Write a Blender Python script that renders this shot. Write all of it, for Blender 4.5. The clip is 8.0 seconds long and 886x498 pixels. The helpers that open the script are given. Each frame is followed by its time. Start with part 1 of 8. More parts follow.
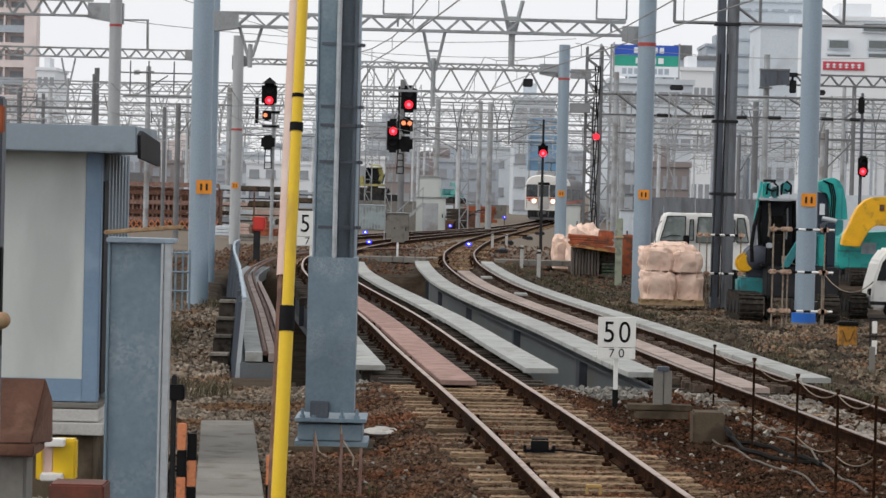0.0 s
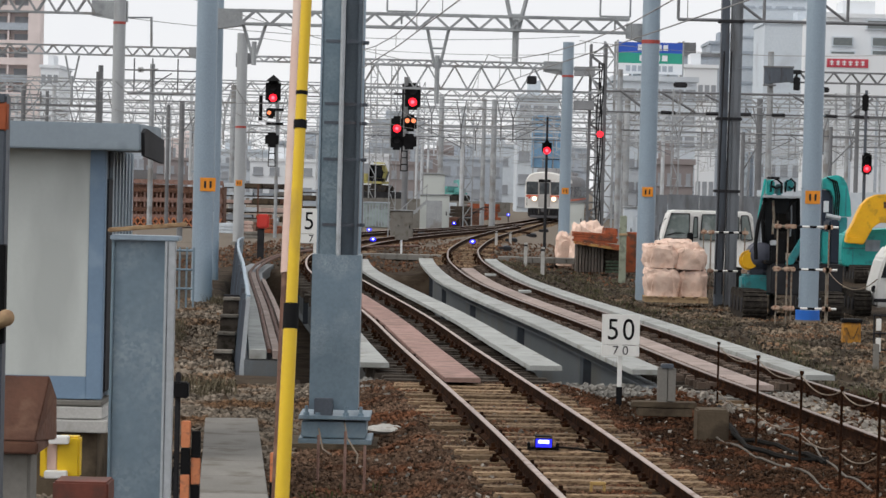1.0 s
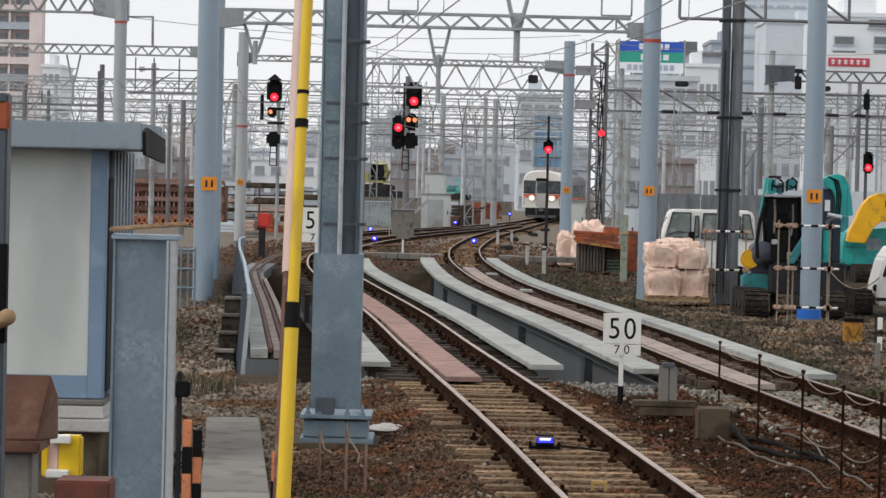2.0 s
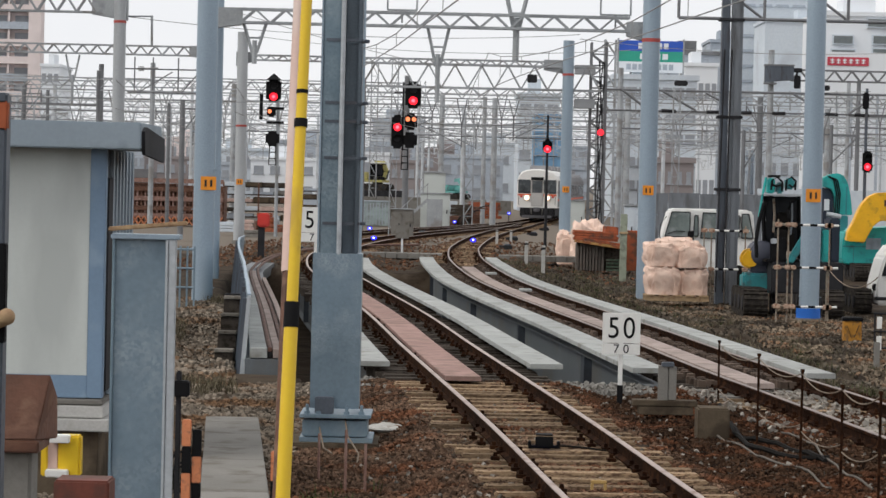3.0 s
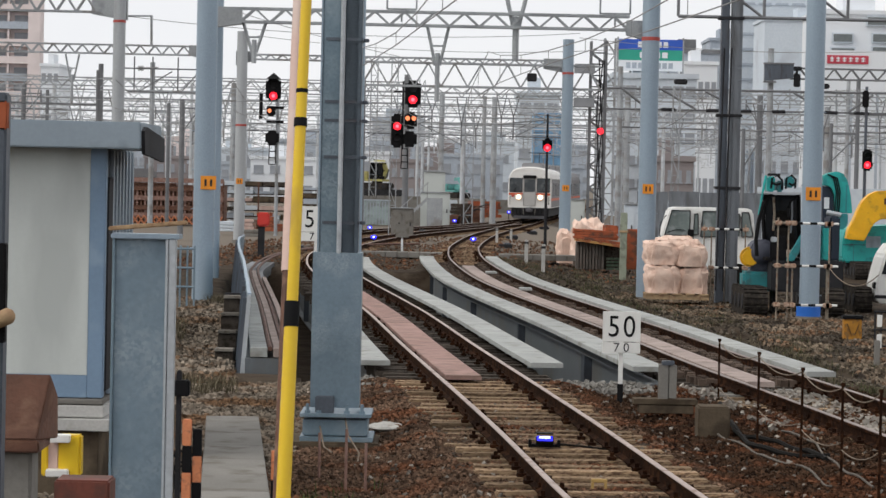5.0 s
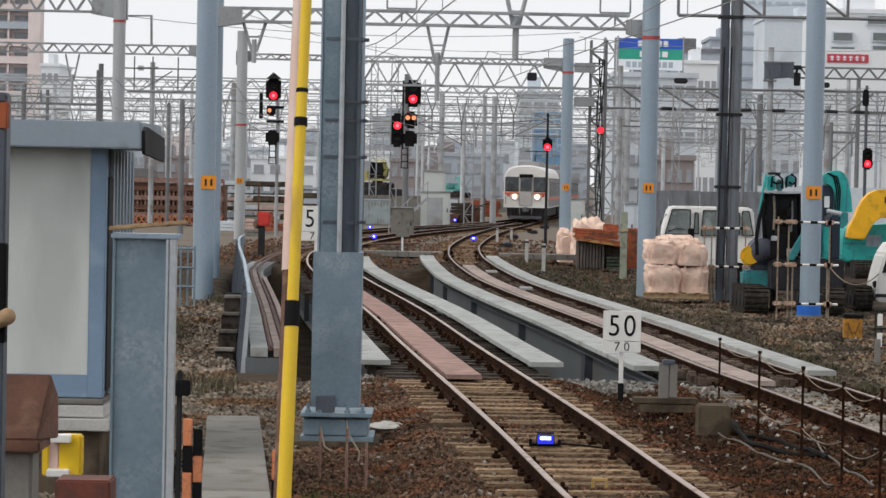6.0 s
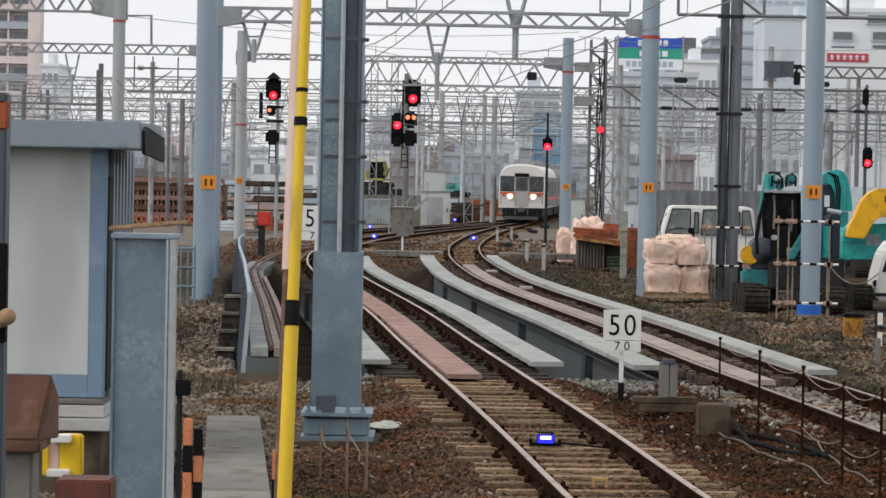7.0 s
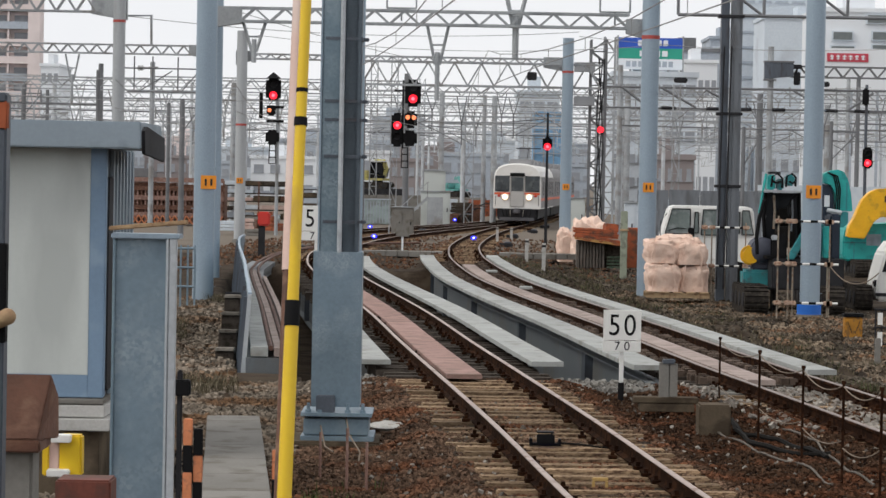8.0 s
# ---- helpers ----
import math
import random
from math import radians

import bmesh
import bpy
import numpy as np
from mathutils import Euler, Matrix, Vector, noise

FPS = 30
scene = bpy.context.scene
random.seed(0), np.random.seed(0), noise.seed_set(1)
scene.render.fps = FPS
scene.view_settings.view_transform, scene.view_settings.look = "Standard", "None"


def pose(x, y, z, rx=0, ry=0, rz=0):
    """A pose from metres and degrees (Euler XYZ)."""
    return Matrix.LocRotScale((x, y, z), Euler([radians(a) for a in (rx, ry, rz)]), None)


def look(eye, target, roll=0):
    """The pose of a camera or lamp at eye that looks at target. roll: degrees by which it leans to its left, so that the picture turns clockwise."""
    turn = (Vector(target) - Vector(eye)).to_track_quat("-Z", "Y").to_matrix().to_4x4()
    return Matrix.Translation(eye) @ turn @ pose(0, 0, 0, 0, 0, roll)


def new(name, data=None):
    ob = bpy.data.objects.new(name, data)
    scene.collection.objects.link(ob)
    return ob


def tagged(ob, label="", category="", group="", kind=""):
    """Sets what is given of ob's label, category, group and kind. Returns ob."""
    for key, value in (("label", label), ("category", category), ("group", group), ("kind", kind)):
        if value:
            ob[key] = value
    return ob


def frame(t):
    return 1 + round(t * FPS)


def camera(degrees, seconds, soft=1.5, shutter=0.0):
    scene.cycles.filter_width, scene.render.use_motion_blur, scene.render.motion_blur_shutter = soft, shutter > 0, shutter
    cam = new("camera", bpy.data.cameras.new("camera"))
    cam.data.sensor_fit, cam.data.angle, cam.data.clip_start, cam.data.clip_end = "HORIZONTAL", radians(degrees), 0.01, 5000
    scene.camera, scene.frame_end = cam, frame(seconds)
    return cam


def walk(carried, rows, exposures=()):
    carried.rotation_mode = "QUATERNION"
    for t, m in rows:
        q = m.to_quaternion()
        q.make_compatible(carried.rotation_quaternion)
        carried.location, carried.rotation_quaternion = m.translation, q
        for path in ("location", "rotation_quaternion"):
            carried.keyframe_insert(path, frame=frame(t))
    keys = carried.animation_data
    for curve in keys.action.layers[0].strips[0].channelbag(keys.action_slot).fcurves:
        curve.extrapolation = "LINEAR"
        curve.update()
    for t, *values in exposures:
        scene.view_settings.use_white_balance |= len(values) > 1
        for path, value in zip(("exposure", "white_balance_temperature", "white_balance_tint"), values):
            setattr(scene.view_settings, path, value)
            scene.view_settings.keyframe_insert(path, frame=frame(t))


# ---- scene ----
EYE = Vector((0, 0, 2.5))


def view(yaw, tilt, roll):
    a, b = radians(yaw), radians(tilt)
    return look(EYE, EYE + 10 * Vector((-math.sin(a) * math.cos(b), math.cos(a) * math.cos(b), math.sin(b))), roll)


cam = camera(19.34, 8.0, soft=1.5)
walk(cam, [(0.0, view(-0.106, -1.346, 1.42)), (0.5, view(-0.059, -1.377, 1.42)), (1.0, view(-0.022, -1.405, 1.40)),
           (1.5, view(0.005, -1.417, 1.39)), (3.0, view(-0.009, -1.437, 1.35)), (3.5, view(-0.010, -1.439, 1.33)),
           (4.0, view(-0.013, -1.444, 1.31)), (4.5, view(-0.012, -1.453, 1.27)), (6.0, view(-0.002, -1.473, 1.16)),
           (6.5, view(0, -1.482, 1.10)), (7.0, view(0, -1.482, 1.10)), (8.0, view(0, -1.482, 1.10))])

# ---- world and sun: bright overcast ----
world = bpy.data.worlds.new("overcast_sky")
scene.world = world
world.use_nodes = True
wn, wl = world.node_tree.nodes, world.node_tree.links
wn.clear()
sky = wn.new("ShaderNodeTexSky")
sky.sky_type, sky.sun_disc = "NISHITA", False
sky.sun_elevation, sky.sun_rotation = radians(45), radians(247)
sky.air_density, sky.dust_density = 1.2, 4.0
cloud = wn.new("ShaderNodeTexNoise")
cloud.inputs["Scale"].default_value, cloud.inputs["Detail"].default_value = 2.2, 6
cramp = wn.new("ShaderNodeValToRGB")
cramp.color_ramp.elements[0].position, cramp.color_ramp.elements[0].color = 0.3, (0.74, 0.76, 0.80, 1)
cramp.color_ramp.elements[1].position, cramp.color_ramp.elements[1].color = 0.65, (0.94, 0.925, 0.91, 1)
bg_sky, bg_cloud, wmix, wout = wn.new("ShaderNodeBackground"), wn.new("ShaderNodeBackground"), wn.new("ShaderNodeMixShader"), wn.new("ShaderNodeOutputWorld")
bg_sky.inputs["Strength"].default_value, bg_cloud.inputs["Strength"].default_value = 0.10, 1.2
wl.new(sky.outputs[0], bg_sky.inputs[0])
wl.new(cloud.outputs["Fac"], cramp.inputs[0])
wl.new(cramp.outputs[0], bg_cloud.inputs[0])
wmix.inputs[0].default_value = 0.92
wl.new(bg_sky.outputs[0], wmix.inputs[1])
wl.new(bg_cloud.outputs[0], wmix.inputs[2])
wl.new(wmix.outputs[0], wout.inputs[0])
sun = new("sun", bpy.data.lights.new("sun", "SUN"))
sun.data.energy, sun.data.angle, sun.data.color = 1.3, radians(18), (1.0, 0.96, 0.9)
sun.matrix_world = look((-38, -16, 42), (0, 0, 0))
scene.view_settings.exposure = 0.0


# ---- materials ----
def mat(name, col, rough=0.6, metal=0.0, var=0.25, scale=3.0, stain=None, amount=0.35, grain=60.0, bump=0.15, each=0.0, streak=0.0, speck=0.2, spec=None):
    """A base colour with broad and fine variation, an optional stain of its own shape and a fine relief."""
    m = bpy.data.materials.new(name)
    m.use_nodes = True
    n, l = m.node_tree.nodes, m.node_tree.links
    b = n["Principled BSDF"]
    b.inputs["Roughness"].default_value, b.inputs["Metallic"].default_value = rough, metal
    b.inputs["Specular IOR Level"].default_value = spec if spec is not None else 0.06 if rough >= 0.8 else 0.4
    co = n.new("ShaderNodeTexCoord")
    src = co.outputs["Object"]
    if streak:
        mp = n.new("ShaderNodeMapping")
        mp.inputs["Scale"].default_value = (1, 1, streak)
        l.new(src, mp.inputs[0])
        src = mp.outputs[0]
    big, fine = n.new("ShaderNodeTexNoise"), n.new("ShaderNodeTexNoise")
    big.inputs["Scale"].default_value, big.inputs["Detail"].default_value = scale, 5
    fine.inputs["Scale"].default_value, fine.inputs["Detail"].default_value = grain, 3
    l.new(src, big.inputs[0])
    l.new(co.outputs["Object"], fine.inputs[0])
    r = n.new("ShaderNodeValToRGB")
    e = r.color_ramp.elements
    e[0].position, e[1].position = 0.3, 0.7
    e[0].color = (*[c * (1 - var) for c in col], 1)
    e[1].color = (*[min(1, c * (1 + var)) for c in col], 1)
    l.new(big.outputs["Fac"], r.inputs[0])
    out = r.outputs[0]
    mx = n.new("ShaderNodeMix")
    mx.data_type, mx.blend_type = "RGBA", "OVERLAY"
    mx.inputs[0].default_value = speck
    l.new(out, mx.inputs[6])
    l.new(fine.outputs["Fac"], mx.inputs[7])
    out = mx.outputs[2]
    if stain:
        s = n.new("ShaderNodeTexNoise")
        s.inputs["Scale"].default_value, s.inputs["Detail"].default_value = scale * 2.3, 8
        l.new(src, s.inputs[0])
        sr = n.new("ShaderNodeValToRGB")
        sr.color_ramp.elements[0].position, sr.color_ramp.elements[1].position = 0.62 - amount * 0.4, 0.72 - amount * 0.3
        l.new(s.outputs["Fac"], sr.inputs[0])
        m2 = n.new("ShaderNodeMix")
        m2.data_type = "RGBA"
        l.new(sr.outputs[0], m2.inputs[0])
        l.new(out, m2.inputs[6])
        m2.inputs[7].default_value = (*stain, 1)
        out = m2.outputs[2]
    if each:
        oi, hs, mr, geo, ad = n.new("ShaderNodeObjectInfo"), n.new("ShaderNodeHueSaturation"), n.new("ShaderNodeMapRange"), n.new("ShaderNodeNewGeometry"), n.new("ShaderNodeMath")
        ad.operation = "ADD"
        l.new(oi.outputs["Random"], ad.inputs[0])
        l.new(geo.outputs["Random Per Island"], ad.inputs[1])
        fr = n.new("ShaderNodeMath")
        fr.operation = "FRACT"
        l.new(ad.outputs[0], fr.inputs[0])
        mr.inputs[3].default_value, mr.inputs[4].default_value = 1 - each, 1 + each
        l.new(fr.outputs[0], mr.inputs[0])
        l.new(mr.outputs[0], hs.inputs["Value"])
        l.new(out, hs.inputs["Color"])
        out = hs.outputs[0]
    l.new(out, b.inputs["Base Color"])
    if bump:
        bp = n.new("ShaderNodeBump")
        bp.inputs["Strength"].default_value, bp.inputs["Distance"].default_value = bump, 0.02
        l.new(fine.outputs["Fac"], bp.inputs["Height"])
        l.new(bp.outputs[0], b.inputs["Normal"])
    return m


def glow(name, col, power, base=(0.02, 0.02, 0.02)):
    m = bpy.data.materials.new(name)
    m.use_nodes = True
    b = m.node_tree.nodes["Principled BSDF"]
    b.inputs["Base Color"].default_value = (*base, 1)
    b.inputs["Emission Color"].default_value, b.inputs["Emission Strength"].default_value = (*col, 1), power
    return m


def glass(name, col, rough=0.05):
    m = mat(name, col, rough, 0.0, 0.1, 2, bump=0)
    m.node_tree.nodes["Principled BSDF"].inputs["Specular IOR Level"].default_value = 0.25
    return m


GALV = mat("galvanised_steel", (0.18, 0.25, 0.305), 0.45, 0.35, 0.16, 1.6, (0.235, 0.305, 0.355), 0.22, 28, 0.06)
GALV_SPANGLE = mat("spangled_galvanised_sheet", (0.18, 0.245, 0.30), 0.45, 0.3, 0.16, 1.3, None, 0.3, 26, 0.05)


def add_spangle(m, pale, size, lower, upper):
    """Pale crystal flakes of zinc in patches of their own shape."""
    n, l = m.node_tree.nodes, m.node_tree.links
    b = n["Principled BSDF"]
    src = b.inputs["Base Color"].links[0].from_socket
    co, vo, no = n.new("ShaderNodeTexCoord"), n.new("ShaderNodeTexVoronoi"), n.new("ShaderNodeTexNoise")
    vo.inputs["Scale"].default_value = size
    no.inputs["Scale"].default_value, no.inputs["Detail"].default_value = 1.7, 4
    l.new(co.outputs["Object"], vo.inputs["Vector"])
    l.new(co.outputs["Object"], no.inputs["Vector"])
    bw, mr, mu, mx = n.new("ShaderNodeRGBToBW"), n.new("ShaderNodeMapRange"), n.new("ShaderNodeMath"), n.new("ShaderNodeMix")
    l.new(vo.outputs["Color"], bw.inputs[0])
    mr.inputs["From Min"].default_value, mr.inputs["From Max"].default_value = lower, upper
    l.new(no.outputs["Fac"], mr.inputs["Value"])
    mu.operation = "MULTIPLY"
    l.new(bw.outputs[0], mu.inputs[0])
    l.new(mr.outputs[0], mu.inputs[1])
    mx.data_type = "RGBA"
    l.new(mu.outputs[0], mx.inputs[0])
    l.new(src, mx.inputs[6])
    mx.inputs[7].default_value = (*pale, 1)
    l.new(mx.outputs[2], b.inputs["Base Color"])


add_spangle(GALV_SPANGLE, (0.35, 0.42, 0.47), 58, 0.47, 0.66)
GALV_LIGHT = mat("galvanised_pipe", (0.29, 0.365, 0.44), 0.42, 0.35, 0.10, 0.8, (0.34, 0.42, 0.485), 0.2, 30, 0.04, streak=0.15)
GALV_DARK = mat("weathered_steel_grey", (0.095, 0.11, 0.135), 0.5, 0.3, 0.22, 2.0, (0.07, 0.07, 0.08), 0.25, 40, 0.1, streak=0.2)
MAST_GREY = mat("pale_grey_mast_zinc", (0.41, 0.43, 0.45), 0.5, 0.2, 0.12, 0.7, (0.33, 0.345, 0.36), 0.25, 20, 0.03, streak=0.15)
BEAM_GREY = mat("weathered_beam_zinc", (0.34, 0.36, 0.375), 0.55, 0.2, 0.15, 0.8, (0.25, 0.265, 0.28), 0.3, 20, 0.02)
# Distance haze is mixed into both far steels, more so in the first.
GALV_HAZE = mat("haze_paled_galvanised_steel", (0.495, 0.525, 0.56), 0.7, 0.05, 0.15, 0.4, (0.42, 0.43, 0.44), 0.3, 10, 0)
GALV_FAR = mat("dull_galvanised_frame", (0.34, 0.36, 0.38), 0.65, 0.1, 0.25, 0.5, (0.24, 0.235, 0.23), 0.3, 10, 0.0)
STEEL_FAR = mat("dark_frame_steel", (0.16, 0.165, 0.175), 0.65, 0.1, 0.25, 0.7, bump=0)
GALV_MID = mat("mid_grey_steel", (0.165, 0.18, 0.20), 0.5, 0.25, 0.18, 1.5, (0.12, 0.125, 0.135), 0.25, 40, 0.06, streak=0.2)
STIFF = mat("dark_stiffener_plate", (0.05, 0.06, 0.075), 0.6, 0.1, 0.2, 0.8, (0.035, 0.04, 0.05), 0.25, 30, 0.05)
GIRDER = mat("painted_girder", (0.125, 0.14, 0.152), 0.5, 0.1, 0.15, 0.5, (0.12, 0.12, 0.115), 0.25, 30, 0.05)
BOARD = mat("grey_walkway_board", (0.335, 0.345, 0.335), 0.8, 0, 0.12, 1.3, (0.25, 0.25, 0.23), 0.2, 45, 0.15, each=0.08)
PINKB = mat("faded_red_panel", (0.33, 0.215, 0.19), 0.8, 0, 0.15, 1.5, (0.24, 0.165, 0.14), 0.3, 40, 0.15, each=0.08)
PINKB2 = mat("pale_dusty_panel", (0.33, 0.27, 0.245), 0.8, 0, 0.15, 1.5, (0.25, 0.20, 0.18), 0.3, 40, 0.15, each=0.1)
RAILTOP = mat("polished_rail_head", (0.40, 0.32, 0.28), 0.5, 0.35, 0.12, 2, (0.20, 0.12, 0.085), 0.2, 50, 0.02)
TOOTH = mat("brown_packing_block", (0.105, 0.078, 0.062), 0.9, 0, 0.3, 3, (0.05, 0.036, 0.028), 0.3, 40, 0.2, each=0.4)
RAILDULL = mat("dull_rail_head", (0.20, 0.145, 0.12), 0.42, 0.3, 0.15, 2, (0.11, 0.07, 0.05), 0.25, 50, 0.02)
RUST = mat("rusty_rail_side", (0.018, 0.0085, 0.005), 0.9, 0, 0.3, 3, (0.05, 0.022, 0.011), 0.3, 60, 0.2, spec=0.03)
SLEEPER = mat("worn_timber_sleeper", (0.27, 0.19, 0.12), 0.9, 0, 0.35, 7, (0.09, 0.055, 0.036), 0.34, 40, 0.4, each=0.4, streak=4)
BRSLEEP = mat("dark_bridge_timber", (0.06, 0.05, 0.042), 0.9, 0, 0.3, 5, (0.03, 0.025, 0.02), 0.3, 40, 0.3, each=0.3)
STONE = mat("ballast_stone", (0.115, 0.073, 0.050), 0.95, 0, 0.35, 0.5, (0.125, 0.056, 0.031), 0.35, 40, 0.2, each=0.65)
STONE_DARK = mat("dark_rusty_ballast", (0.046, 0.026, 0.016), 0.95, 0, 0.35, 0.5, (0.085, 0.036, 0.019), 0.35, 40, 0.2, each=0.75)
STONE_GREY = mat("grey_bank_stone", (0.175, 0.146, 0.116), 0.95, 0, 0.4, 0.35, (0.125, 0.075, 0.044), 0.35, 40, 0.2, each=0.65)
GROUND = mat("stony_ground", (0.038, 0.027, 0.019), 0.95, 0, 0.4, 0.7, (0.06, 0.046, 0.033), 0.4, 14, 0.6, speck=0.5)


def dusty_beyond(m, pale, y0, y1):
    """Paler dusty gravel on the far side of the bridge, with a ragged edge."""
    n, l = m.node_tree.nodes, m.node_tree.links
    b = n["Principled BSDF"]
    src = b.inputs["Base Color"].links[0].from_socket
    co, sx, no, ad, mr, mx = (n.new("ShaderNode" + k) for k in ("TexCoord", "SeparateXYZ", "TexNoise", "Math", "MapRange", "Mix"))
    no.inputs["Scale"].default_value, no.inputs["Detail"].default_value = 0.16, 6
    l.new(co.outputs["Object"], sx.inputs[0])
    l.new(co.outputs["Object"], no.inputs["Vector"])
    ad.operation = "MULTIPLY_ADD"
    ad.inputs[1].default_value = 60
    l.new(no.outputs["Fac"], ad.inputs[0])
    l.new(sx.outputs["Y"], ad.inputs[2])
    mr.inputs["From Min"].default_value, mr.inputs["From Max"].default_value = y0 + 30, y1 + 30
    l.new(ad.outputs[0], mr.inputs["Value"])
    mx.data_type = "RGBA"
    l.new(mr.outputs[0], mx.inputs[0])
    l.new(src, mx.inputs[6])
    mx.inputs[7].default_value = (*pale, 1)
    l.new(mx.outputs[2], b.inputs["Base Color"])


dusty_beyond(GROUND, (0.17, 0.145, 0.12), 104, 122)
STONE_BANK = mat("weathered_bank_stone", (0.082, 0.070, 0.056), 0.95, 0, 0.4, 0.35, (0.06, 0.045, 0.032), 0.35, 40, 0.2, each=0.7)
STONE_TAN = mat("beige_yard_gravel", (0.155, 0.122, 0.09), 0.95, 0, 0.35, 0.5, (0.15, 0.085, 0.05), 0.3, 40, 0.2, each=0.6)
CRAWLER = mat("dusty_crawler_rubber", (0.032, 0.028, 0.025), 0.9, 0, 0.3, 4, (0.06, 0.052, 0.043), 0.3, 30, 0.3)
DRYGRASS = mat("dry_grass", (0.105, 0.09, 0.06), 0.9, 0, 0.3, 3, bump=0, each=0.45)
WEED = mat("green_weed", (0.05, 0.065, 0.025), 0.9, 0, 0.3, 3, bump=0, each=0.45)
CONC = mat("grey_concrete", (0.205, 0.196, 0.18), 0.9, 0, 0.10, 1.2, (0.15, 0.138, 0.12), 0.22, 40, 0.25, each=0.1)
CONC_BROWN = mat("brown_stained_concrete", (0.105, 0.082, 0.058), 0.9, 0, 0.3, 1.2, (0.06, 0.046, 0.033), 0.4, 30, 0.3)
WHITE = mat("white_paint", (0.74, 0.74, 0.72), 0.55, 0, 0.06, 1.0, (0.58, 0.57, 0.54), 0.15, 30, 0.04)
CREAM = mat("cream_wall_panel", (0.54, 0.575, 0.56), 0.55, 0, 0.04, 0.4, (0.44, 0.47, 0.46), 0.1, 25, 0.02, streak=0.3, speck=0.05)
ZINC = mat("pale_zinc_edge", (0.44, 0.47, 0.50), 0.5, 0.2, 0.1, 2, (0.36, 0.38, 0.40), 0.2, 30, 0.05)
REDBAND = mat("faded_red_band", (0.42, 0.07, 0.06), 0.6, 0, 0.15, 4, (0.30, 0.10, 0.09), 0.2, 30, 0.03)
PALEBLUE = mat("pale_blue_trim", (0.185, 0.275, 0.39), 0.5, 0, 0.08, 1.2, (0.225, 0.315, 0.42), 0.2, 30, 0.05, speck=0.1)
ROOFGREY = mat("grey_blue_roof_sheet", (0.26, 0.315, 0.365), 0.5, 0.1, 0.06, 0.8, (0.195, 0.24, 0.275), 0.2, 30, 0.03, speck=0.08)
BLACK = mat("black_paint", (0.008, 0.008, 0.009), 0.7, 0, 0.3, 3, bump=0.05, spec=0.12)
DARK = mat("dark_grey_paint", (0.026, 0.026, 0.029), 0.7, 0, 0.3, 2, bump=0.05, spec=0.15)
RUBBER = mat("black_rubber", (0.014, 0.013, 0.012), 0.85, 0, 0.3, 4, bump=0.2)
YELLOW = mat("yellow_plastic_sleeve", (0.72, 0.48, 0.018), 0.4, 0, 0.08, 1.5, (0.46, 0.30, 0.04), 0.15, 30, 0.05, streak=0.3, speck=0.08)
PINKPIPE = mat("faded_pink_sleeve", (0.56, 0.40, 0.35), 0.6, 0, 0.1, 1.5, (0.62, 0.50, 0.45), 0.3, 30, 0.05, streak=0.3, speck=0.1)
BROWNRUST = mat("brown_rusty_sheet", (0.105, 0.045, 0.027), 0.6, 0, 0.35, 4.0, (0.18, 0.095, 0.06), 0.25, 50, 0.2)
ORANGE = mat("orange_plate", (0.75, 0.27, 0.02), 0.5, 0, 0.1, 4, bump=0.02)
ORANGE_DULL = mat("dull_orange_tape", (0.60, 0.22, 0.10), 0.6, 0, 0.15, 8, (0.35, 0.14, 0.08), 0.2, 40, 0.1)
TEAL = mat("teal_machine_paint", (0.02, 0.36, 0.34), 0.45, 0, 0.15, 1.5, (0.02, 0.24, 0.24), 0.2, 30, 0.05)
TEAL_DARK = mat("faded_teal_paint", (0.03, 0.23, 0.25), 0.55, 0, 0.2, 1.5, (0.05, 0.12, 0.13), 0.3, 30, 0.05)
MYELLOW = mat("yellow_machine_paint", (0.78, 0.42, 0.01), 0.45, 0, 0.12, 1.5, (0.55, 0.30, 0.02), 0.2, 30, 0.05)
BLUE = mat("blue_plastic", (0.02, 0.14, 0.55), 0.5, 0, 0.1, 2, bump=0.03)
RED = mat("red_paint", (0.55, 0.04, 0.03), 0.5, 0, 0.1, 2, bump=0.03)
REDROOF = mat("red_oxide_steel", (0.34, 0.10, 0.05), 0.8, 0, 0.25, 1.5, (0.14, 0.07, 0.05), 0.35, 30, 0.2)
BAGPINK = mat("pale_pink_bulk_bag", (0.76, 0.57, 0.475), 0.85, 0, 0.1, 2.0, (0.66, 0.46, 0.37), 0.25, 30, 0.3)
WOOD = mat("pale_wood", (0.42, 0.30, 0.18), 0.8, 0, 0.2, 4, (0.28, 0.18, 0.11), 0.3, 50, 0.2)
BAMBOO = mat("weathered_scaffold_pipe", (0.25, 0.215, 0.17), 0.6, 0.2, 0.2, 4, (0.20, 0.12, 0.08), 0.3, 50, 0.1)
# Walls here and WINDOW_FAR are paled to carry the distance haze.
TILE = mat("pinkish_brick_tile", (0.70, 0.62, 0.61), 0.8, 0, 0.08, 0.3, bump=0)
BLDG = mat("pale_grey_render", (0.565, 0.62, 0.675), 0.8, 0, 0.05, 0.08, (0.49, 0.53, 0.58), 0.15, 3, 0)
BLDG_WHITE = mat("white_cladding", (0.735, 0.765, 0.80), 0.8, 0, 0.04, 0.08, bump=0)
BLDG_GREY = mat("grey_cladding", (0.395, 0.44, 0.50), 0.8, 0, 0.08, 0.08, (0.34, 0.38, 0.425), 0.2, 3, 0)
BLDG_BROWN = mat("brown_cladding", (0.27, 0.24, 0.24), 0.8, 0, 0.1, 0.1, bump=0)
WINDOW = glass("dark_window_glass", (0.15, 0.17, 0.175), 0.1)
WINDOW_FAR = mat("haze_paled_window_glass", (0.29, 0.31, 0.34), 0.4, 0, 0.15, 0.5, bump=0)
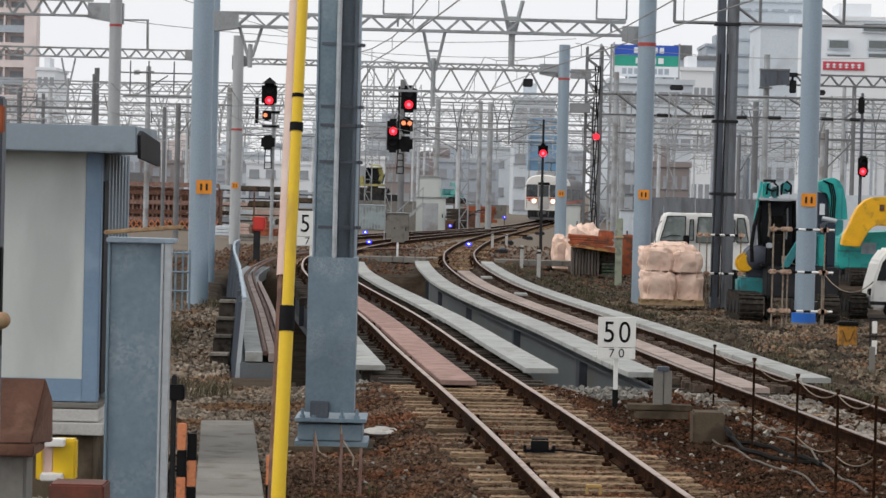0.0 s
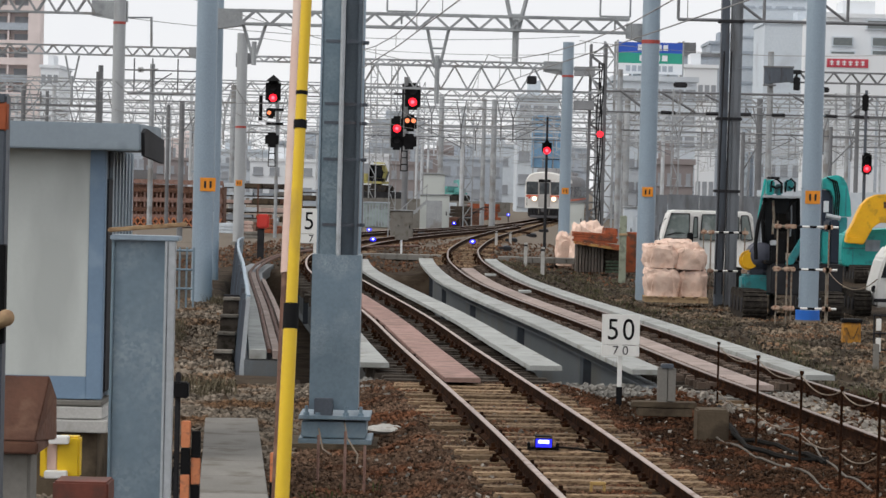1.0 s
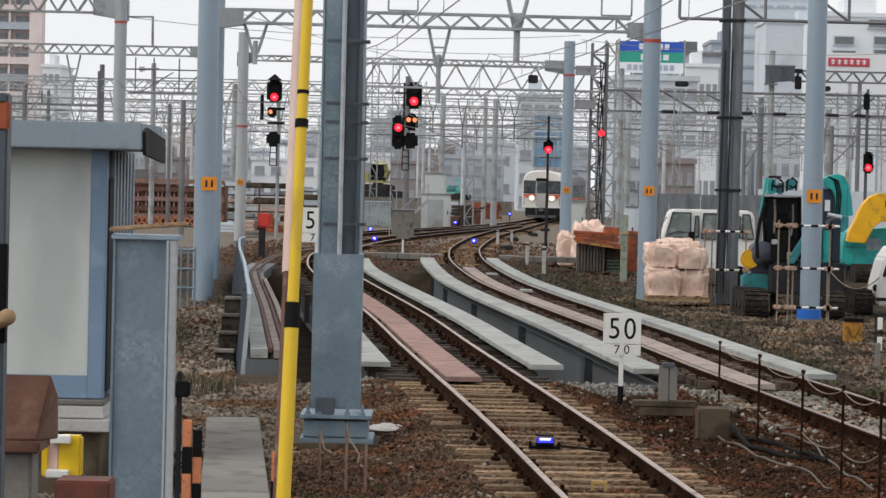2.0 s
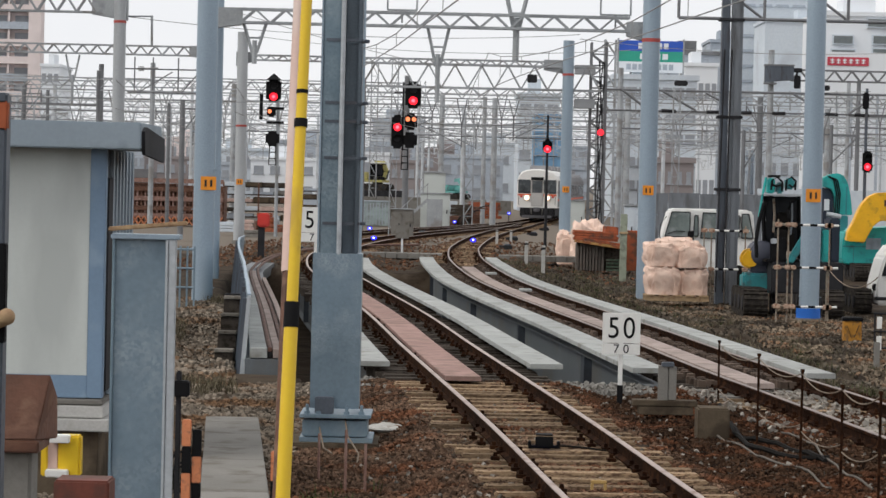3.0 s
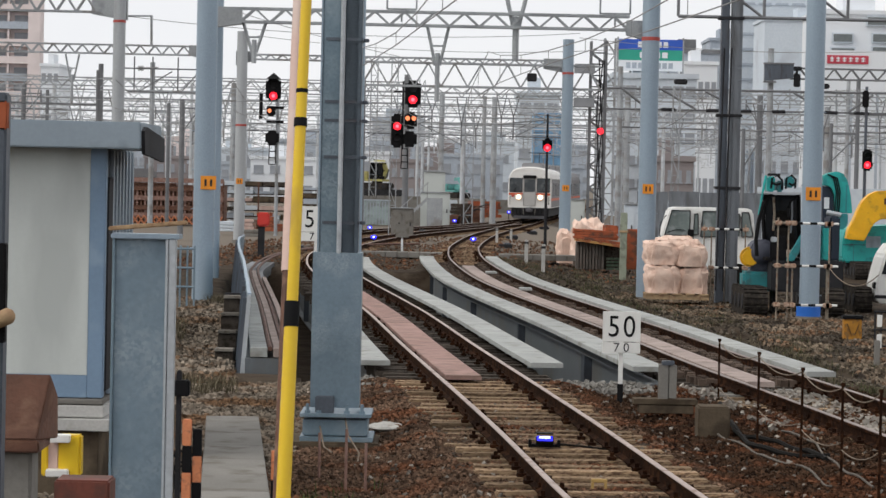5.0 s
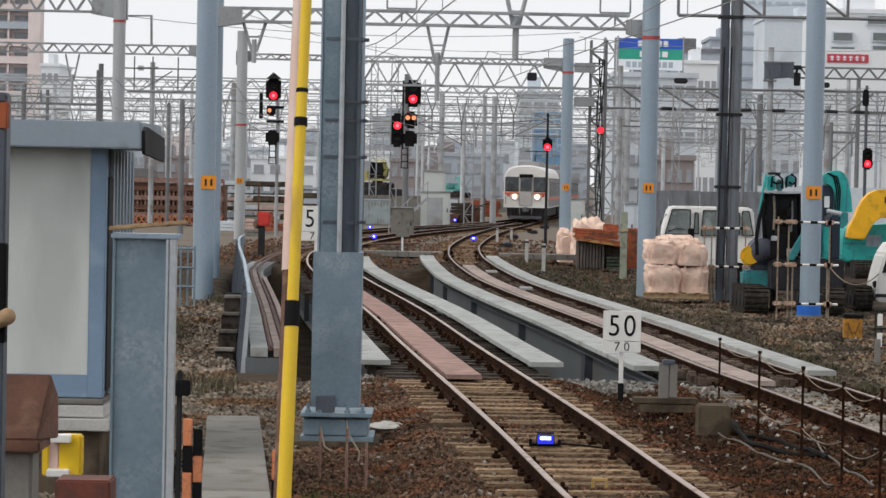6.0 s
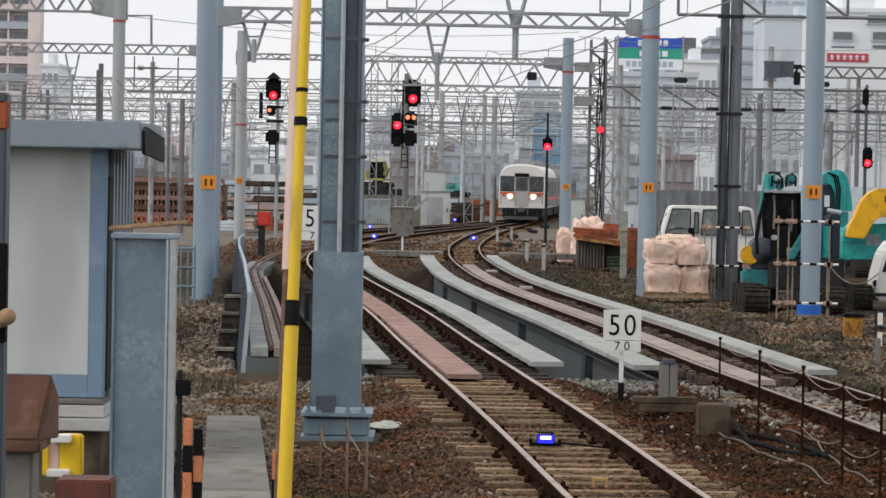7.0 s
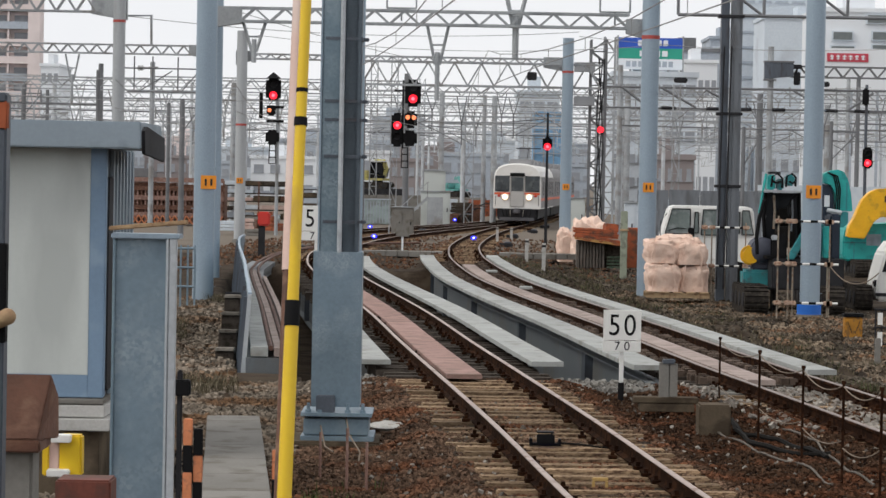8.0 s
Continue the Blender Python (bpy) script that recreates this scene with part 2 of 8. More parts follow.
SCREEN = glass("windscreen_glass", (0.012, 0.014, 0.017), 0.25)
SIGNBLUE = mat("blue_sign_face", (0.03, 0.10, 0.50), 0.5, 0, 0.05, 1, bump=0)
SIGNGREEN = mat("green_sign_face", (0.03, 0.33, 0.24), 0.5, 0, 0.05, 1, bump=0)
WIRE = mat("overhead_wire_metal", (0.27, 0.27, 0.27), 0.6, 0.1, 0.1, 1, bump=0)
CABLE = mat("grey_cable", (0.13, 0.115, 0.10), 0.8, 0, 0.2, 4, bump=0.05)
TARP = mat("blue_sheet", (0.18, 0.34, 0.52), 0.7, 0, 0.2, 0.5, bump=0.05)
RED_LIT = glow("lit_red_lens", (1.0, 0.012, 0.028), 2.2)
RED_CORE = glow("hot_red_core", (1.0, 0.16, 0.22), 2.0)
AMBER_LIT = glow("lit_amber_lens", (1.0, 0.25, 0.10), 1.8)
BLUE_LIT = glow("lit_blue_lens", (0.010, 0.012, 1.0), 1.6)
BLUEWHITE_LIT = glow("lit_blue_white_core", (0.55, 0.62, 1.0), 2.6)
HEAD_LIT = glow("lit_headlamp", (1.0, 0.80, 0.62), 3.5)


# ---- mesh helpers ----
def box(bm, x0, x1, y0, y1, z0, z1, bevel=0.0, m=None):
    c = Matrix.Translation(((x0 + x1) / 2, (y0 + y1) / 2, (z0 + z1) / 2)) @ Matrix.Diagonal((abs(x1 - x0), abs(y1 - y0), abs(z1 - z0), 1))
    g = bmesh.ops.create_cube(bm, size=1, matrix=(m @ c) if m else c)
    if bevel:
        es = {e for v in g["verts"] for e in v.link_edges}
        bmesh.ops.bevel(bm, geom=list(es), offset=bevel, segments=2, affect="EDGES", clamp_overlap=True)


def rod(bm, a, b, r0, r1=None, seg=10, caps=True):
    a, b = Vector(a), Vector(b)
    d = b - a
    q = d.to_track_quat("Z", "Y").to_matrix().to_4x4()
    bmesh.ops.create_cone(bm, cap_ends=caps, segments=seg, radius1=r0, radius2=r0 if r1 is None else r1, depth=d.length, matrix=Matrix.Translation((a + b) / 2) @ q)


def bar(bm, a, b, w, h):
    """A square bar from a to b, w wide across and h high."""
    a, b = Vector(a), Vector(b)
    d = b - a
    q = d.to_track_quat("Y", "Z").to_matrix().to_4x4()
    bmesh.ops.create_cube(bm, size=1, matrix=Matrix.Translation((a + b) / 2) @ q @ Matrix.Diagonal((w, d.length, h, 1)))


def ball(bm, c, r, sx=1, sy=1, sz=1, seg=12):
    bmesh.ops.create_uvsphere(bm, u_segments=seg, v_segments=max(6, seg // 2), radius=r, matrix=Matrix.Translation(c) @ Matrix.Diagonal((sx, sy, sz, 1)))


def prism(bm, outline, x0, x1):
    """Extrudes a y-z outline along x."""
    a = [bm.verts.new((x0, y, z)) for y, z in outline]
    b = [bm.verts.new((x1, y, z)) for y, z in outline]
    bm.faces.new(a)
    bm.faces.new(b[::-1])
    for i in range(len(a)):
        j = (i + 1) % len(a)
        bm.faces.new((a[j], a[i], b[i], b[j]))
    bmesh.ops.recalc_face_normals(bm, faces=bm.faces)


def sweep(bm, pts, prof, close=True):
    """Sweeps a profile of (side, up) pairs along points in plan."""
    rows = []
    for i, p in enumerate(pts):
        d = Vector(pts[min(i + 1, len(pts) - 1)]) - Vector(pts[max(i - 1, 0)])
        d.z = 0
        d.normalize()
        s = Vector((d.y, -d.x, 0))
        rows.append([bm.verts.new(Vector(p) + s * a + Vector((0, 0, b))) for a, b in prof])
    n = len(prof)
    for r0, r1 in zip(rows, rows[1:]):
        for k in range(n if close else n - 1):
            bm.faces.new((r0[k], r0[(k + 1) % n], r1[(k + 1) % n], r1[k]))
    if close:
        bm.faces.new(rows[0][::-1])
        bm.faces.new(rows[-1])
    bmesh.ops.recalc_face_normals(bm, faces=bm.faces)


def mesh_of(name, bm, material, smooth=False):
    me = bpy.data.meshes.new(name)
    bm.to_mesh(me)
    bm.free()
    me.materials.append(material)
    if smooth:
        me.shade_smooth()
        me.set_sharp_from_angle(angle=radians(40))
    return me


def part(name, bm, material, parent, label="", smooth=False):
    ob = new(name, mesh_of(name, bm, material, smooth))
    ob.parent = parent
    return tagged(ob, label)


def shared(name, me, parent, m):
    ob = new(name, me)
    ob.parent = parent
    ob.matrix_basis = m
    return ob


def thing(name, label, category, at=(0, 0, 0), group="", kind="", turn=0):
    ob = new(name)
    ob.empty_display_size = 0.2
    ob.matrix_basis = pose(*at, 0, 0, turn)
    return tagged(ob, label, category, group, kind)


def B():
    return bmesh.new()


def letters(name, body, size, material, parent, at, turn=(90, 0, 0), wide=1.0):
    cu = bpy.data.curves.new(name, "FONT")
    cu.body, cu.size, cu.align_x, cu.align_y, cu.extrude = body, size, "CENTER", "CENTER", 0.001
    tmp = new("lettering", cu)
    bpy.context.view_layer.update()
    me = bpy.data.meshes.new_from_object(tmp.evaluated_get(bpy.context.evaluated_depsgraph_get()))
    bpy.data.objects.remove(tmp)
    me.materials.clear()
    me.materials.append(material)
    ob = new(name, me)
    ob.parent = parent
    ob.matrix_basis = pose(*at, *turn) @ Matrix.Diagonal((wide, 1, 1, 1))
    return ob


def spline(ctrl, step):
    """Points about step apart on a smooth line through (x, y) control points."""
    p = [Vector((*c, 0)) for c in ctrl]
    p = [2 * p[0] - p[1]] + p + [2 * p[-1] - p[-2]]
    raw = []
    for i in range(1, len(p) - 2):
        for k in range(24):
            t = k / 24
            a, b, c, d = p[i - 1], p[i], p[i + 1], p[i + 2]
            raw.append(0.5 * (2 * b + (c - a) * t + (2 * a - 5 * b + 4 * c - d) * t * t + (3 * b - a - 3 * c + d) * t ** 3))
    raw.append(p[-2])
    out, left = [raw[0]], step
    for a, b in zip(raw, raw[1:]):
        seg = (b - a).length
        pos = 0
        while seg - pos >= left:
            pos += left
            out.append(a.lerp(b, pos / seg))
            left = step
        left -= seg - pos
    return out


def offset(pts, off, z=0.0):
    out = []
    for i, p in enumerate(pts):
        d = pts[min(i + 1, len(pts) - 1)] - pts[max(i - 1, 0)]
        d.normalize()
        out.append(p + Vector((d.y, -d.x, 0)) * off + Vector((0, 0, z)))
    return out


def tube(bm, pts, r, seg=6):
    """One round tube through points."""
    rows = []
    for i, p in enumerate(pts):
        d = (Vector(pts[min(i + 1, len(pts) - 1)]) - Vector(pts[max(i - 1, 0)])).normalized()
        u = d.cross(Vector((0, 0, 1)) if abs(d.z) < 0.9 else Vector((1, 0, 0))).normalized()
        w = d.cross(u)
        rows.append([bm.verts.new(Vector(p) + u * r * math.cos(2 * math.pi * k / seg) + w * r * math.sin(2 * math.pi * k / seg)) for k in range(seg)])
    for a, b in zip(rows, rows[1:]):
        for k in range(seg):
            bm.faces.new((a[k], a[(k + 1) % seg], b[(k + 1) % seg], b[k]))


def cut(pts, y0, y1):
    return [p for p in pts if y0 <= p.y <= y1]


# ---- the lines of the tracks in plan ----
LINE_A = [(2.65, 8), (1.615, 20.7), (1.04, 28), (-0.02, 40), (-0.96, 51), (-2.72, 68.5), (-3.6, 80), (-3.95, 92), (-3.4, 108), (-1.7, 125), (1.3, 145), (3.5, 158.5), (4.6, 167)]
LINE_B = [(6.0, 16), (5.5, 23), (4.70, 31.5), (4.15, 37), (3.40, 46), (2.74, 53), (2.05, 60.5), (1.38, 70), (0.87, 84), (0.78, 95), (0.97, 106), (1.85, 125), (3.3, 145),
          (4.45, 158), (5.35, 169), (6.65, 185), (8.05, 201), (11.3, 240), (15.3, 290), (20, 350)]
LINE_C = [(-1.9, 28), (-2.72, 36.5), (-4.0, 52), (-5.62, 71), (-6.1, 80), (-6.3, 100)]
LINE_E = [(-5.2, 124), (-2.4, 140), (1.6, 158), (5.0, 180), (8.5, 215), (12.5, 270)]


def x_on(line, y):
    for (xa, ya), (xb, yb) in zip(line, line[1:]):
        if ya <= y <= yb:
            return xa + (xb - xa) * (y - ya) / (yb - ya)
    return line[0][0] if y < line[0][1] else line[-1][0]


# ---- ground: one sheet to the horizon, with the cutting under the bridges ----
def smooth(a, b, v):
    t = min(1, max(0, (v - a) / (b - a)))
    return t * t * (3 - 2 * t)


def ground_z(x, y):
    xa, xb, xc = x_on(LINE_A, y), x_on(LINE_B, y), x_on(LINE_C, y)
    near = min(abs(x - xa), abs(x - xb))
    z = -0.19 - 0.16 * smooth(1.15, 1.9, near)
    z -= 0.32 * smooth(1.3, 3.6, x - xb) * (1 - smooth(85, 130, y))
    z -= 0.25 * smooth(0.8, 3.0, xc - x) * smooth(30, 36, y)
    z += 0.15 * smooth(1.3, 2.0, x - xa) * smooth(1.25, 1.9, xb - x) * (1 - smooth(33.5, 35, y))
    start = 35.3 + 2.9 * (1 - smooth(-2.3, -1.5, x))
    deep = smooth(start, start + 0.9, y) * (1 - smooth(80, 82, y)) * smooth(xc - 0.3, xc + 0.25, x) * (1 - smooth(xb + 0.75, xb + 1.5, x))
    z += (-1.75 - z) * deep
    # rough spoil heaped along the edge of the bank, and the hollow beside the steps
    ridge = smooth(1.4, 2.0, x - xb) * (1 - smooth(3.2, 4.6, x - xb)) * smooth(38, 46, y) * (1 - smooth(96, 104, y))
    z += ridge * (0.10 + 0.30 * max(0, noise.noise(Vector((x * 1.3, y * 0.8, 2)))) + 0.10 * noise.noise(Vector((x * 3.7, y * 2.2, 9))))
    z -= 0.35 * smooth(40.5, 41.8, y) * (1 - smooth(50, 54, y)) * smooth(0.1, 0.4, xc - x) * (1 - smooth(0.9, 1.6, xc - x))
    if y < 140:
        z += 0.035 * noise.noise(Vector((x * 0.9, y * 0.9, 0))) + 0.02 * noise.noise(Vector((x * 3.1, y * 3.1, 4)))
    return z


def ramp_axis(a, b, step, far, far0=None):
    v = list(np.arange(a, b + 1e-6, step))
    up, s = [], step
    p = b
    while p < far:
        s *= 1.35
        p += s
        up.append(p)
    dn, s, p = [], step, a
    lim = far0 if far0 is not None else -far
    while p > lim:
        s *= 1.35
        p -= s
        dn.append(p)
    return dn[::-1] + v + up


gx, gy = ramp_axis(-11, 14, 0.25, 3000), ramp_axis(10, 110, 0.35, 4000, -400)
gv = [(x, y, ground_z(x, y)) for y in gy for x in gx]
nx = len(gx)
gf = [(j * nx + i, j * nx + i + 1, (j + 1) * nx + i + 1, (j + 1) * nx + i) for j in range(len(gy) - 1) for i in range(nx - 1)]
gme = bpy.data.meshes.new("ground")
gme.from_pydata(gv, [], gf)
gme.materials.append(GROUND)
gme.shade_smooth()
tagged(new("ground", gme), "brown stony railway ground with dry weeds", "ground", kind="structure")


# ---- tracks ----
GAUGE = 1.067
RAIL = [(-0.062, -0.15), (0.062, -0.15), (0.062, -0.138), (0.012, -0.118), (0.010, -0.045), (0.032, -0.032), (0.032, -0.004),
        (-0.032, -0.004), (-0.032, -0.032), (-0.010, -0.045), (-0.012, -0.118), (-0.062, -0.138)]


def sleeper_mesh(material, l=2.1, w=0.20, h=0.14):
    bm = B()
    box(bm, -l / 2, l / 2, -w / 2, w / 2, -h, 0, 0.012)
    return mesh_of("sleeper", bm, material)


SLEEPER_ME = sleeper_mesh(SLEEPER)
PALE_SLEEPER_ME = sleeper_mesh(CONC, 2.0, 0.24, 0.16)
BR_SLEEPER_ME = sleeper_mesh(BRSLEEP, 2.3, 0.22, 0.18)


def track(name, line, y0, y1, y_parts, bridge, label):
    t = thing(name, label, "railway track", kind="structure")
    pts = cut(spline(line, 0.52), y0, y1)
    for s in (-1, 1):
        o = offset(pts, s * (GAUGE / 2 + 0.0325))
        bm = B()
        sweep(bm, o, RAIL)
        part("rail", bm, RUST, t, "rust-brown steel rail with a polished head")
        bm = B()
        sweep(bm, o, [(-0.03, -0.004), (0.03, -0.004), (0.026, 0.004), (-0.026, 0.004)])
        part("rail_head", bm, RAILDULL if line is LINE_B else RAILTOP, t, "dull brown rail head" if line is LINE_B else "worn bright rail head")
    far, fast, blocks = B(), B(), B()
    rnd = random.Random(5)
    for i, p in enumerate(pts):
        d = pts[min(i + 1, len(pts) - 1)] - pts[max(i - 1, 0)]
        on = bridge[0] < p.y < bridge[1]
        m = pose(p.x, p.y, -0.148, 0, 0, math.degrees(math.atan2(d.y, d.x)) - 90 + rnd.uniform(-1.2, 1.2))
        m = m @ pose(rnd.uniform(-0.09, 0.09), rnd.uniform(-0.04, 0.04), rnd.uniform(-0.022, 0.004), rnd.uniform(-2, 2), 0, rnd.uniform(-1.5, 1.5))
        if p.y < y_parts:
            shared("sleeper", BR_SLEEPER_ME if on else PALE_SLEEPER_ME if line is LINE_B and 33.5 < p.y < 35 else SLEEPER_ME, t, m)
        else:
            box(far, -1.05, 1.05, -0.1, 0.1, -0.1, 0, 0, m)
        if on and line is LINE_B:
            # close-set packing blocks either side of the rails on the bridge
            for u in (0.0, 0.26):
                for c in (-0.86, -0.70, 0.26, 0.38):
                    box(blocks, c - 0.05, c + 0.05, u - 0.055, u + 0.055, -0.02, 0.085, 0, m)
        if p.y < 100:
            for s in (-1, 1):
                for k in (-1, 1):
                    c = s * (GAUGE / 2 + 0.0325) + k * 0.095
                    box(fast, c - 0.04, c + 0.04, -0.05, 0.05, 0, 0.035, 0, m)
                    box(fast, c - 0.018, c + 0.018, -0.02, 0.02, 0.035, 0.075, 0, m)
    if far.verts:
        tagged(part("far_sleepers", far, SLEEPER, t), kind="stuff")
    else:
        far.free()
    if blocks.verts:
        tagged(part("packing_blocks", blocks, TOOTH, t, "dark rusty packing blocks along the rails"), kind="stuff")
    else:
        blocks.free()
    if fast.verts:
        tagged(part("rail_fastenings", fast, RUST, t, "rusty rail clips and bolts"), kind="stuff")
    return t


track_1 = track("track_1", LINE_A, 9, 166, 90, (35, 84), "straight ballasted track with timber sleepers and rusty rails")
track_2 = track("track_2", LINE_B, 16.5, 348, 90, (35, 84), "curving track that crosses a short girder bridge")
track_3 = track("track_3", LINE_E, 125, 268, 0, (0, 0), "distant rusty track across the yard")


# ---- bridges ----
def strip(name, line, y0, y1, a, b, z0, z1, material, parent, length=2.4, label=""):
    """Boards laid end to end beside a track."""
    pts = cut(spline(line, 0.3), y0, y1)
    n = max(2, round(length / 0.3))
    for i in range(0, len(pts) - 1, n):
        seg = pts[i:i + n + 1]
        if len(seg) < 2:
            continue
        bm = B()
        o = offset(seg, 0)
        o[-1] = o[-1] - (o[-1] - o[-2]) * 0.05
        sweep(bm, o, [(a, z0), (b, z0), (b, z1 - 0.008), (b - 0.008, z1), (a + 0.008, z1), (a, z1 - 0.008)])
        part(name, bm, material, parent, label)


def girder_bridge(name, line, y0, y1, a, b, z0, label):
    t = thing(name, label, "railway bridge", kind="structure")
    for side in (a, b):
        pts = cut(spline(line, 0.3), y0, y1)
        o = offset(pts, side)
        bm = B()
        sweep(bm, o, [(-0.012, z0), (0.012, z0), (0.012, -0.2), (-0.012, -0.2)])
        sweep(bm, o, [(-0.13, z0 - 0.02), (0.13, z0 - 0.02), (0.13, z0), (-0.13, z0)])
        sweep(bm, o, [(-0.13, -0.22), (0.13, -0.22), (0.13, -0.2), (-0.13, -0.2)])
        part("girder", bm, GIRDER, t, "grey painted steel plate girder")
        # wide blocks on the web, much darker than the girder
        for p in o[22::30]:
            bm = B()
            box(bm, p.x - 0.10, p.x + 0.10, p.y - 0.5, p.y + 0.5, z0, -0.22, 0.01)
            part("stiffener", bm, STIFF, t, "dark wide girder stiffener")
    bm = B()
    for p in pts[4::9]:
        box(bm, p.x + a, p.x + b, p.y - 0.05, p.y + 0.05, z0 + 0.2, z0 + 0.35)
    part("cross_frame", bm, GIRDER, t)
    return t


br1 = girder_bridge("bridge_1", LINE_A, 35.6, 84, -0.75, 0.75, -1.25, "short grey girder bridge with walkway boards")
strip("walkway_board", LINE_A, 36.3, 86, 0.98, 1.44, -0.07, 0.0, BOARD, br1)
strip("walkway_board", LINE_A, 36.3, 50, -1.46, -1.0, -0.07, 0.0, BOARD, br1)
strip("centre_panel", LINE_A, 34.4, 84, -0.38, 0.10, -0.12, -0.06, PINKB, br1, 1.8, "faded red panel between the rails")
br2 = girder_bridge("bridge_2", LINE_B, 35.6, 84, -1.30, 0.75, -1.35, "curved grey girder bridge with walkway boards")
strip("walkway_board", LINE_B, 35.9, 88, -1.58, -1.10, -0.05, 0.02, BOARD, br2)
strip("walkway_board", LINE_B, 35.1, 88, 0.65, 1.05, -0.02, 0.05, BOARD, br2)
strip("centre_panel", LINE_B, 34.0, 80, -0.38, 0.0, -0.10, -0.03, PINKB2, br2, 1.8, "faded red panel between the rails")
for i, (x0, x1, y0, y1) in enumerate(((-1.9, 6.0, 35.0, 35.6), (-6.0, 2.6, 83.5, 84.3), (-3.0, -1.9, 38.0, 38.55))):
    bm = B()
    box(bm, x0, x1, y0, y1, -1.9, -0.62 if i == 2 else -0.36, 0.02)
    ob = new("abutment_%d" % (i + 1), mesh_of("abutment", bm, CONC_BROWN if i == 1 else CONC))
    tagged(ob, "stained concrete bridge abutment", "abutment", kind="structure")

# ---- overhead line structures ----
def plate(parent, at, w, h, n=2):
    bm = B()
    box(bm, at[0] - w / 2, at[0] + w / 2, at[1] - 0.008, at[1], at[2] - h / 2, at[2] + h / 2, 0.003)
    p = part("number_plate", bm, ORANGE, parent, "orange plate with dark bars")
    for k in range(n):
        bm = B()
        x = at[0] + (k - (n - 1) / 2) * w * 0.36
        box(bm, x - w * 0.07, x + w * 0.07, at[1] - 0.012, at[1] - 0.008, at[2] - h * 0.25, at[2] + h * 0.25)
        part("number_mark", bm, DARK, p)


def pipe_mast(at, r, top, material=GALV_LIGHT, plate_z=None, band_z=None, label="tall round galvanised steel mast", plate_x=0.0, plate_w=1.2):
    t = thing("line_mast", label, "mast", at, "masts of the overhead line")
    bm = B()
    rod(bm, (0, 0, -0.3), (0, 0, top - at[2]), r, r * 0.97, 28)
    part("shaft", bm, material, t, smooth=True)
    bm = B()
    rod(bm, (0, 0, -0.25), (0, 0, 0.08), r * 1.35, r * 1.35, 28)
    part("base_collar", bm, CONC, t, "round concrete base collar", smooth=True)
    bm = B()
    for k in (-1, 1):
        z = 0.6
        while z < min(6.0, top - at[2] - 0.4):
            rod(bm, (k * r * 0.9, -r * 0.3, z), (k * (r + 0.035), -r * 0.5, z), 0.01, seg=6)
            z += 0.9
    tagged(part("step_bolts", bm, material, t), kind="stuff")
    if plate_z is not None:
        plate(t, (r * plate_x, -r - 0.012, plate_z - at[2]), r * plate_w, r * plate_w * 0.88)
    if band_z is not None:
        bm = B()
        rod(bm, (0, 0, band_z - at[2]), (0, 0, band_z - at[2] + 0.10), r * 1.02, r * 1.02, 28)
        part("red_band", bm, REDBAND, t, "faded red band", smooth=True)
    return t


def truss(name, parent, a, b, depth, thick, bays, material, wide=0.0, style="V"):
    """A lattice beam between a and b, depth high, in two planes wide apart."""
    a, b = Vector(a), Vector(b)
    bm = B()
    planes = (0,) if not wide else (-wide / 2, wide / 2)
    for o in planes:
        d = Vector((0, o, 0))
        up = Vector((0, 0, depth))
        bar(bm, a + d, b + d, thick, thick)
        bar(bm, a + d + up, b + d + up, thick, thick)
        for k in range(bays):
            p, q = a.lerp(b, k / bays) + d, a.lerp(b, (k + 1) / bays) + d
            if style == "V":
                mid = (p + q) / 2 + up
                bar(bm, p, mid, thick * 0.75, thick * 0.75)
                bar(bm, mid, q, thick * 0.75, thick * 0.75)
            else:
                bar(bm, p, q + up, thick * 0.6, thick * 0.6)
                bar(bm, p, p + up, thick * 0.6, thick * 0.6)
    if wide:
        for k in range(bays + 1):
            p = a.lerp(b, k / bays)
            for z in (0, depth):
                bar(bm, p + Vector((0, -wide / 2, z)), p + Vector((0, wide / 2, z)), thick * 0.6, thick * 0.6)
    return part(name, bm, material, parent)


def sleeve(parent, x0, x1, y, z0, z1, z0b, material=BEAM_GREY):
    """The deep plate bracket between a mast and its beam."""
    bm = B()
    vs = [bm.verts.new((x, y + o, z)) for o in (-0.17, 0.17) for x, z in ((x0, z0), (x1, z0b), (x1, z1), (x0, z1))]
    bm.faces.new(vs[:4])
    bm.faces.new(vs[4:][::-1])
    for i in range(4):
        j = (i + 1) % 4
        bm.faces.new((vs[i], vs[j], vs[4 + j], vs[4 + i]))
    bmesh.ops.recalc_face_normals(bm, faces=bm.faces)
    part("beam_bracket", bm, material, parent, "deep grey plate bracket")


def v_hanger(parent, x, y, z_top, z_bot, w, r=0.045, stub=0.9, material=BEAM_GREY):
    """The V of pipes below a beam, with its drop post and arm."""
    bm = B()
    rod(bm, (x - w, y, z_top), (x - 0.06, y, z_bot), r, seg=8)
    rod(bm, (x + w, y, z_top), (x + 0.06, y, z_bot), r, seg=8)
    rod(bm, (x, y, z_bot + 0.35), (x, y, z_bot - stub), r * 1.5, seg=8)
    rod(bm, (x - w * 0.55, y, (z_top + z_bot) / 2), (x + w * 0.55, y, (z_top + z_bot) / 2), r * 0.6, seg=6)
    part("drop_arm", bm, material, parent)


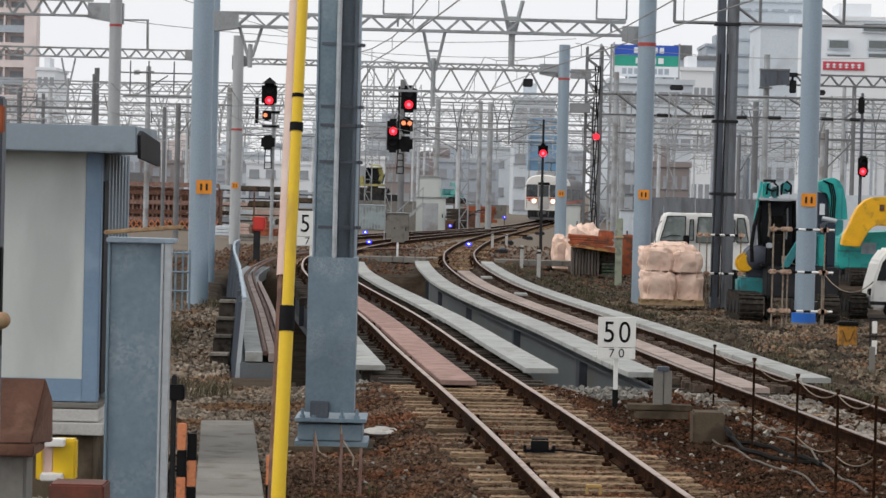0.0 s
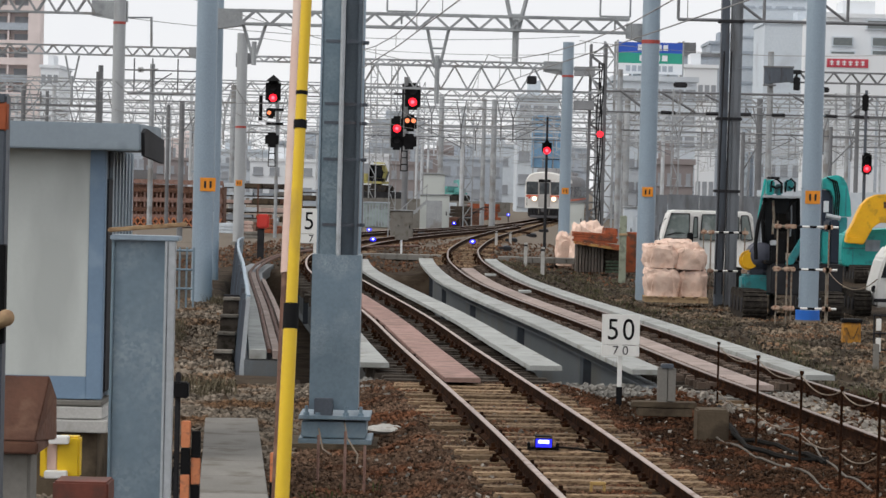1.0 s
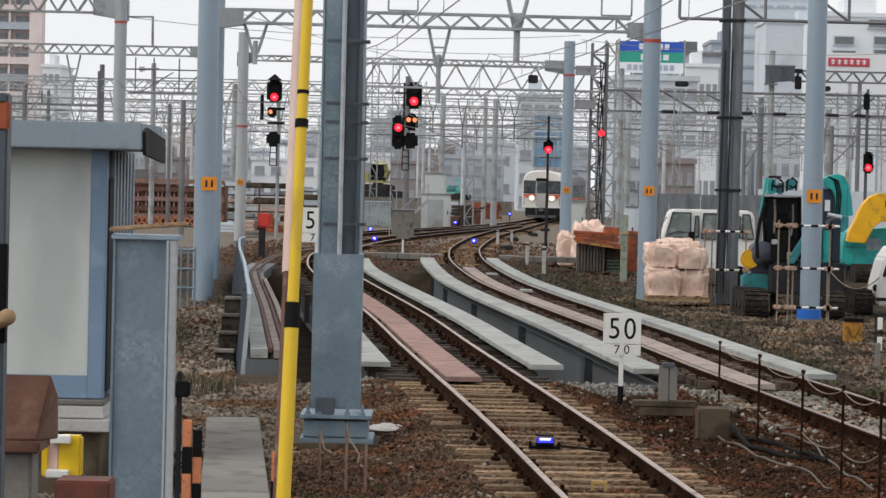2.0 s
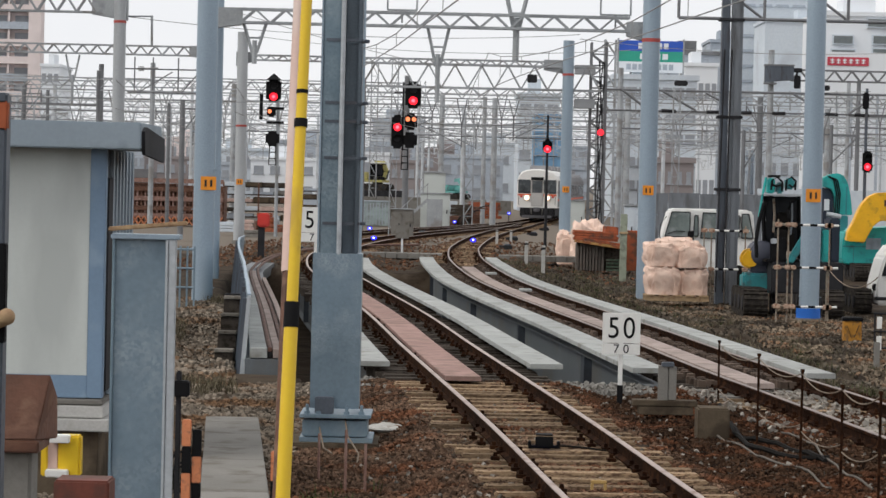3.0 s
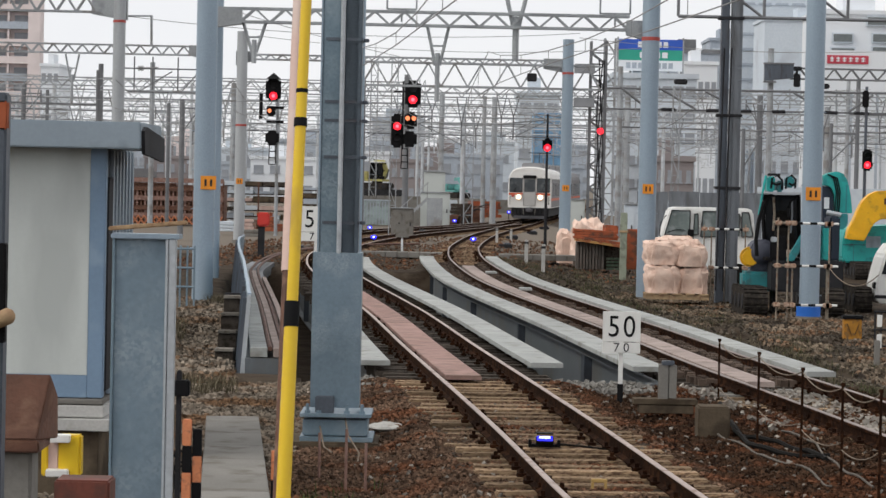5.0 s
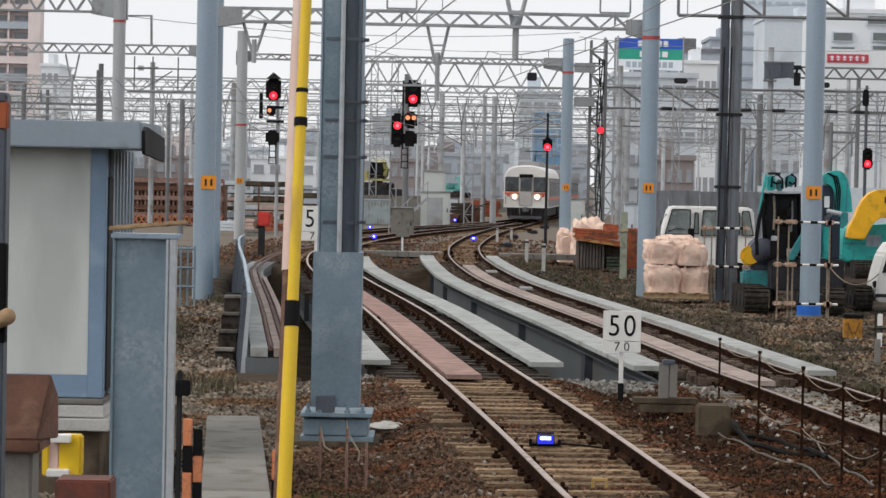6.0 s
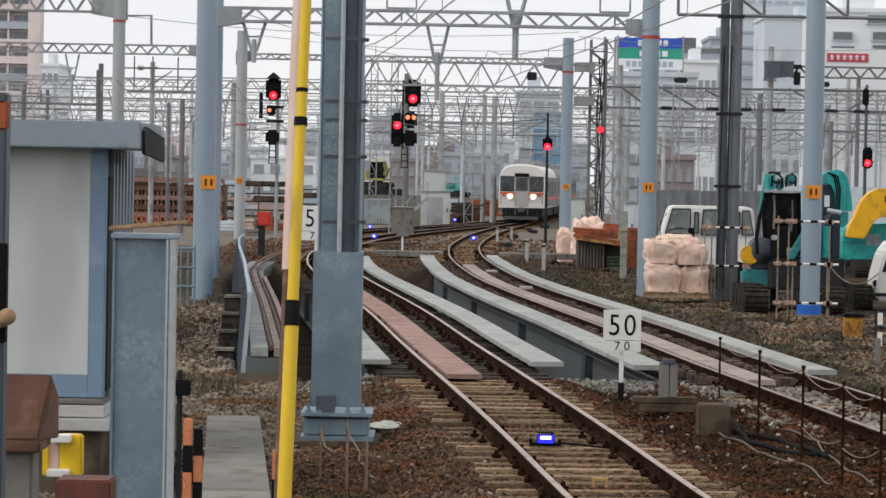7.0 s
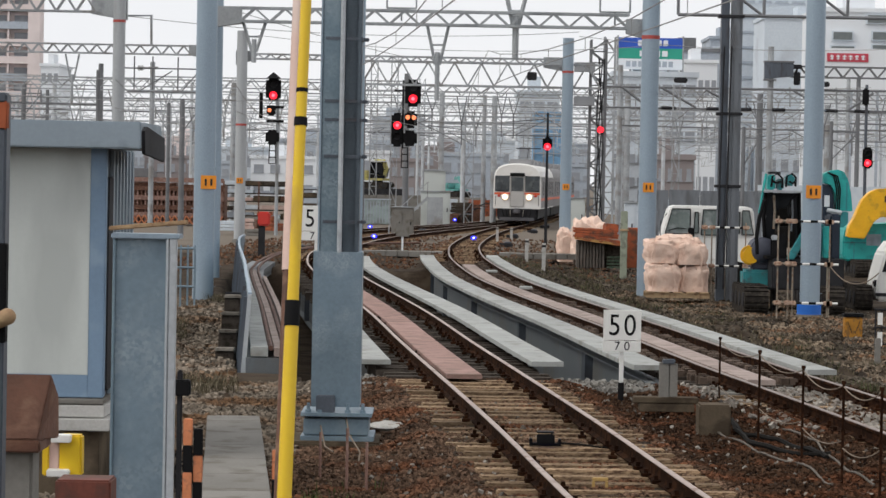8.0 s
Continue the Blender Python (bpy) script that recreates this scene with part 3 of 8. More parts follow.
def insulator_arm(parent, a, b, r=0.02, material=WIRE):
    a, b = Vector(a), Vector(b)
    bm = B()
    rod(bm, a, b, r, seg=6)
    d = (b - a).normalized()
    for k in range(4):
        rod(bm, a + d * (0.12 + 0.06 * k), a + d * (0.15 + 0.06 * k), r * 3.2, seg=8)
    part("insulator_arm", bm, material, parent)


# the near pair of masts and the beam across both lines
ZG = -0.62
mast_a = pipe_mast((-5.531, 60, ZG), 0.245, 9.5, plate_z=2.384, plate_x=0.48, plate_w=1.45, label="tall round galvanised mast with an orange plate")
mast_b = pipe_mast((5.631, 72, ZG), 0.25, 10.5, plate_z=2.452, band_z=6.547, label="tall round galvanised mast with a red band")
mast_c = pipe_mast((9.054, 64, ZG - 0.05), 0.245, 9.8, plate_z=2.424, plate_w=1.5, label="tall round galvanised mast fenced by pipes")
mast_d = pipe_mast((-13.090, 104, -0.5), 0.25, 12.0, MAST_GREY, band_z=8.611, label="round galvanised mast with a red band")
mast_e = pipe_mast((-9.735, 124, -0.5), 0.26, 9.499, MAST_GREY, plate_z=2.369, band_z=5.034 - 0.05, label="round galvanised mast with a thin red band")
mast_f = pipe_mast((5.509, 118, -0.4), 0.26, 9.110, plate_z=2.373, band_z=7.575 - 0.05, label="round galvanised mast beside the approaching train")
mast_g = pipe_mast((16.813, 135, -0.5), 0.16, 9.823, GALV_FAR, label="dull grey round mast with a bracket")
mast_h = pipe_mast((-6.516, 74, ZG), 0.16, 10.2, label="slim galvanised mast behind a thicker one")

beam_a = thing("gantry_beam", "galvanised lattice beam across the tracks", "gantry", (0, 72.6, 0), "beams of the overhead line")
truss("lattice", beam_a, (-5.776, 0, 6.863), (5.050, 0, 6.863), 0.37, 0.07, 13, BEAM_GREY, 0.3)
sleeve(beam_a, -5.728, -6.436, 0, 6.794, 7.265, 6.699)
sleeve(beam_a, 4.981, 5.896, 0, 6.730, 7.123, 6.484)
v_hanger(beam_a, -5.376, 0, 6.867, 6.021, 0.32, stub=0.3)
v_hanger(beam_a, -0.257, 0, 6.858, 5.762, 0.30, stub=1.0)
v_hanger(beam_a, 1.907, 0, 7.764, 6.821, 0.28, 0.06, stub=0.85)
bm = B()
for x0, x1 in ((-1.689, -0.870), (4.250, 5.085)):
    z = 7.310
    for o in (x0, x1):
        bar(bm, (o, 0, z), (o, 0, z + 1.0), 0.05, 0.05)
    bar(bm, (x0, 0, z), (x1, 0, z), 0.05, 0.05)
    bar(bm, ((x0 + x1) / 2, 0, z), ((x0 + x1) / 2, 0, z - 0.35), 0.05, 0.05)
part("hanging_frame", bm, BEAM_GREY, beam_a)

beam_b = thing("gantry_beam", "galvanised lattice beam over the siding", "gantry", (0, 104.3, 0), "beams of the overhead line")
truss("lattice", beam_b, (-22, 0, 9.033), (-14.076, 0, 9.033), 0.62, 0.08, 10, GALV_FAR, 0.3)
sleeve(beam_b, -14.237, -12.811, 0, 8.948, 9.558, 8.726)
bm = B()
rod(bm, (-12.941, 0, 8.904), (-11.808, 0, 8.926), 0.035, seg=8)
rod(bm, (-11.854, 0, 8.925), (-11.835, 0, 7.705), 0.05, seg=8)
part("hook_arm", bm, GALV_FAR, beam_b)

beam_c = thing("gantry_beam", "far galvanised lattice beam over sidings", "gantry", (0, 124.4, 0), "beams of the overhead line")
truss("lattice", beam_c, (-24, 0, 8.323), (-12.218, 0, 8.323), 0.42, 0.07, 17, GALV_FAR, 0.3)
sleeve(beam_c, -12.303, -11.086, 0, 8.312, 8.797, 8.055)
sleeve(beam_c, -10.058, -9.302, 0, 7.898, 8.572, 8.097)
v_hanger(beam_c, -17.879, 0, 8.259, 6.938, 0.33, stub=1.1, material=GALV_FAR)

beam_d = thing("gantry_beam", "double lattice beam carrying wires and lamps", "gantry", (0, 118.3, 0), "beams of the overhead line")
truss("lattice", beam_d, (-8.844, 0, 7.921), (4.485, 0, 7.921), 0.22, 0.07, 24, GALV_FAR, 0.3)
truss("lower_lattice", beam_d, (-3.841, 0, 6.871), (6.995, 0, 6.871), 1.05, 0.09, 9, GALV_FAR, 0.4)
sleeve(beam_d, 4.407, 5.768, 0, 7.773, 8.235, 7.539)
bm = B()
box(bm, 3.666, 4.101, -0.4, 0.1, 7.185, 7.543, 0.03)
part("floodlight", bm, DARK, beam_d, "dark floodlight box")

# right-hand pair: dark built-up column and pipe beam
col = thing("built_up_column", "dark grey double steel column with clamps", "column", (7.856, 72, ZG), "masts of the overhead line")
for k, (x, w) in enumerate(((-0.18, 0.22), (0.14, 0.30))):
    bm = B()
    box(bm, x - w / 2, x + w / 2, -0.16, 0.16, -0.2, 11, 0.02)
    box(bm, x - w / 2, x + w / 2, -0.19, -0.16, -0.2, 11)
    box(bm, x - w * 0.22, x + w * 0.22, -0.22, -0.19, -0.2, 11)
    part("leg", bm, GALV_MID if k else GALV_DARK, col)
for z in (7.209, 4.525, 2.525):
    bm = B()
    box(bm, -0.37, 0.33, -0.25, 0.2, z - ZG - 0.04, z - ZG + 0.04, 0.01)
    part("clamp", bm, DARK, col)
bm = B()
for x in (-0.30, -0.10):
    rod(bm, (x, -0.26, 0.3), (x + 0.09, -0.26, 7), 0.022, seg=8)
part("riser_cable", bm, DARK, col)

beam_e = thing("gantry_beam", "slim pipe beam with square hangers", "gantry", (0, 84, 0), "beams of the overhead line")
bm = B()
zb = 8.035
rod(bm, (7.434, 0, zb), (16, 0, zb), 0.055, seg=8)
for x in (7.434, 10.203, 12.900):
    rod(bm, (x, 0, zb), (x, 0, zb + 1.4), 0.05, seg=8)
for x in (9.438, 12.171):
    rod(bm, (x, 0, zb + 0.55), (x + 0.75, 0, zb), 0.045, seg=8)
part("pipe_frame", bm, STEEL_FAR, beam_e)

beam_f = thing("gantry_beam", "far lattice beam with a plate bracket", "gantry", (0, 135.3, 0), "beams of the overhead line")
truss("lattice", beam_f, (17.903, 0, 8.291), (26, 0, 8.291), 0.55, 0.08, 9, STEEL_FAR, 0.3)
sleeve(beam_f, 17.925, 16.431, -0.66, 8.283, 9.014, 8.136, GALV_DARK)
bm = B()
box(bm, 16.402, 17.955, -0.86, -0.46, 8.985, 9.072)
box(bm, 16.402, 17.046, -0.86, -0.46, 8.038, 8.126)
part("flange", bm, STEEL_FAR, beam_f)
bm = B()
box(bm, 18.013, 18.335, -0.5, -0.2, 7.860, 8.533, 0.04)
box(bm, 17.955, 18.394, -0.55, 0.1, 8.709, 8.914, 0.03)
rod(bm, (18.160, -0.35, 8.475), (18.160, -0.35, 8.826), 0.05, seg=8)
part("floodlight", bm, DARK, beam_f, "dark hanging floodlight")


# ---- the train ----
def train_car(name, front):
    """One car in its own space: front to -y, rail level z = 0."""
    t = thing(name, "white electric railcar with a dark windscreen and orange stripe" if front else "following white railcar with grey roof gear", "train", group="cars of the train")
    L, W = 19.5, 2.9
    half = [(-W / 2, 0.95), (-W / 2, 2.5), (-W / 2 + 0.04, 2.95), (-W / 2 + 0.13, 3.24), (-W / 2 + 0.30, 3.46), (-W / 2 + 0.58, 3.60), (-0.45, 3.68), (-0.15, 3.70)]
    prof = half + [(-x, z) for x, z in half[::-1]]
    bm = B()
    a = [bm.verts.new((x, 0.12, z)) for x, z in prof]
    b = [bm.verts.new((x, L, z)) for x, z in prof]
    f = [bm.verts.new((x * 0.965, 0.0, 0.95 + (z - 0.95) * 0.97)) for x, z in prof]
    bm.faces.new(f)
    bm.faces.new(b[::-1])
    for u, v in ((f, a), (a, b)):
        for i in range(len(u)):
            j = (i + 1) % len(u)
            bm.faces.new((u[j], u[i], v[i], v[j]))
    bmesh.ops.recalc_face_normals(bm, faces=bm.faces)
    part("body", bm, TRAINWHITE if front else TRAINSIDE, t, smooth=False)
    if front:
        for s in (-1, 1):
            bm = B()
            box(bm, s * W / 2 - 0.006, s * W / 2 + 0.006, 0.35, L - 0.05, 1.0, 2.9)
            part("side_panel", bm, TRAINSIDE, t, "dull grey side panel")
    for s in (-1, 1):
        for k in range(6):
            bm = B()
            y = 2.2 + k * 2.9
            box(bm, s * W / 2 - 0.015, s * W / 2 + 0.015, y, y + 1.9, 1.75, 2.65, 0.01)
            part("side_window", bm, SCREEN, t)
        bm = B()
        box(bm, s * W / 2 - 0.01, s * W / 2 + 0.008, 0.2, L, 1.45, 1.6)
        part("side_stripe", bm, TRAINORANGE, t, "orange side stripe")
    bm = B()
    box(bm, -1.25, 1.25, 0.8, L - 0.8, 0.35, 0.95, 0.04)
    part("underframe", bm, DARK, t, "dark underfloor equipment")
    for y in (2.7, L - 2.7):
        bo = B()
        for o in (-1.05, 1.05):
            for s in (-1, 1):
                rod(bo, (s * 0.48, y + o, 0.43), (s * 0.58, y + o, 0.43), 0.43, seg=18)
        box(bo, -0.95, 0.95, y - 1.6, y + 1.6, 0.35, 0.6, 0.03)
        part("bogie", bo, DARK, t, "dark bogie with four wheels")
    for y in (4.5, 9.8, 15):
        bm = B()
        box(bm, -0.75, 0.75, y - 1.1, y + 1.1, 3.6, 3.98, 0.08)
        part("roof_unit", bm, TRAINROOF, t, "grey roof unit")
    if front:
        # one dark glazed band across the end, split by slim pillars and the gangway door
        for x0, x1 in ((-1.36, -0.47), (0.47, 1.36)):
            bm = B()
            box(bm, x0, x1, -0.025, 0.02, 1.98, 2.94, 0.03)
            part("windscreen", bm, TRAINGLASS, t, "dark windscreen pane", smooth=False)
            bm = B()
            box(bm, x0 + 0.02, x1 - 0.02, -0.034, -0.026, 1.985, 2.03)
            part("wiper_tray", bm, BLACK, t)
            bm = B()
            xm = (x0 + x1) / 2
            bar(bm, (xm - 0.1, -0.045, 2.03), (xm + 0.12, -0.045, 2.62), 0.02, 0.02)
            part("wiper", bm, BLACK, t)
        bm = B()
        box(bm, -0.43, 0.43, -0.05, 0.02, 1.05, 3.0, 0.04)
        d = part("gangway_door", bm, TRAINDOOR, t, "grey end door")
        bm = B()
        box(bm, -0.36, 0.36, -0.07, -0.05, 2.02, 2.86, 0.03)
        part("door_window", bm, TRAINGLASS, d)
        bm = B()
        box(bm, -0.45, 0.45, -0.10, -0.05, 2.90, 3.12, 0.02)
        part("destination_box", bm, BLACK, d, "black destination box")
        for s in (-1, 1):
            bm = B()
            box(bm, min(s * 0.45, s * 1.38), max(s * 0.45, s * 1.38), -0.032, 0.0, 1.79, 1.93, 0.01)
            part("front_stripe", bm, TRAINORANGE, t, "orange-red front stripe")
            bm = B()
            box(bm, s * 0.73 - 0.25, s * 0.73 + 0.25, -0.07, 0.0, 1.46, 1.84, 0.05)
            h = part("headlamp", bm, TRAINWHITE, t, "white headlamp case")
            # this ring emits by itself to paint the glow round the lens
            bm = B()
            rod(bm, (s * 0.73, -0.07, 1.66), (s * 0.73, -0.10, 1.66), 0.195, 0.185, 20)
            part("reflector", bm, HEAD_RIM, h, "self-lit ring painting the warm lamp glow", smooth=True)
            bm = B()
            rod(bm, (s * 0.73, -0.1, 1.66), (s * 0.73, -0.12, 1.66), 0.145, seg=20)
            part("lit_lens", bm, HEAD_LIT, h, "warm white lit headlamp lens")
            bm = B()
            box(bm, s * 1.12 - 0.08, s * 1.12 + 0.08, -0.06, 0.0, 1.66, 1.78, 0.02)
            part("tail_lamp", bm, RED, t, "red tail lamp")
            bm = B()
            tube(bm, [(s * 1.30, -0.09, 1.15), (s * 1.30, -0.12, 1.3), (s * 1.30, -0.12, 1.6), (s * 1.30, -0.09, 1.72)], 0.02)
            part("handrail", bm, DARK, t)
        bm = B()
        box(bm, -1.15, 1.15, -0.05, 0.35, 0.25, 0.92, 0.06)
        part("skirt", bm, DARK, t, "dark grey skirt")
        bm = B()
        box(bm, -0.22, 0.22, -0.45, -0.06, 0.66, 0.98, 0.05)
        rod(bm, (0, -0.44, 0.82), (0, -0.55, 0.82), 0.16, 0.12, 12)
        part("coupler", bm, TRAINSKIRT, t, "grey steel coupler")
        bm = B()
        box(bm, -1.05, 1.05, -0.14, -0.06, 0.22, 0.42, 0.03)
        part("snow_plough", bm, TRAINSKIRT, t, "grey guard plate")
        for x in (-0.86, -0.62, -0.4, 0.4, 0.62, 0.86):
            bm = B()
            tube(bm, [(x, -0.06, 0.92), (x, -0.16, 0.78), (x * 0.95, -0.18, 0.58), (x * 0.9, -0.1, 0.5)], 0.032)
            part("brake_hose", bm, BLACK if abs(x) > 0.5 else CONC, t)
        bm = B()
        tube(bm, [(0, 13.4, 3.7), (0, 12.2, 4.3), (0, 13.2, 4.75)], 0.03)
        bar(bm, (-0.8, 13.2, 4.78), (0.8, 13.2, 4.78), 0.08, 0.06)
        part("pantograph", bm, DARK, t, "raised pantograph")
    return t


TRAINGLASS = mat("train_window_glass", (0.05, 0.058, 0.065), 0.12, 0, 0.4, 1.2, (0.10, 0.11, 0.115), 0.25, 20, 0, spec=0.5)
# HEAD_RIM's emission stands for the warm glow about each headlamp.
HEAD_RIM = glow("warm_lamp_glow", (1.0, 0.62, 0.36), 0.9, (0.5, 0.4, 0.3))
TRAINWHITE = mat("white_train_paint", (0.74, 0.73, 0.71), 0.4, 0, 0.05, 0.8, (0.66, 0.64, 0.6), 0.15, 20, 0.02)
TRAINSIDE = mat("brushed_train_side", (0.17, 0.165, 0.17), 0.5, 0.2, 0.08, 0.8, bump=0.02)
TRAINORANGE = mat("orange_red_stripe", (0.62, 0.12, 0.05), 0.5, 0, 0.08, 1, bump=0)
TRAINDOOR = mat("grey_white_train_door", (0.44, 0.43, 0.42), 0.45, 0, 0.06, 1, bump=0.02)
TRAINSKIRT = mat("dark_grey_skirt", (0.10, 0.10, 0.11), 0.6, 0, 0.25, 2, bump=0.05)
TRAINROOF = mat("grey_train_roof", (0.30, 0.30, 0.31), 0.7, 0, 0.15, 1, bump=0.03)
car_1 = train_car("railcar", True)
car_2 = train_car("railcar", False)
car_3 = train_car("railcar", False)
FINE_B = spline(LINE_B, 0.25)
RUN_B = [0.0]
for pa, pb in zip(FINE_B, FINE_B[1:]):
    RUN_B.append(RUN_B[-1] + (pb - pa).length)


def on_b(s):
    i = min(len(FINE_B) - 2, max(0, int(np.searchsorted(RUN_B, s)) - 1))
    return FINE_B[i].lerp(FINE_B[i + 1], (s - RUN_B[i]) / (RUN_B[i + 1] - RUN_B[i]))


def run_at(y):
    return RUN_B[min(range(len(FINE_B)), key=lambda i: abs(FINE_B[i].y - y))]


def car_pose(s):
    a, b = on_b(s + 2.7), on_b(s + 16.8)
    d = b - a
    p = a - d.normalized() * 2.7
    return pose(p.x, p.y, 0.0, 0, 0, math.degrees(math.atan2(d.y, d.x)) - 90)


# ---- near the camera ----
GALV_COLUMN = mat("mottled_galvanised_leg", (0.15, 0.21, 0.255), 0.45, 0.35, 0.2, 1.4, (0.20, 0.265, 0.31), 0.25, 30, 0.06, streak=0.3)
add_spangle(GALV_COLUMN, (0.27, 0.335, 0.38), 40, 0.45, 0.65)


# Weathered blue-grey, taken darker still to paint shade on the set-back side.
GALV_LEG = mat("weathered_shaded_leg", (0.125, 0.155, 0.185), 0.5, 0.3, 0.2, 1.5, (0.09, 0.11, 0.13), 0.25, 40, 0.06, streak=0.3)


def near_column():
    t = thing("steel_column", "galvanised steel column with a plate-cased foot and conduit", "column", (-1.121, 28, -0.38))
    bm = B()
    box(bm, -0.20, 0.025, -0.2, 0.2, 2.1, 11, 0.012)
    part("shaft", bm, GALV_COLUMN, t, "galvanised box leg")
    bm = B()
    box(bm, -0.222, -0.202, -0.215, 0.1, 2.1, 11, 0.004)
    part("edge_angle", bm, GALV_LIGHT, t, "pale edge angle")
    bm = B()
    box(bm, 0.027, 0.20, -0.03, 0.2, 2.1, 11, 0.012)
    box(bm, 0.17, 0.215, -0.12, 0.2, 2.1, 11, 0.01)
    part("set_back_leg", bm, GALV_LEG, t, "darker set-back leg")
    bm = B()
    rod(bm, (0.012, -0.228, 2.1), (0.012, -0.228, 11), 0.026, seg=12)
    part("conduit", bm, ZINC, t, "pale conduit pipe", smooth=True)
    bm = B()
    box(bm, -0.255, 0.225, -0.25, -0.235, 0.45, 2.11, 0.003)
    box(bm, 0.225, 0.262, -0.25, 0.2, 0.45, 2.11, 0.003)
    box(bm, -0.262, -0.25, -0.232, 0.2, 0.45, 2.11)
    box(bm, -0.25, 0.225, -0.23, 0.2, 2.06, 2.10)
    part("casing", bm, GALV_SPANGLE, t, "spangled galvanised sheet casing")
    for z in (4.009, 3.341, 3.141, 2.75, 2.05):
        bm = B()
        z -= -0.38
        box(bm, -0.17, 0.17, -0.209, -0.201, z - 0.016, z + 0.016)
        box(bm, 0.2, 0.224, -0.15, 0.15, z - 0.016, z + 0.016)
        box(bm, 0.2245, 0.285, -0.05, 0.05, z - 0.018, z + 0.018, 0.006)
        part("strap", bm, GALV_DARK, t, "dark steel strap")
    bm = B()
    box(bm, -0.36, 0.40, -0.42, 0.4, 0.36, 0.40, 0.004)
    box(bm, -0.33, 0.36, -0.36, 0.36, 0.16, 0.33, 0.01)
    box(bm, -0.36, 0.42, -0.40, 0.40, 0.10, 0.15, 0.004)
    part("base_plate", bm, GALV, t, "galvanised base plates")
    bm = B()
    for x in (-0.28, -0.16, 0.14, 0.3):
        rod(bm, (x, -0.36, 0.36), (x, -0.36, 0.5), 0.018, seg=8)
        rod(bm, (x, -0.36, 0.40), (x, -0.36, 0.43), 0.035, seg=6)
    part("anchor_bolt", bm, GALV, t)
    bm = B()
    box(bm, -0.2, 0.0, -0.38, -0.25, 0.40, 0.58, 0.01)
    part("terminal_box", bm, GALV_DARK, t, "grey terminal box")
    bm = B()
    box(bm, -0.5, 0.5, -0.5, 0.5, -0.4, 0.10, 0.02)
    part("footing", bm, CONC_BROWN, t, "stained concrete footing")


near_column()


def guyed_sleeve():
    a, b = Vector((-0.891, 15.000, 0.652)), Vector((-0.848, 15.600, 3.594))
    d = (b - a)
    low = a - d * 0.36
    t = thing("guy_wire_guard", "yellow guy wire guard with black bands", "guy guard", low)

    def q(k):
        return a + d * k - low
    bm = B()
    rod(bm, (0, 0, 0), q(0.345), 0.044, 0.042, 20)
    part("lower_sleeve", bm, YELLOW, t, smooth=True)
    bm = B()
    rod(bm, q(0.335), q(1.05), 0.035, 0.033, 20)
    part("upper_sleeve", bm, YELLOW, t, smooth=True)
    for k0, k1, r in ((0.335, 0.385, 0.046), (0.735, 0.752, 0.040), (0.803, 0.811, 0.0362)):
        bm = B()
        rod(bm, q(k0), q(k1), r, r, 20)
        part("black_band", bm, BLACK, t, smooth=True)
    a, b = Vector((-0.984, 16.200, 1.148)), Vector((-0.987, 17.200, 3.705))
    d = b - a
    low = a - d * 0.75
    t = thing("guy_wire_guard", "faded pink guy wire guard, rusty below", "guy guard", low)
    bm = B()
    rod(bm, a + d * 0.3 - low, b - low, 0.037, 0.035, 18)
    part("upper_sleeve", bm, PINKPIPE, t, smooth=True)
    bm = B()
    rod(bm, (0, 0, 0), a + d * 0.31 - low, 0.03, 0.03, 16)
    part("lower_rod", bm, BROWNRUST, t, "rust-brown lower rod", smooth=True)


guyed_sleeve()


BLOCKWHITE = mat("pale_concrete_block", (0.46, 0.455, 0.44), 0.85, 0, 0.08, 2, (0.36, 0.35, 0.32), 0.2, 40, 0.15)


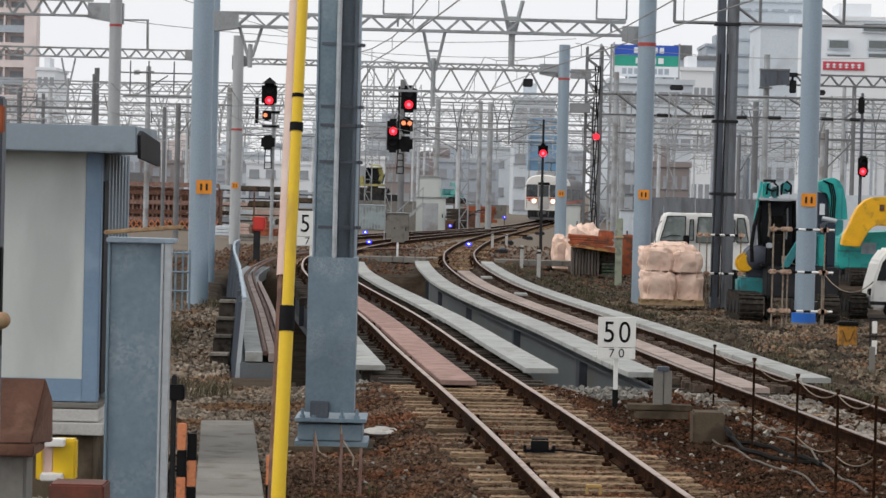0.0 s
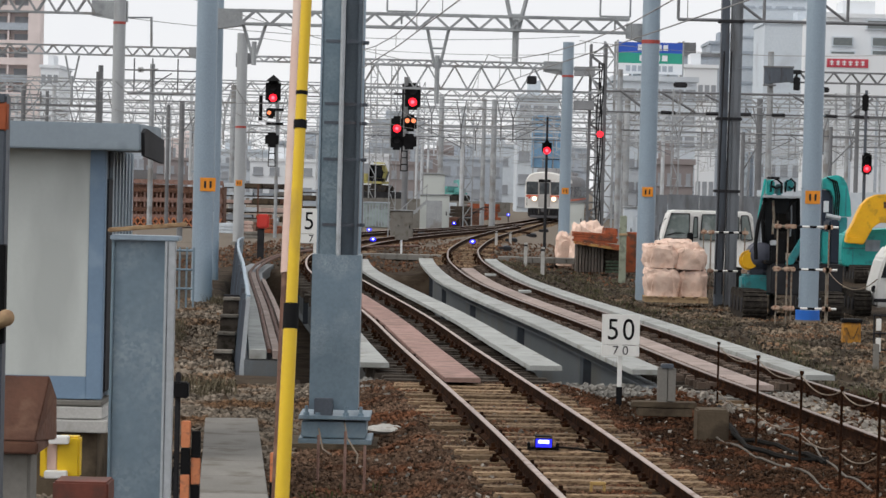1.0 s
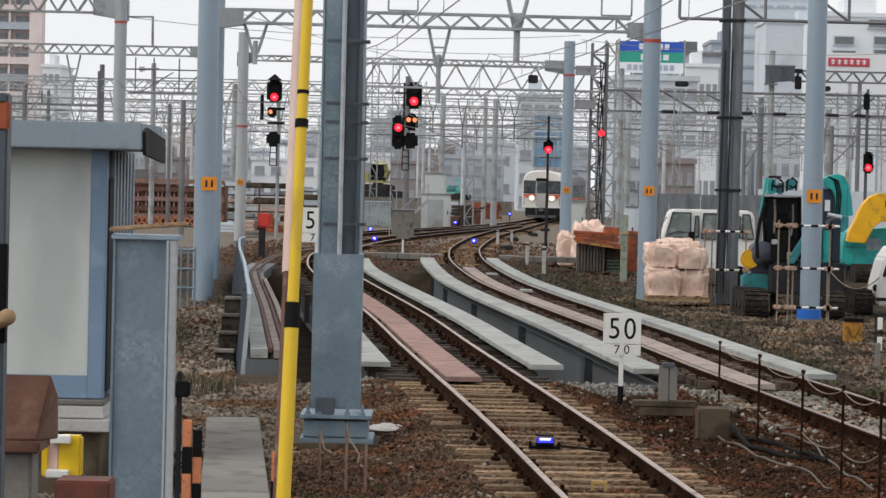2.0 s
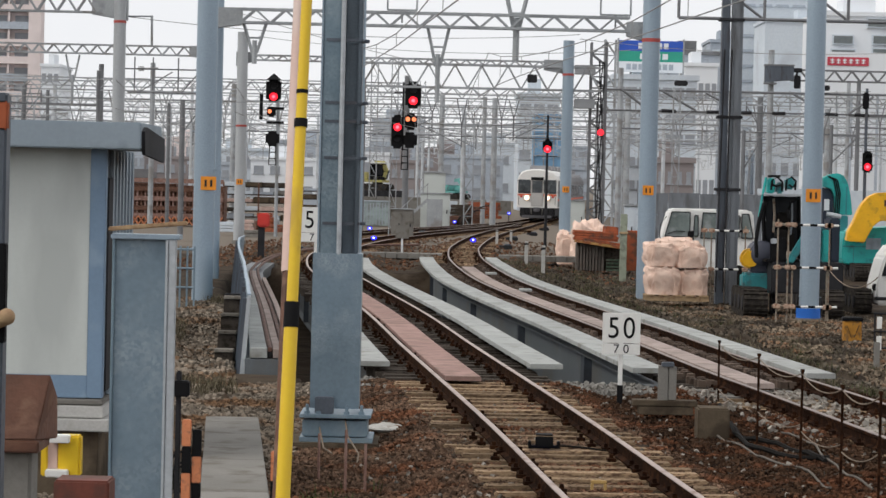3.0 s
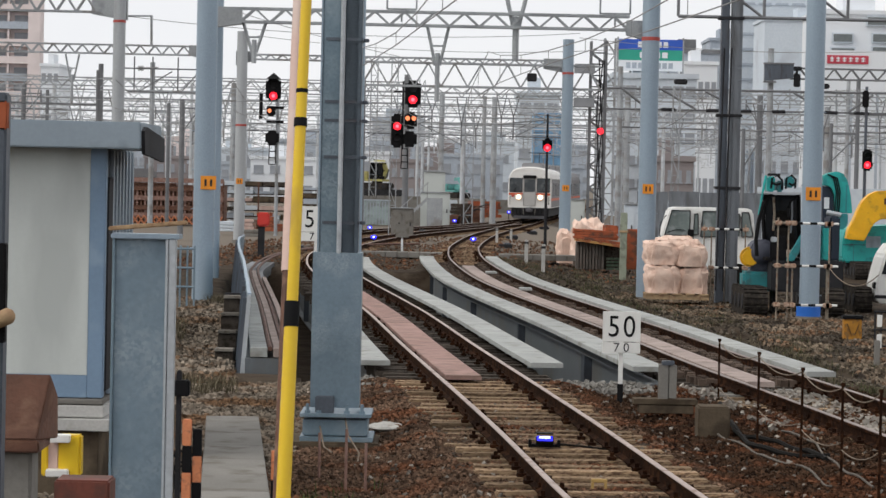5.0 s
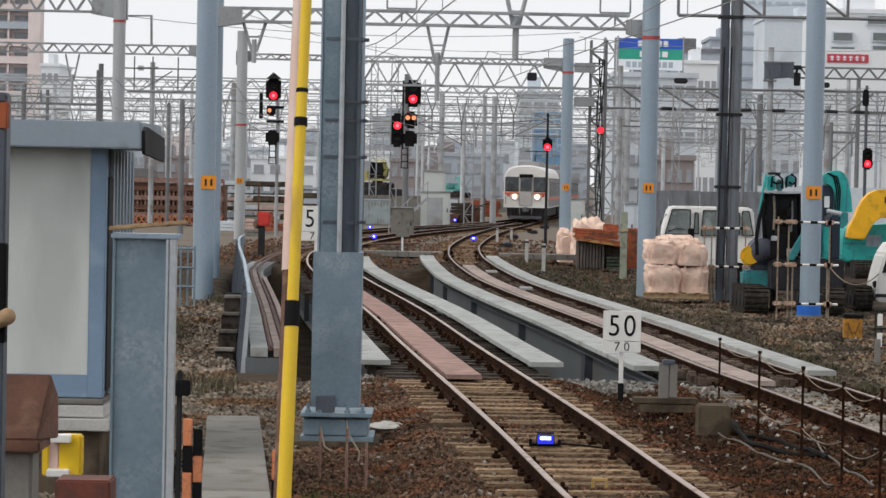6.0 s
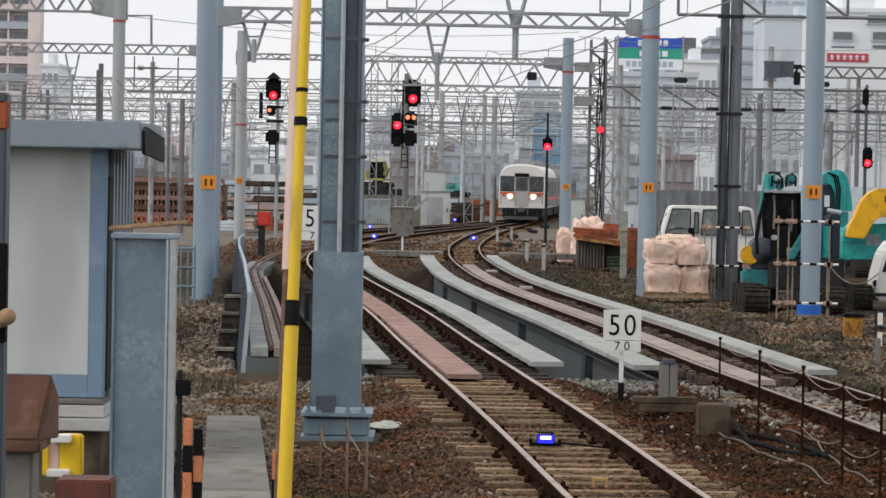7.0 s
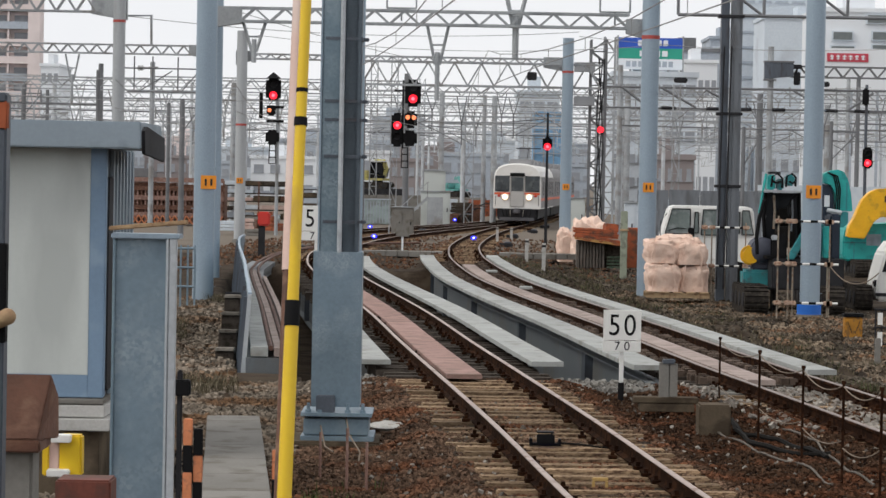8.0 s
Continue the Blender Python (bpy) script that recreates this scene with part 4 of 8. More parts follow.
def shed():
    x0, x1, y0 = -5.2, -2.986, 23.0
    zb, zt = 0.527, 2.734
    t = thing("equipment_shed", "cream panelled trackside shed with pale blue corner trim", "shed", (x0, y0, zb))
    w, h, dep = x1 - x0, zt - zb, 2.2
    xc = -3.126 - x0
    bm = B()
    box(bm, 0, xc, 0, 0.06, 0.2, h, 0.004)
    part("front_panel", bm, CREAM, t, "cream wall panel")
    bm = B()
    box(bm, 0, xc, -0.004, 0.05, 0, 0.2, 0.004)
    part("sill_panel", bm, PALEBLUE, t, "pale blue sill panel")
    bm = B()
    box(bm, xc, w, -0.012, 0.1, 0, h, 0.008)
    part("corner_trim", bm, PALEBLUE, t, "pale blue corner trim")
    bm = B()
    box(bm, 0, w - 0.03, 0.1, dep, 0, h)
    part("side_wall", bm, GALV_DARK, t, "grey ribbed side wall")
    bm = B()
    for k in range(7):
        box(bm, w - 0.035, w + 0.005, 0.45 + k * 0.24, 0.57 + k * 0.24, 0, h, 0.01)
    part("side_rib", bm, ROOFGREY, t)
    bm = B()
    box(bm, w - 0.04, w + 0.012, 0.12, 0.42, 0.05, h - 0.25, 0.01)
    part("side_door", bm, DARK, t, "dark recessed side door")
    bm = B()
    box(bm, -0.2, -2.652 - x0, -0.32, 1.35, h, h + 0.237, 0.012)
    part("roof", bm, ROOFGREY, t, "grey-blue box roof")
    bm = B()
    prism(bm, [(-0.68, 0.16), (-0.5, 0.2), (0.95, 0.12), (0.95, -0.1), (-0.62, -0.04)], 0, 0.03)
    bmesh.ops.translate(bm, vec=(-2.652 - x0, 0.4, h), verts=bm.verts)
    part("gutter", bm, DARK, t, "dark gutter end")
    t2 = thing("shed_foundation", "stepped concrete blocks under the shed", "foundation", (x0, y0, -0.4))
    z = zb + 0.4
    for hh, out, m in ((0.05, 0.02, CONC), (0.115, 0.03, BLOCKWHITE), (0.115, 0.08, BLOCKWHITE), (zb + 0.4 - 0.29, -0.02, CONC_BROWN)):
        bm = B()
        box(bm, -0.1, w + out, -0.10 - out, dep, z - hh, z - 0.008, 0.008)
        part("concrete_block", bm, m, t2)
        z -= hh
    bm = B()
    box(bm, 0, w - 0.1, 0.0, dep - 0.1, 0, zb + 0.4 - 0.004)
    part("core", bm, DARK, t2)


shed()


def channel_post():
    y = 13.0
    x0, x1, x2 = -1.635, -1.380, -1.327
    zt = 2.188
    t = thing("channel_post", "weathered galvanised channel post with a wooden cap board", "post", (x0, y, -0.4))
    bm = B()
    box(bm, 0, x1 - x0, 0, 0.012, 0, zt + 0.4, 0.002)
    part("web", bm, GALV_SPANGLE, t, "spangled galvanised web")
    bm = B()
    box(bm, x1 - x0, x1 - x0 + 0.014, -0.05, 0.10, 0, zt + 0.4, 0.003)
    box(bm, x1 - x0 + 0.016, x2 - x0, -0.045, 0.0, 0, zt + 0.4, 0.003)
    part("flange", bm, ZINC, t)
    bm = B()
    box(bm, -0.014, 0, -0.02, 0.10, 0, zt + 0.4, 0.003)
    part("flange", bm, GALV, t)
    bm = B()
    box(bm, -0.02, x2 - x0 + 0.015, -0.05, 0.12, zt + 0.4, zt + 0.425, 0.004)
    part("cap_plate", bm, GALV_LIGHT, t)
    bm = B()
    box(bm, -0.03, 0.36, -0.06, 0.02, 0, 0.022, 0.005, Matrix.Translation((0, 0, zt + 0.44)) @ pose(0, 0, 0, 0, -5.5, 0))
    part("cap_board", bm, WOOD, t, "pale wooden board")


channel_post()


def wood_knob():
    t = thing("dark_edge_post", "dark weathered post with a wooden peg", "post", (-1.384, 8, -0.4))
    bm = B()
    box(bm, -0.03, 0.042, -0.04, 0.04, 0, 2.747 + 0.4, 0.006)
    part("shaft", bm, GALV_DARK, t)
    bm = B()
    z = 2.046 + 0.4
    rod(bm, (-0.02, -0.05, z - 0.02), (0.062, -0.09, z + 0.018), 0.022, 0.026, 14)
    ball(bm, (0.062, -0.09, z + 0.018), 0.026, seg=14)
    part("peg", bm, WOOD, t, "rounded wooden peg", smooth=True)
    bm = B()
    box(bm, -0.02, 0.044, -0.044, 0.0, 2.634 + 0.4, 2.721 + 0.4, 0.004)
    part("reflector", bm, REDROOF, t, "dull red patch")
    bm = B()
    box(bm, 0.0, 0.048, -0.046, 0.0, 1.980 + 0.4, 2.286 + 0.4, 0.004)
    part("rubber_strip", bm, BLACK, t, "black rubber strip")


wood_knob()


def rusty_box():
    y = 9.0
    xl, xr = -1.9, -1.383
    zt, zb = 1.802, 1.578
    t = thing("rusty_box", "brown rusty sheet-metal box with a sloping lid on a concrete post", "box", (xl, y, -0.4))
    bm = B()
    w = xr - xl
    h0, h1 = zb + 0.4, zt + 0.4
    xt = -1.355 - xl
    w = -1.395 - xl
    xb = -1.356 - xl
    vs = [(0, 0, h0), (w, 0, h0), (xb, 0.25, 1.561 + 0.4), (0, 0.25, h0), (0, 0.05, h1), (xt, 0.05, h1), (xb - 0.004, 0.25, 1.713 + 0.4), (0, 0.25, h1 - 0.05)]
    v = [bm.verts.new(c) for c in vs]
    for f in ((0, 1, 5, 4), (1, 2, 6, 5), (2, 3, 7, 6), (4, 5, 6, 7), (3, 2, 1, 0), (0, 4, 7, 3)):
        bm.faces.new([v[i] for i in f])
    bmesh.ops.recalc_face_normals(bm, faces=bm.faces)
    bmesh.ops.bevel(bm, geom=list(bm.edges), offset=0.004, segments=2, affect="EDGES")
    part("lid", bm, BROWNRUST, t)
    bm = B()
    box(bm, 0, w + 0.012, -0.012, 0.24, h0 - 0.045, h0 - 0.002, 0.006)
    part("rim", bm, BROWNRUST, t)
    bm = B()
    box(bm, 0, w - 0.02, 0.03, 0.19, 0, h0 - 0.042, 0.01)
    part("post", bm, CONC, t, "grey concrete post")


rusty_box()


def trough():
    t = thing("cable_trough", "grey concrete cable trough with lid slabs", "cable trough", (0, 0, 0), kind="structure")
    xm0, xm1 = -2.197, -1.574
    line = [(xm1 + (xm1 - xm0) * 0.25, 18.35), (xm1, 20.2), ((xm0 + xm1) / 2, 23.9), (xm0, 27.6)]
    strip("lid_slab", line, 18, 27.7, -0.275, 0.275, -0.06, 0.0, CONC, t, 1.2)
    strip("trough_wall", line, 18, 27.7, -0.25, 0.25, -0.45, -0.064, CONC, t, 9.6)


trough()


# ---- speed boards ----
def speed_board(at, w, scale=1.0):
    t = thing("speed_limit_board", "white speed board lettered 50 and 70 on a short post", "speed board", at, "speed boards")
    h = w * 0.80
    z0 = 0.42 * scale
    bm = B()
    box(bm, -0.028, 0.028, 0.01, 0.06, 0.03, z0 + h + 0.1, 0.005)
    part("post", bm, WHITE, t, "white square post")
    bm = B()
    box(bm, -0.035, 0.035, 0.0, 0.07, -0.6, 0.03, 0.005)
    part("post_foot", bm, BLACK, t, "black post foot")
    bm = B()
    box(bm, -w / 2, w / 2, -0.012, 0.008, z0 + w * 0.30, z0 + w * 0.30 + h, 0.004)
    b = part("board", bm, WHITE, t)
    for ch, o in (("5", -0.205), ("0", 0.205)):
        letters("digit", ch, w * 0.80, BLACK, b, (o * w, -0.0135, z0 + w * 0.30 + h * 0.47), wide=0.86)
    bm = B()
    box(bm, -w / 2, w / 2, -0.012, 0.008, z0, z0 + w * 0.285, 0.004)
    b = part("lower_board", bm, WHITE, t)
    for ch, o in (("7", -0.13), ("0", 0.13)):
        letters("digit", ch, w * 0.33, DARK, b, (o * w, -0.0135, z0 + w * 0.14), wide=1.0)
    return t


speed_board((2.269, 32.6, -0.01), 0.475)
speed_board((-2.150, 44, 1.464 - 0.42), 0.536)


# ---- cable bridge beside the tracks ----
def cable_bridge():
    t = thing("cable_bridge", "grey cable bridge with a leaning sheet parapet and rusty pipes", "cable bridge", kind="structure")
    pts = cut(spline(LINE_C, 0.5), 38.6, 79)
    # sheets stand end to end, each a little out of line with the next
    rnd = random.Random(12)
    for i in range(0, len(pts) - 4, 4):
        seg = pts[i:i + 5]
        o = rnd.uniform(-0.008, 0.008)
        bm = B()
        sweep(bm, seg, [(-0.06 + o, -0.45), (-0.03 + o, -0.45), (0.06 + o, 0.74), (0.03 + o, 0.74)])
        part("parapet_sheet", bm, GALV, t, "grey sheet-metal parapet")
        bm = B()
        sweep(bm, seg, [(0.02 + o, 0.742), (0.075 + o, 0.742), (0.075 + o, 0.785), (0.02 + o, 0.785)])
        part("top_rail", bm, GALV_LIGHT, t, "pale top rail")
        p = seg[0]
        bm = B()
        bar(bm, (p.x - 0.10, p.y, -0.5), (p.x - 0.01, p.y, 0.72), 0.05, 0.06)
        part("parapet_post", bm, GALV_DARK, t)
    p = pts[0]
    bm = B()
    slab_pts = [(-0.07, -0.45), (0.0, -0.45), (0.075, 0.76), (0.02, 0.76)]
    a = [bm.verts.new((p.x + x, p.y - 0.05, z)) for x, z in slab_pts]
    b = [bm.verts.new((p.x + x, p.y - 0.005, z)) for x, z in slab_pts]
    bm.faces.new(a)
    bm.faces.new(b[::-1])
    for i in range(4):
        bm.faces.new((a[(i + 1) % 4], a[i], b[i], b[(i + 1) % 4]))
    bmesh.ops.recalc_face_normals(bm, faces=bm.faces)
    part("end_post", bm, ZINC, t, "pale parapet end post")
    strip("trough_lid", LINE_C, 38.6, 72, 0.07, 0.33, -0.16, -0.02, BOARD, t, 1.5)
    strip("trough_lid", LINE_C, 38.6, 72, 0.42, 0.54, -0.16, -0.03, PINKB2, t, 1.5, "dusty pinkish trough lid")
    strip("trough_lid", LINE_C, 44.0, 66, 0.64, 0.74, -0.10, 0.02, PINKB2, t, 2.1, "dusty pinkish trough lid")
    strip("deck_beam", LINE_C, 38.6, 84, 0.0, 0.75, -0.5, -0.18, GIRDER, t, 6)
    for o, z in ((0.375, -0.05), (0.59, -0.05)):
        bm = B()
        line = [p + Vector((0, 0, z)) for p in offset(cut(pts, 38, 72), o)]
        far = [Vector((x + o * 0.8, y, z + h)) for x, y, h in ((-5.72, 74, 0), (-5.95, 80, 0.1), (-6.0, 87, 0.2), (-5.7, 94, 0.2), (-4.8, 100, 0.1), (-3.2, 105, 0), (-1.0, 108, 0))]
        c = [(-0.04, 0), (-0.028, 0.028), (0, 0.04), (0.028, 0.028), (0.04, 0), (0.028, -0.028), (0, -0.04), (-0.028, -0.028)]
        sweep(bm, line + [Vector((p.x, p.y, z)) for p in spline([(v.x, v.y) for v in far], 0.8)], c)
        part("pipe", bm, BROWNPIPE, t, "rust-brown pipe", smooth=True)


BROWNPIPE = mat("dark_rusty_pipe", (0.10, 0.05, 0.036), 0.75, 0, 0.3, 2, (0.17, 0.10, 0.08), 0.3, 30, 0.15)
REDBOX = mat("red_brown_paint", (0.15, 0.045, 0.03), 0.7, 0, 0.25, 3, (0.09, 0.04, 0.03), 0.3, 40, 0.1)
REDPIPE = mat("faded_brown_pipe", (0.22, 0.125, 0.10), 0.7, 0, 0.25, 2, (0.30, 0.20, 0.17), 0.3, 30, 0.1)
cable_bridge()
t = thing("loose_board", "pale loose board lying across the centre panel", "board", (1.387, 73.54, -0.028), "loose boards")
bm = B()
box(bm, -0.16, 0.16, -0.35, 0.35, 0, 0.05, 0.006)
part("plank", bm, BOARD, t)
t = thing("loose_board", "pale loose board lying across the centre panel", "board", (2.013, 62.42, -0.028), "loose boards")
bm = B()
box(bm, -0.15, 0.15, -0.35, 0.35, 0, 0.05, 0.006)
part("plank", bm, BOARD, t)


# ---- colour-light signals ----
def signal_head(parent, c, w, h, lamps, pointed=False, curve=0.2):
    """A black head facing the camera; lamps: (x, z, radius, material) from its centre."""
    bm = B()
    box(bm, c[0] - w / 2, c[0] + w / 2, c[1], c[1] + 0.08, c[2] - h / 2, c[2] + h / 2)
    bmesh.ops.bevel(bm, geom=[e for e in bm.edges if abs(e.verts[0].co.y - e.verts[1].co.y) > 0.01], offset=min(w, h) * curve, segments=5, affect="EDGES", clamp_overlap=True)
    if pointed:
        rod(bm, (c[0], c[1] + 0.04, c[2] + h / 2 - 0.06), (c[0], c[1] + 0.04, c[2] + h / 2 + w * 0.32), w * 0.5, 0.02, 12)
    s = part("backboard", bm, BLACK, parent, "matt black signal backboard")
    for x, z, r, m in lamps:
        bm = B()
        rod(bm, (c[0] + x, c[1], c[2] + z), (c[0] + x, c[1] - 0.03, c[2] + z), r, r, 18)
        ln = part("lamp_lens", bm, m, s, "lit lens" if m is not DARK else "unlit lens")
        if m is RED_LIT:
            bm = B()
            rod(bm, (c[0] + x, c[1] - 0.031, c[2] + z), (c[0] + x, c[1] - 0.045, c[2] + z), r * 0.42, r * 0.42, 14)
            part("lamp_core", bm, RED_CORE, ln, "hot centre of the lit lens")
        bm = B()
        n = 12
        ring = []
        for k in range(n + 1):
            a = math.pi * (-0.1 + 1.2 * k / n)
            ring.append((c[0] + x + 1.2 * r * math.cos(a), c[2] + z + 1.2 * r * math.sin(a)))
        lo = [bm.verts.new((u, c[1] - 0.02, v)) for u, v in ring]
        hi = [bm.verts.new((u, c[1] - 0.34, v)) for u, v in ring]
        for i in range(n):
            bm.faces.new((lo[i], lo[i + 1], hi[i + 1], hi[i]))
        bmesh.ops.solidify(bm, geom=list(bm.faces), thickness=0.012)
        part("hood", bm, BLACK, s)


def lattice_mast(at, top, w, material, label, name="lattice_mast", bay=0.8):
    t = thing(name, label, "mast", at, "lattice masts")
    bm = B()
    h = top - at[2]
    for x in (-w / 2, w / 2):
        for y in (-w / 2, w / 2):
            bar(bm, (x, y, -0.2), (x, y, h), w * 0.14, w * 0.14)
    n = max(2, int(h / bay))
    for k in range(n):
        z0, z1 = h * k / n, h * (k + 1) / n
        s = 1 if k % 2 else -1
        for y in (-w / 2, w / 2):
            bar(bm, (-s * w / 2, y, z0), (s * w / 2, y, z1), w * 0.09, w * 0.09)
        bar(bm, (-w / 2, 0, z0), (w / 2, 0, z0), w * 0.09, w * 0.09)
    part("lattice", bm, material, t)
    return t


def cage(parent, x, y, z0, z1, w):
    bm = B()
    for s in (-1, 1):
        bar(bm, (x + s * w / 2, y, z0), (x + s * w * 0.4, y, z1), 0.05, 0.05)
    for k in range(4):
        z = z0 + (z1 - z0) * k / 3
        bar(bm, (x - w / 2, y, z), (x + w / 2, y, z), 0.05, 0.05)
    part("foot_cage", bm, BLACK, parent, "black foot cage")


sig_a = thing("signal_post", "black colour-light signal showing red on a slim post", "signal", (-8.393, 130, -0.35), "signals")
bm = B()
rod(bm, (0, 0.25, 0), (0, 0.25, 7.473 + 0.35), 0.09, 0.08, 14)
part("post", bm, GALV_FAR, sig_a, smooth=True)
ox = -8.393
signal_head(sig_a, (-8.621 - ox, 0, 6.964 + 0.35), 0.763, 1.187, [(0, -0.311, 0.198, RED_LIT), (0, 0.226, 0.170, DARK)], True)
signal_head(sig_a, (-8.714 - ox, 0, 5.890 + 0.35), 0.452, 0.509, [(-0.08, 0.02, 0.096, AMBER_LIT)])
signal_head(sig_a, (-8.634 - ox, 0, 4.565 + 0.35), 0.678, 0.735, [])
cage(sig_a, -8.618 - ox, 0, 3.239 + 0.35, 4.199 + 0.35, 0.35)
bm = B()
for z in (6.060, 5.355):
    box(bm, -0.55, 0.3, 0.1, 0.3, z + 0.3, z + 0.42)
rod(bm, (-9.230 - ox, 0.1, 6.765 + 0.35), (-9.230 - ox, 0.1, 5.496 + 0.35), 0.09, seg=8)
part("bracket", bm, BLACK, sig_a)

sig_b = lattice_mast((-2.582, 131, -0.35), 8.763, 0.32, GALV_FAR, "pale lattice signal mast with a cluster of lit signals", "signal_mast")
ox = -2.582
signal_head(sig_b, (-1.645 - ox, -0.9, 6.900 + 0.35), 0.791, 1.357, [(0, -0.283, 0.212, RED_LIT), (0, 0.283, 0.198, DARK)])
signal_head(sig_b, (-2.401 - ox, -0.9, 5.052 + 0.35), 0.593, 1.696, [(0, 0.226, 0.198, RED_LIT), (0, -0.339, 0.170, DARK)])
signal_head(sig_b, (-1.733 - ox, -0.9, 5.573 + 0.35), 0.622, 0.848, [(-0.155, 0.113, 0.113, AMBER_LIT), (0.155, 0.113, 0.113, AMBER_LIT), (0, -0.198, 0.085, DARK)])
signal_head(sig_b, (-1.772 - ox, -0.9, 4.641 + 0.35), 0.735, 0.791, [])
cage(sig_b, -2.008 - ox, -0.9, 3.168 + 0.35, 4.156 + 0.35, 0.34)
bm = B()
for z in (7.033, 5.764, 4.777):
    bar(bm, (0, 0, z + 0.35), (-1.645 - ox, -0.8, z + 0.35), 0.09, 0.09)
rod(bm, (-2.135 - ox, -0.75, 4.156 + 0.35), (-2.135 - ox, -0.75, 7.540 + 0.35), 0.05, seg=8)
part("arm", bm, DARK, sig_b)

sig_c = thing("signal_post", "black signal showing red on a dark post", "signal", (4.805, 122, -0.35), "signals")
bm = B()
rod(bm, (0, 0.15, -0.1), (0, 0.15, 5.825 + 0.35), 0.075, 0.05, 12)
part("post", bm, DARK, sig_c, smooth=True)
signal_head(sig_c, (0, 0, 4.40 + 0.35), 0.46, 0.80, [(0, -0.16, 0.168, RED_LIT), (0, 0.19, 0.12, DARK)], False, 0.42)
sig_d = thing("signal_post", "slim signal post with a black head and a dull red lamp", "signal", (16.993, 105, -0.6), "signals")
bm = B()
rod(bm, (0, 0.15, -0.1), (0, 0.15, 6.745 + 0.6), 0.07, 0.06, 12)
part("post", bm, GALV_DARK, sig_d, smooth=True)
signal_head(sig_d, (0.068, 0, 3.785 + 0.6), 0.388, 0.867, [(0, -0.20, 0.145, RED_LIT), (0, 0.183, 0.114, DARK)])
signal_head(sig_d, (-0.046, 0.05, 6.244 + 0.6), 0.251, 0.685, [])

for at, top, w, lab in (((7.461, 128, -0.4), 9.6, 0.74, "tall lattice mast carrying dark cables"), ((8.768, 140, -0.4), 10.444, 0.58, "slim pale lattice mast"),
                        ((1.580, 168, -0.4), 7.164, 0.55, "short pale lattice mast"), ((11.353, 128, -0.4), 7.496, 0.34, "slim pale lattice mast"),
                        ((-4.817, 175, -0.4), 10.458, 0.45, "slim pale lattice mast"), ((-1.722, 190, -0.4), 9.972, 0.4, "slim pale lattice mast")):
    lattice_mast(at, top, w, STEEL_FAR if w > 0.6 else GALV_FAR, lab, bay=0.55 if w > 0.6 else 0.8)
cb = thing("cable_bundle", "dark cables clipped to a lattice mast", "cable", (7.600, 128, -0.4))
for k in range(4):
    bm = B()
    x = -0.14 + 0.08 * k
    tube(bm, [(x + 0.05 * math.sin(k * 2 + j * 1.3), -0.42, (8.671 + 0.4) * j / 12) for j in range(13)], 0.032)
    part("cable", bm, DARK, cb)
bm = B()
rod(bm, (0, -0.62, 5.190 + 0.4), (0, -0.52, 5.190 + 0.4), 0.16, seg=16)
part("red_lamp", bm, RED_LIT, cb, "round lit red marker lamp")
# floodlight hoods on the mast
for z in (8.26, 6.61):
    t = thing("floodlight", "grey floodlight hood on a mast", "floodlight", (7.161, 127.35, -0.4))
    bm = B()
    zz = z + 0.4
    prism(bm, [(-0.35, -0.25), (0.35, -0.25), (0.12, 0.2), (-0.12, 0.2)], -0.75, 0.25)
    bmesh.ops.translate(bm, vec=(-0.15, 0, zz), verts=bm.verts)
    part("hood", bm, STEEL_FAR, t)


# ---- construction yard on the right ----
ORANGE_BIN = mat("dirty_orange_plastic", (0.42, 0.19, 0.02), 0.6, 0, 0.2, 5, (0.22, 0.11, 0.03), 0.3, 30, 0.05)
DRUMBLUE2 = mat("dark_navy_paint", (0.015, 0.025, 0.045), 0.5, 0, 0.2, 2, bump=0.03)


def crawler(parent, x, l, w, h, name="crawler_track"):
    bm = B()
    n = 20
    out = []
    for k in range(n):
        a = 2 * math.pi * k / n
        out.append(((l / 2 - h / 2) * (1 if math.cos(a) > 0 else -1) + h / 2 * math.cos(a), h / 2 + h / 2 * math.sin(a)))
    prism(bm, out, x - w / 2, x + w / 2)
    c = part(name, bm, CRAWLER, parent, "muddy rubber crawler track")
    grouser = B()
    for k in range(int(l / 0.13)):
        y = -l / 2 + h / 2 + 0.13 * k
        if y < l / 2 - h / 2:
            box(grouser, x - w / 2, x + w / 2, y, y + 0.05, h, h + 0.03)
    for k in range(9):
        a = math.pi * (0.5 + k / 8)
        m = Matrix.Translation((x, -l / 2 + h / 2 + h / 2 * math.cos(a), h / 2 + h / 2 * math.sin(a))) @ Matrix.Rotation(a, 4, "X")
        box(grouser, -w / 2, w / 2, -0.01, 0.035, -0.03, 0.03, 0, m)
    tagged(part("tread", grouser, CRAWLER, c), kind="stuff")
    for k in range(4):
        y = -l / 2 + h / 2 + (l - h) * k / 3
        bm = B()
        rod(bm, (x - w / 2 - 0.02, y, h / 2), (x + w / 2 + 0.02, y, h / 2), h * 0.28, seg=12)
        part("roller", bm, DARK, c)


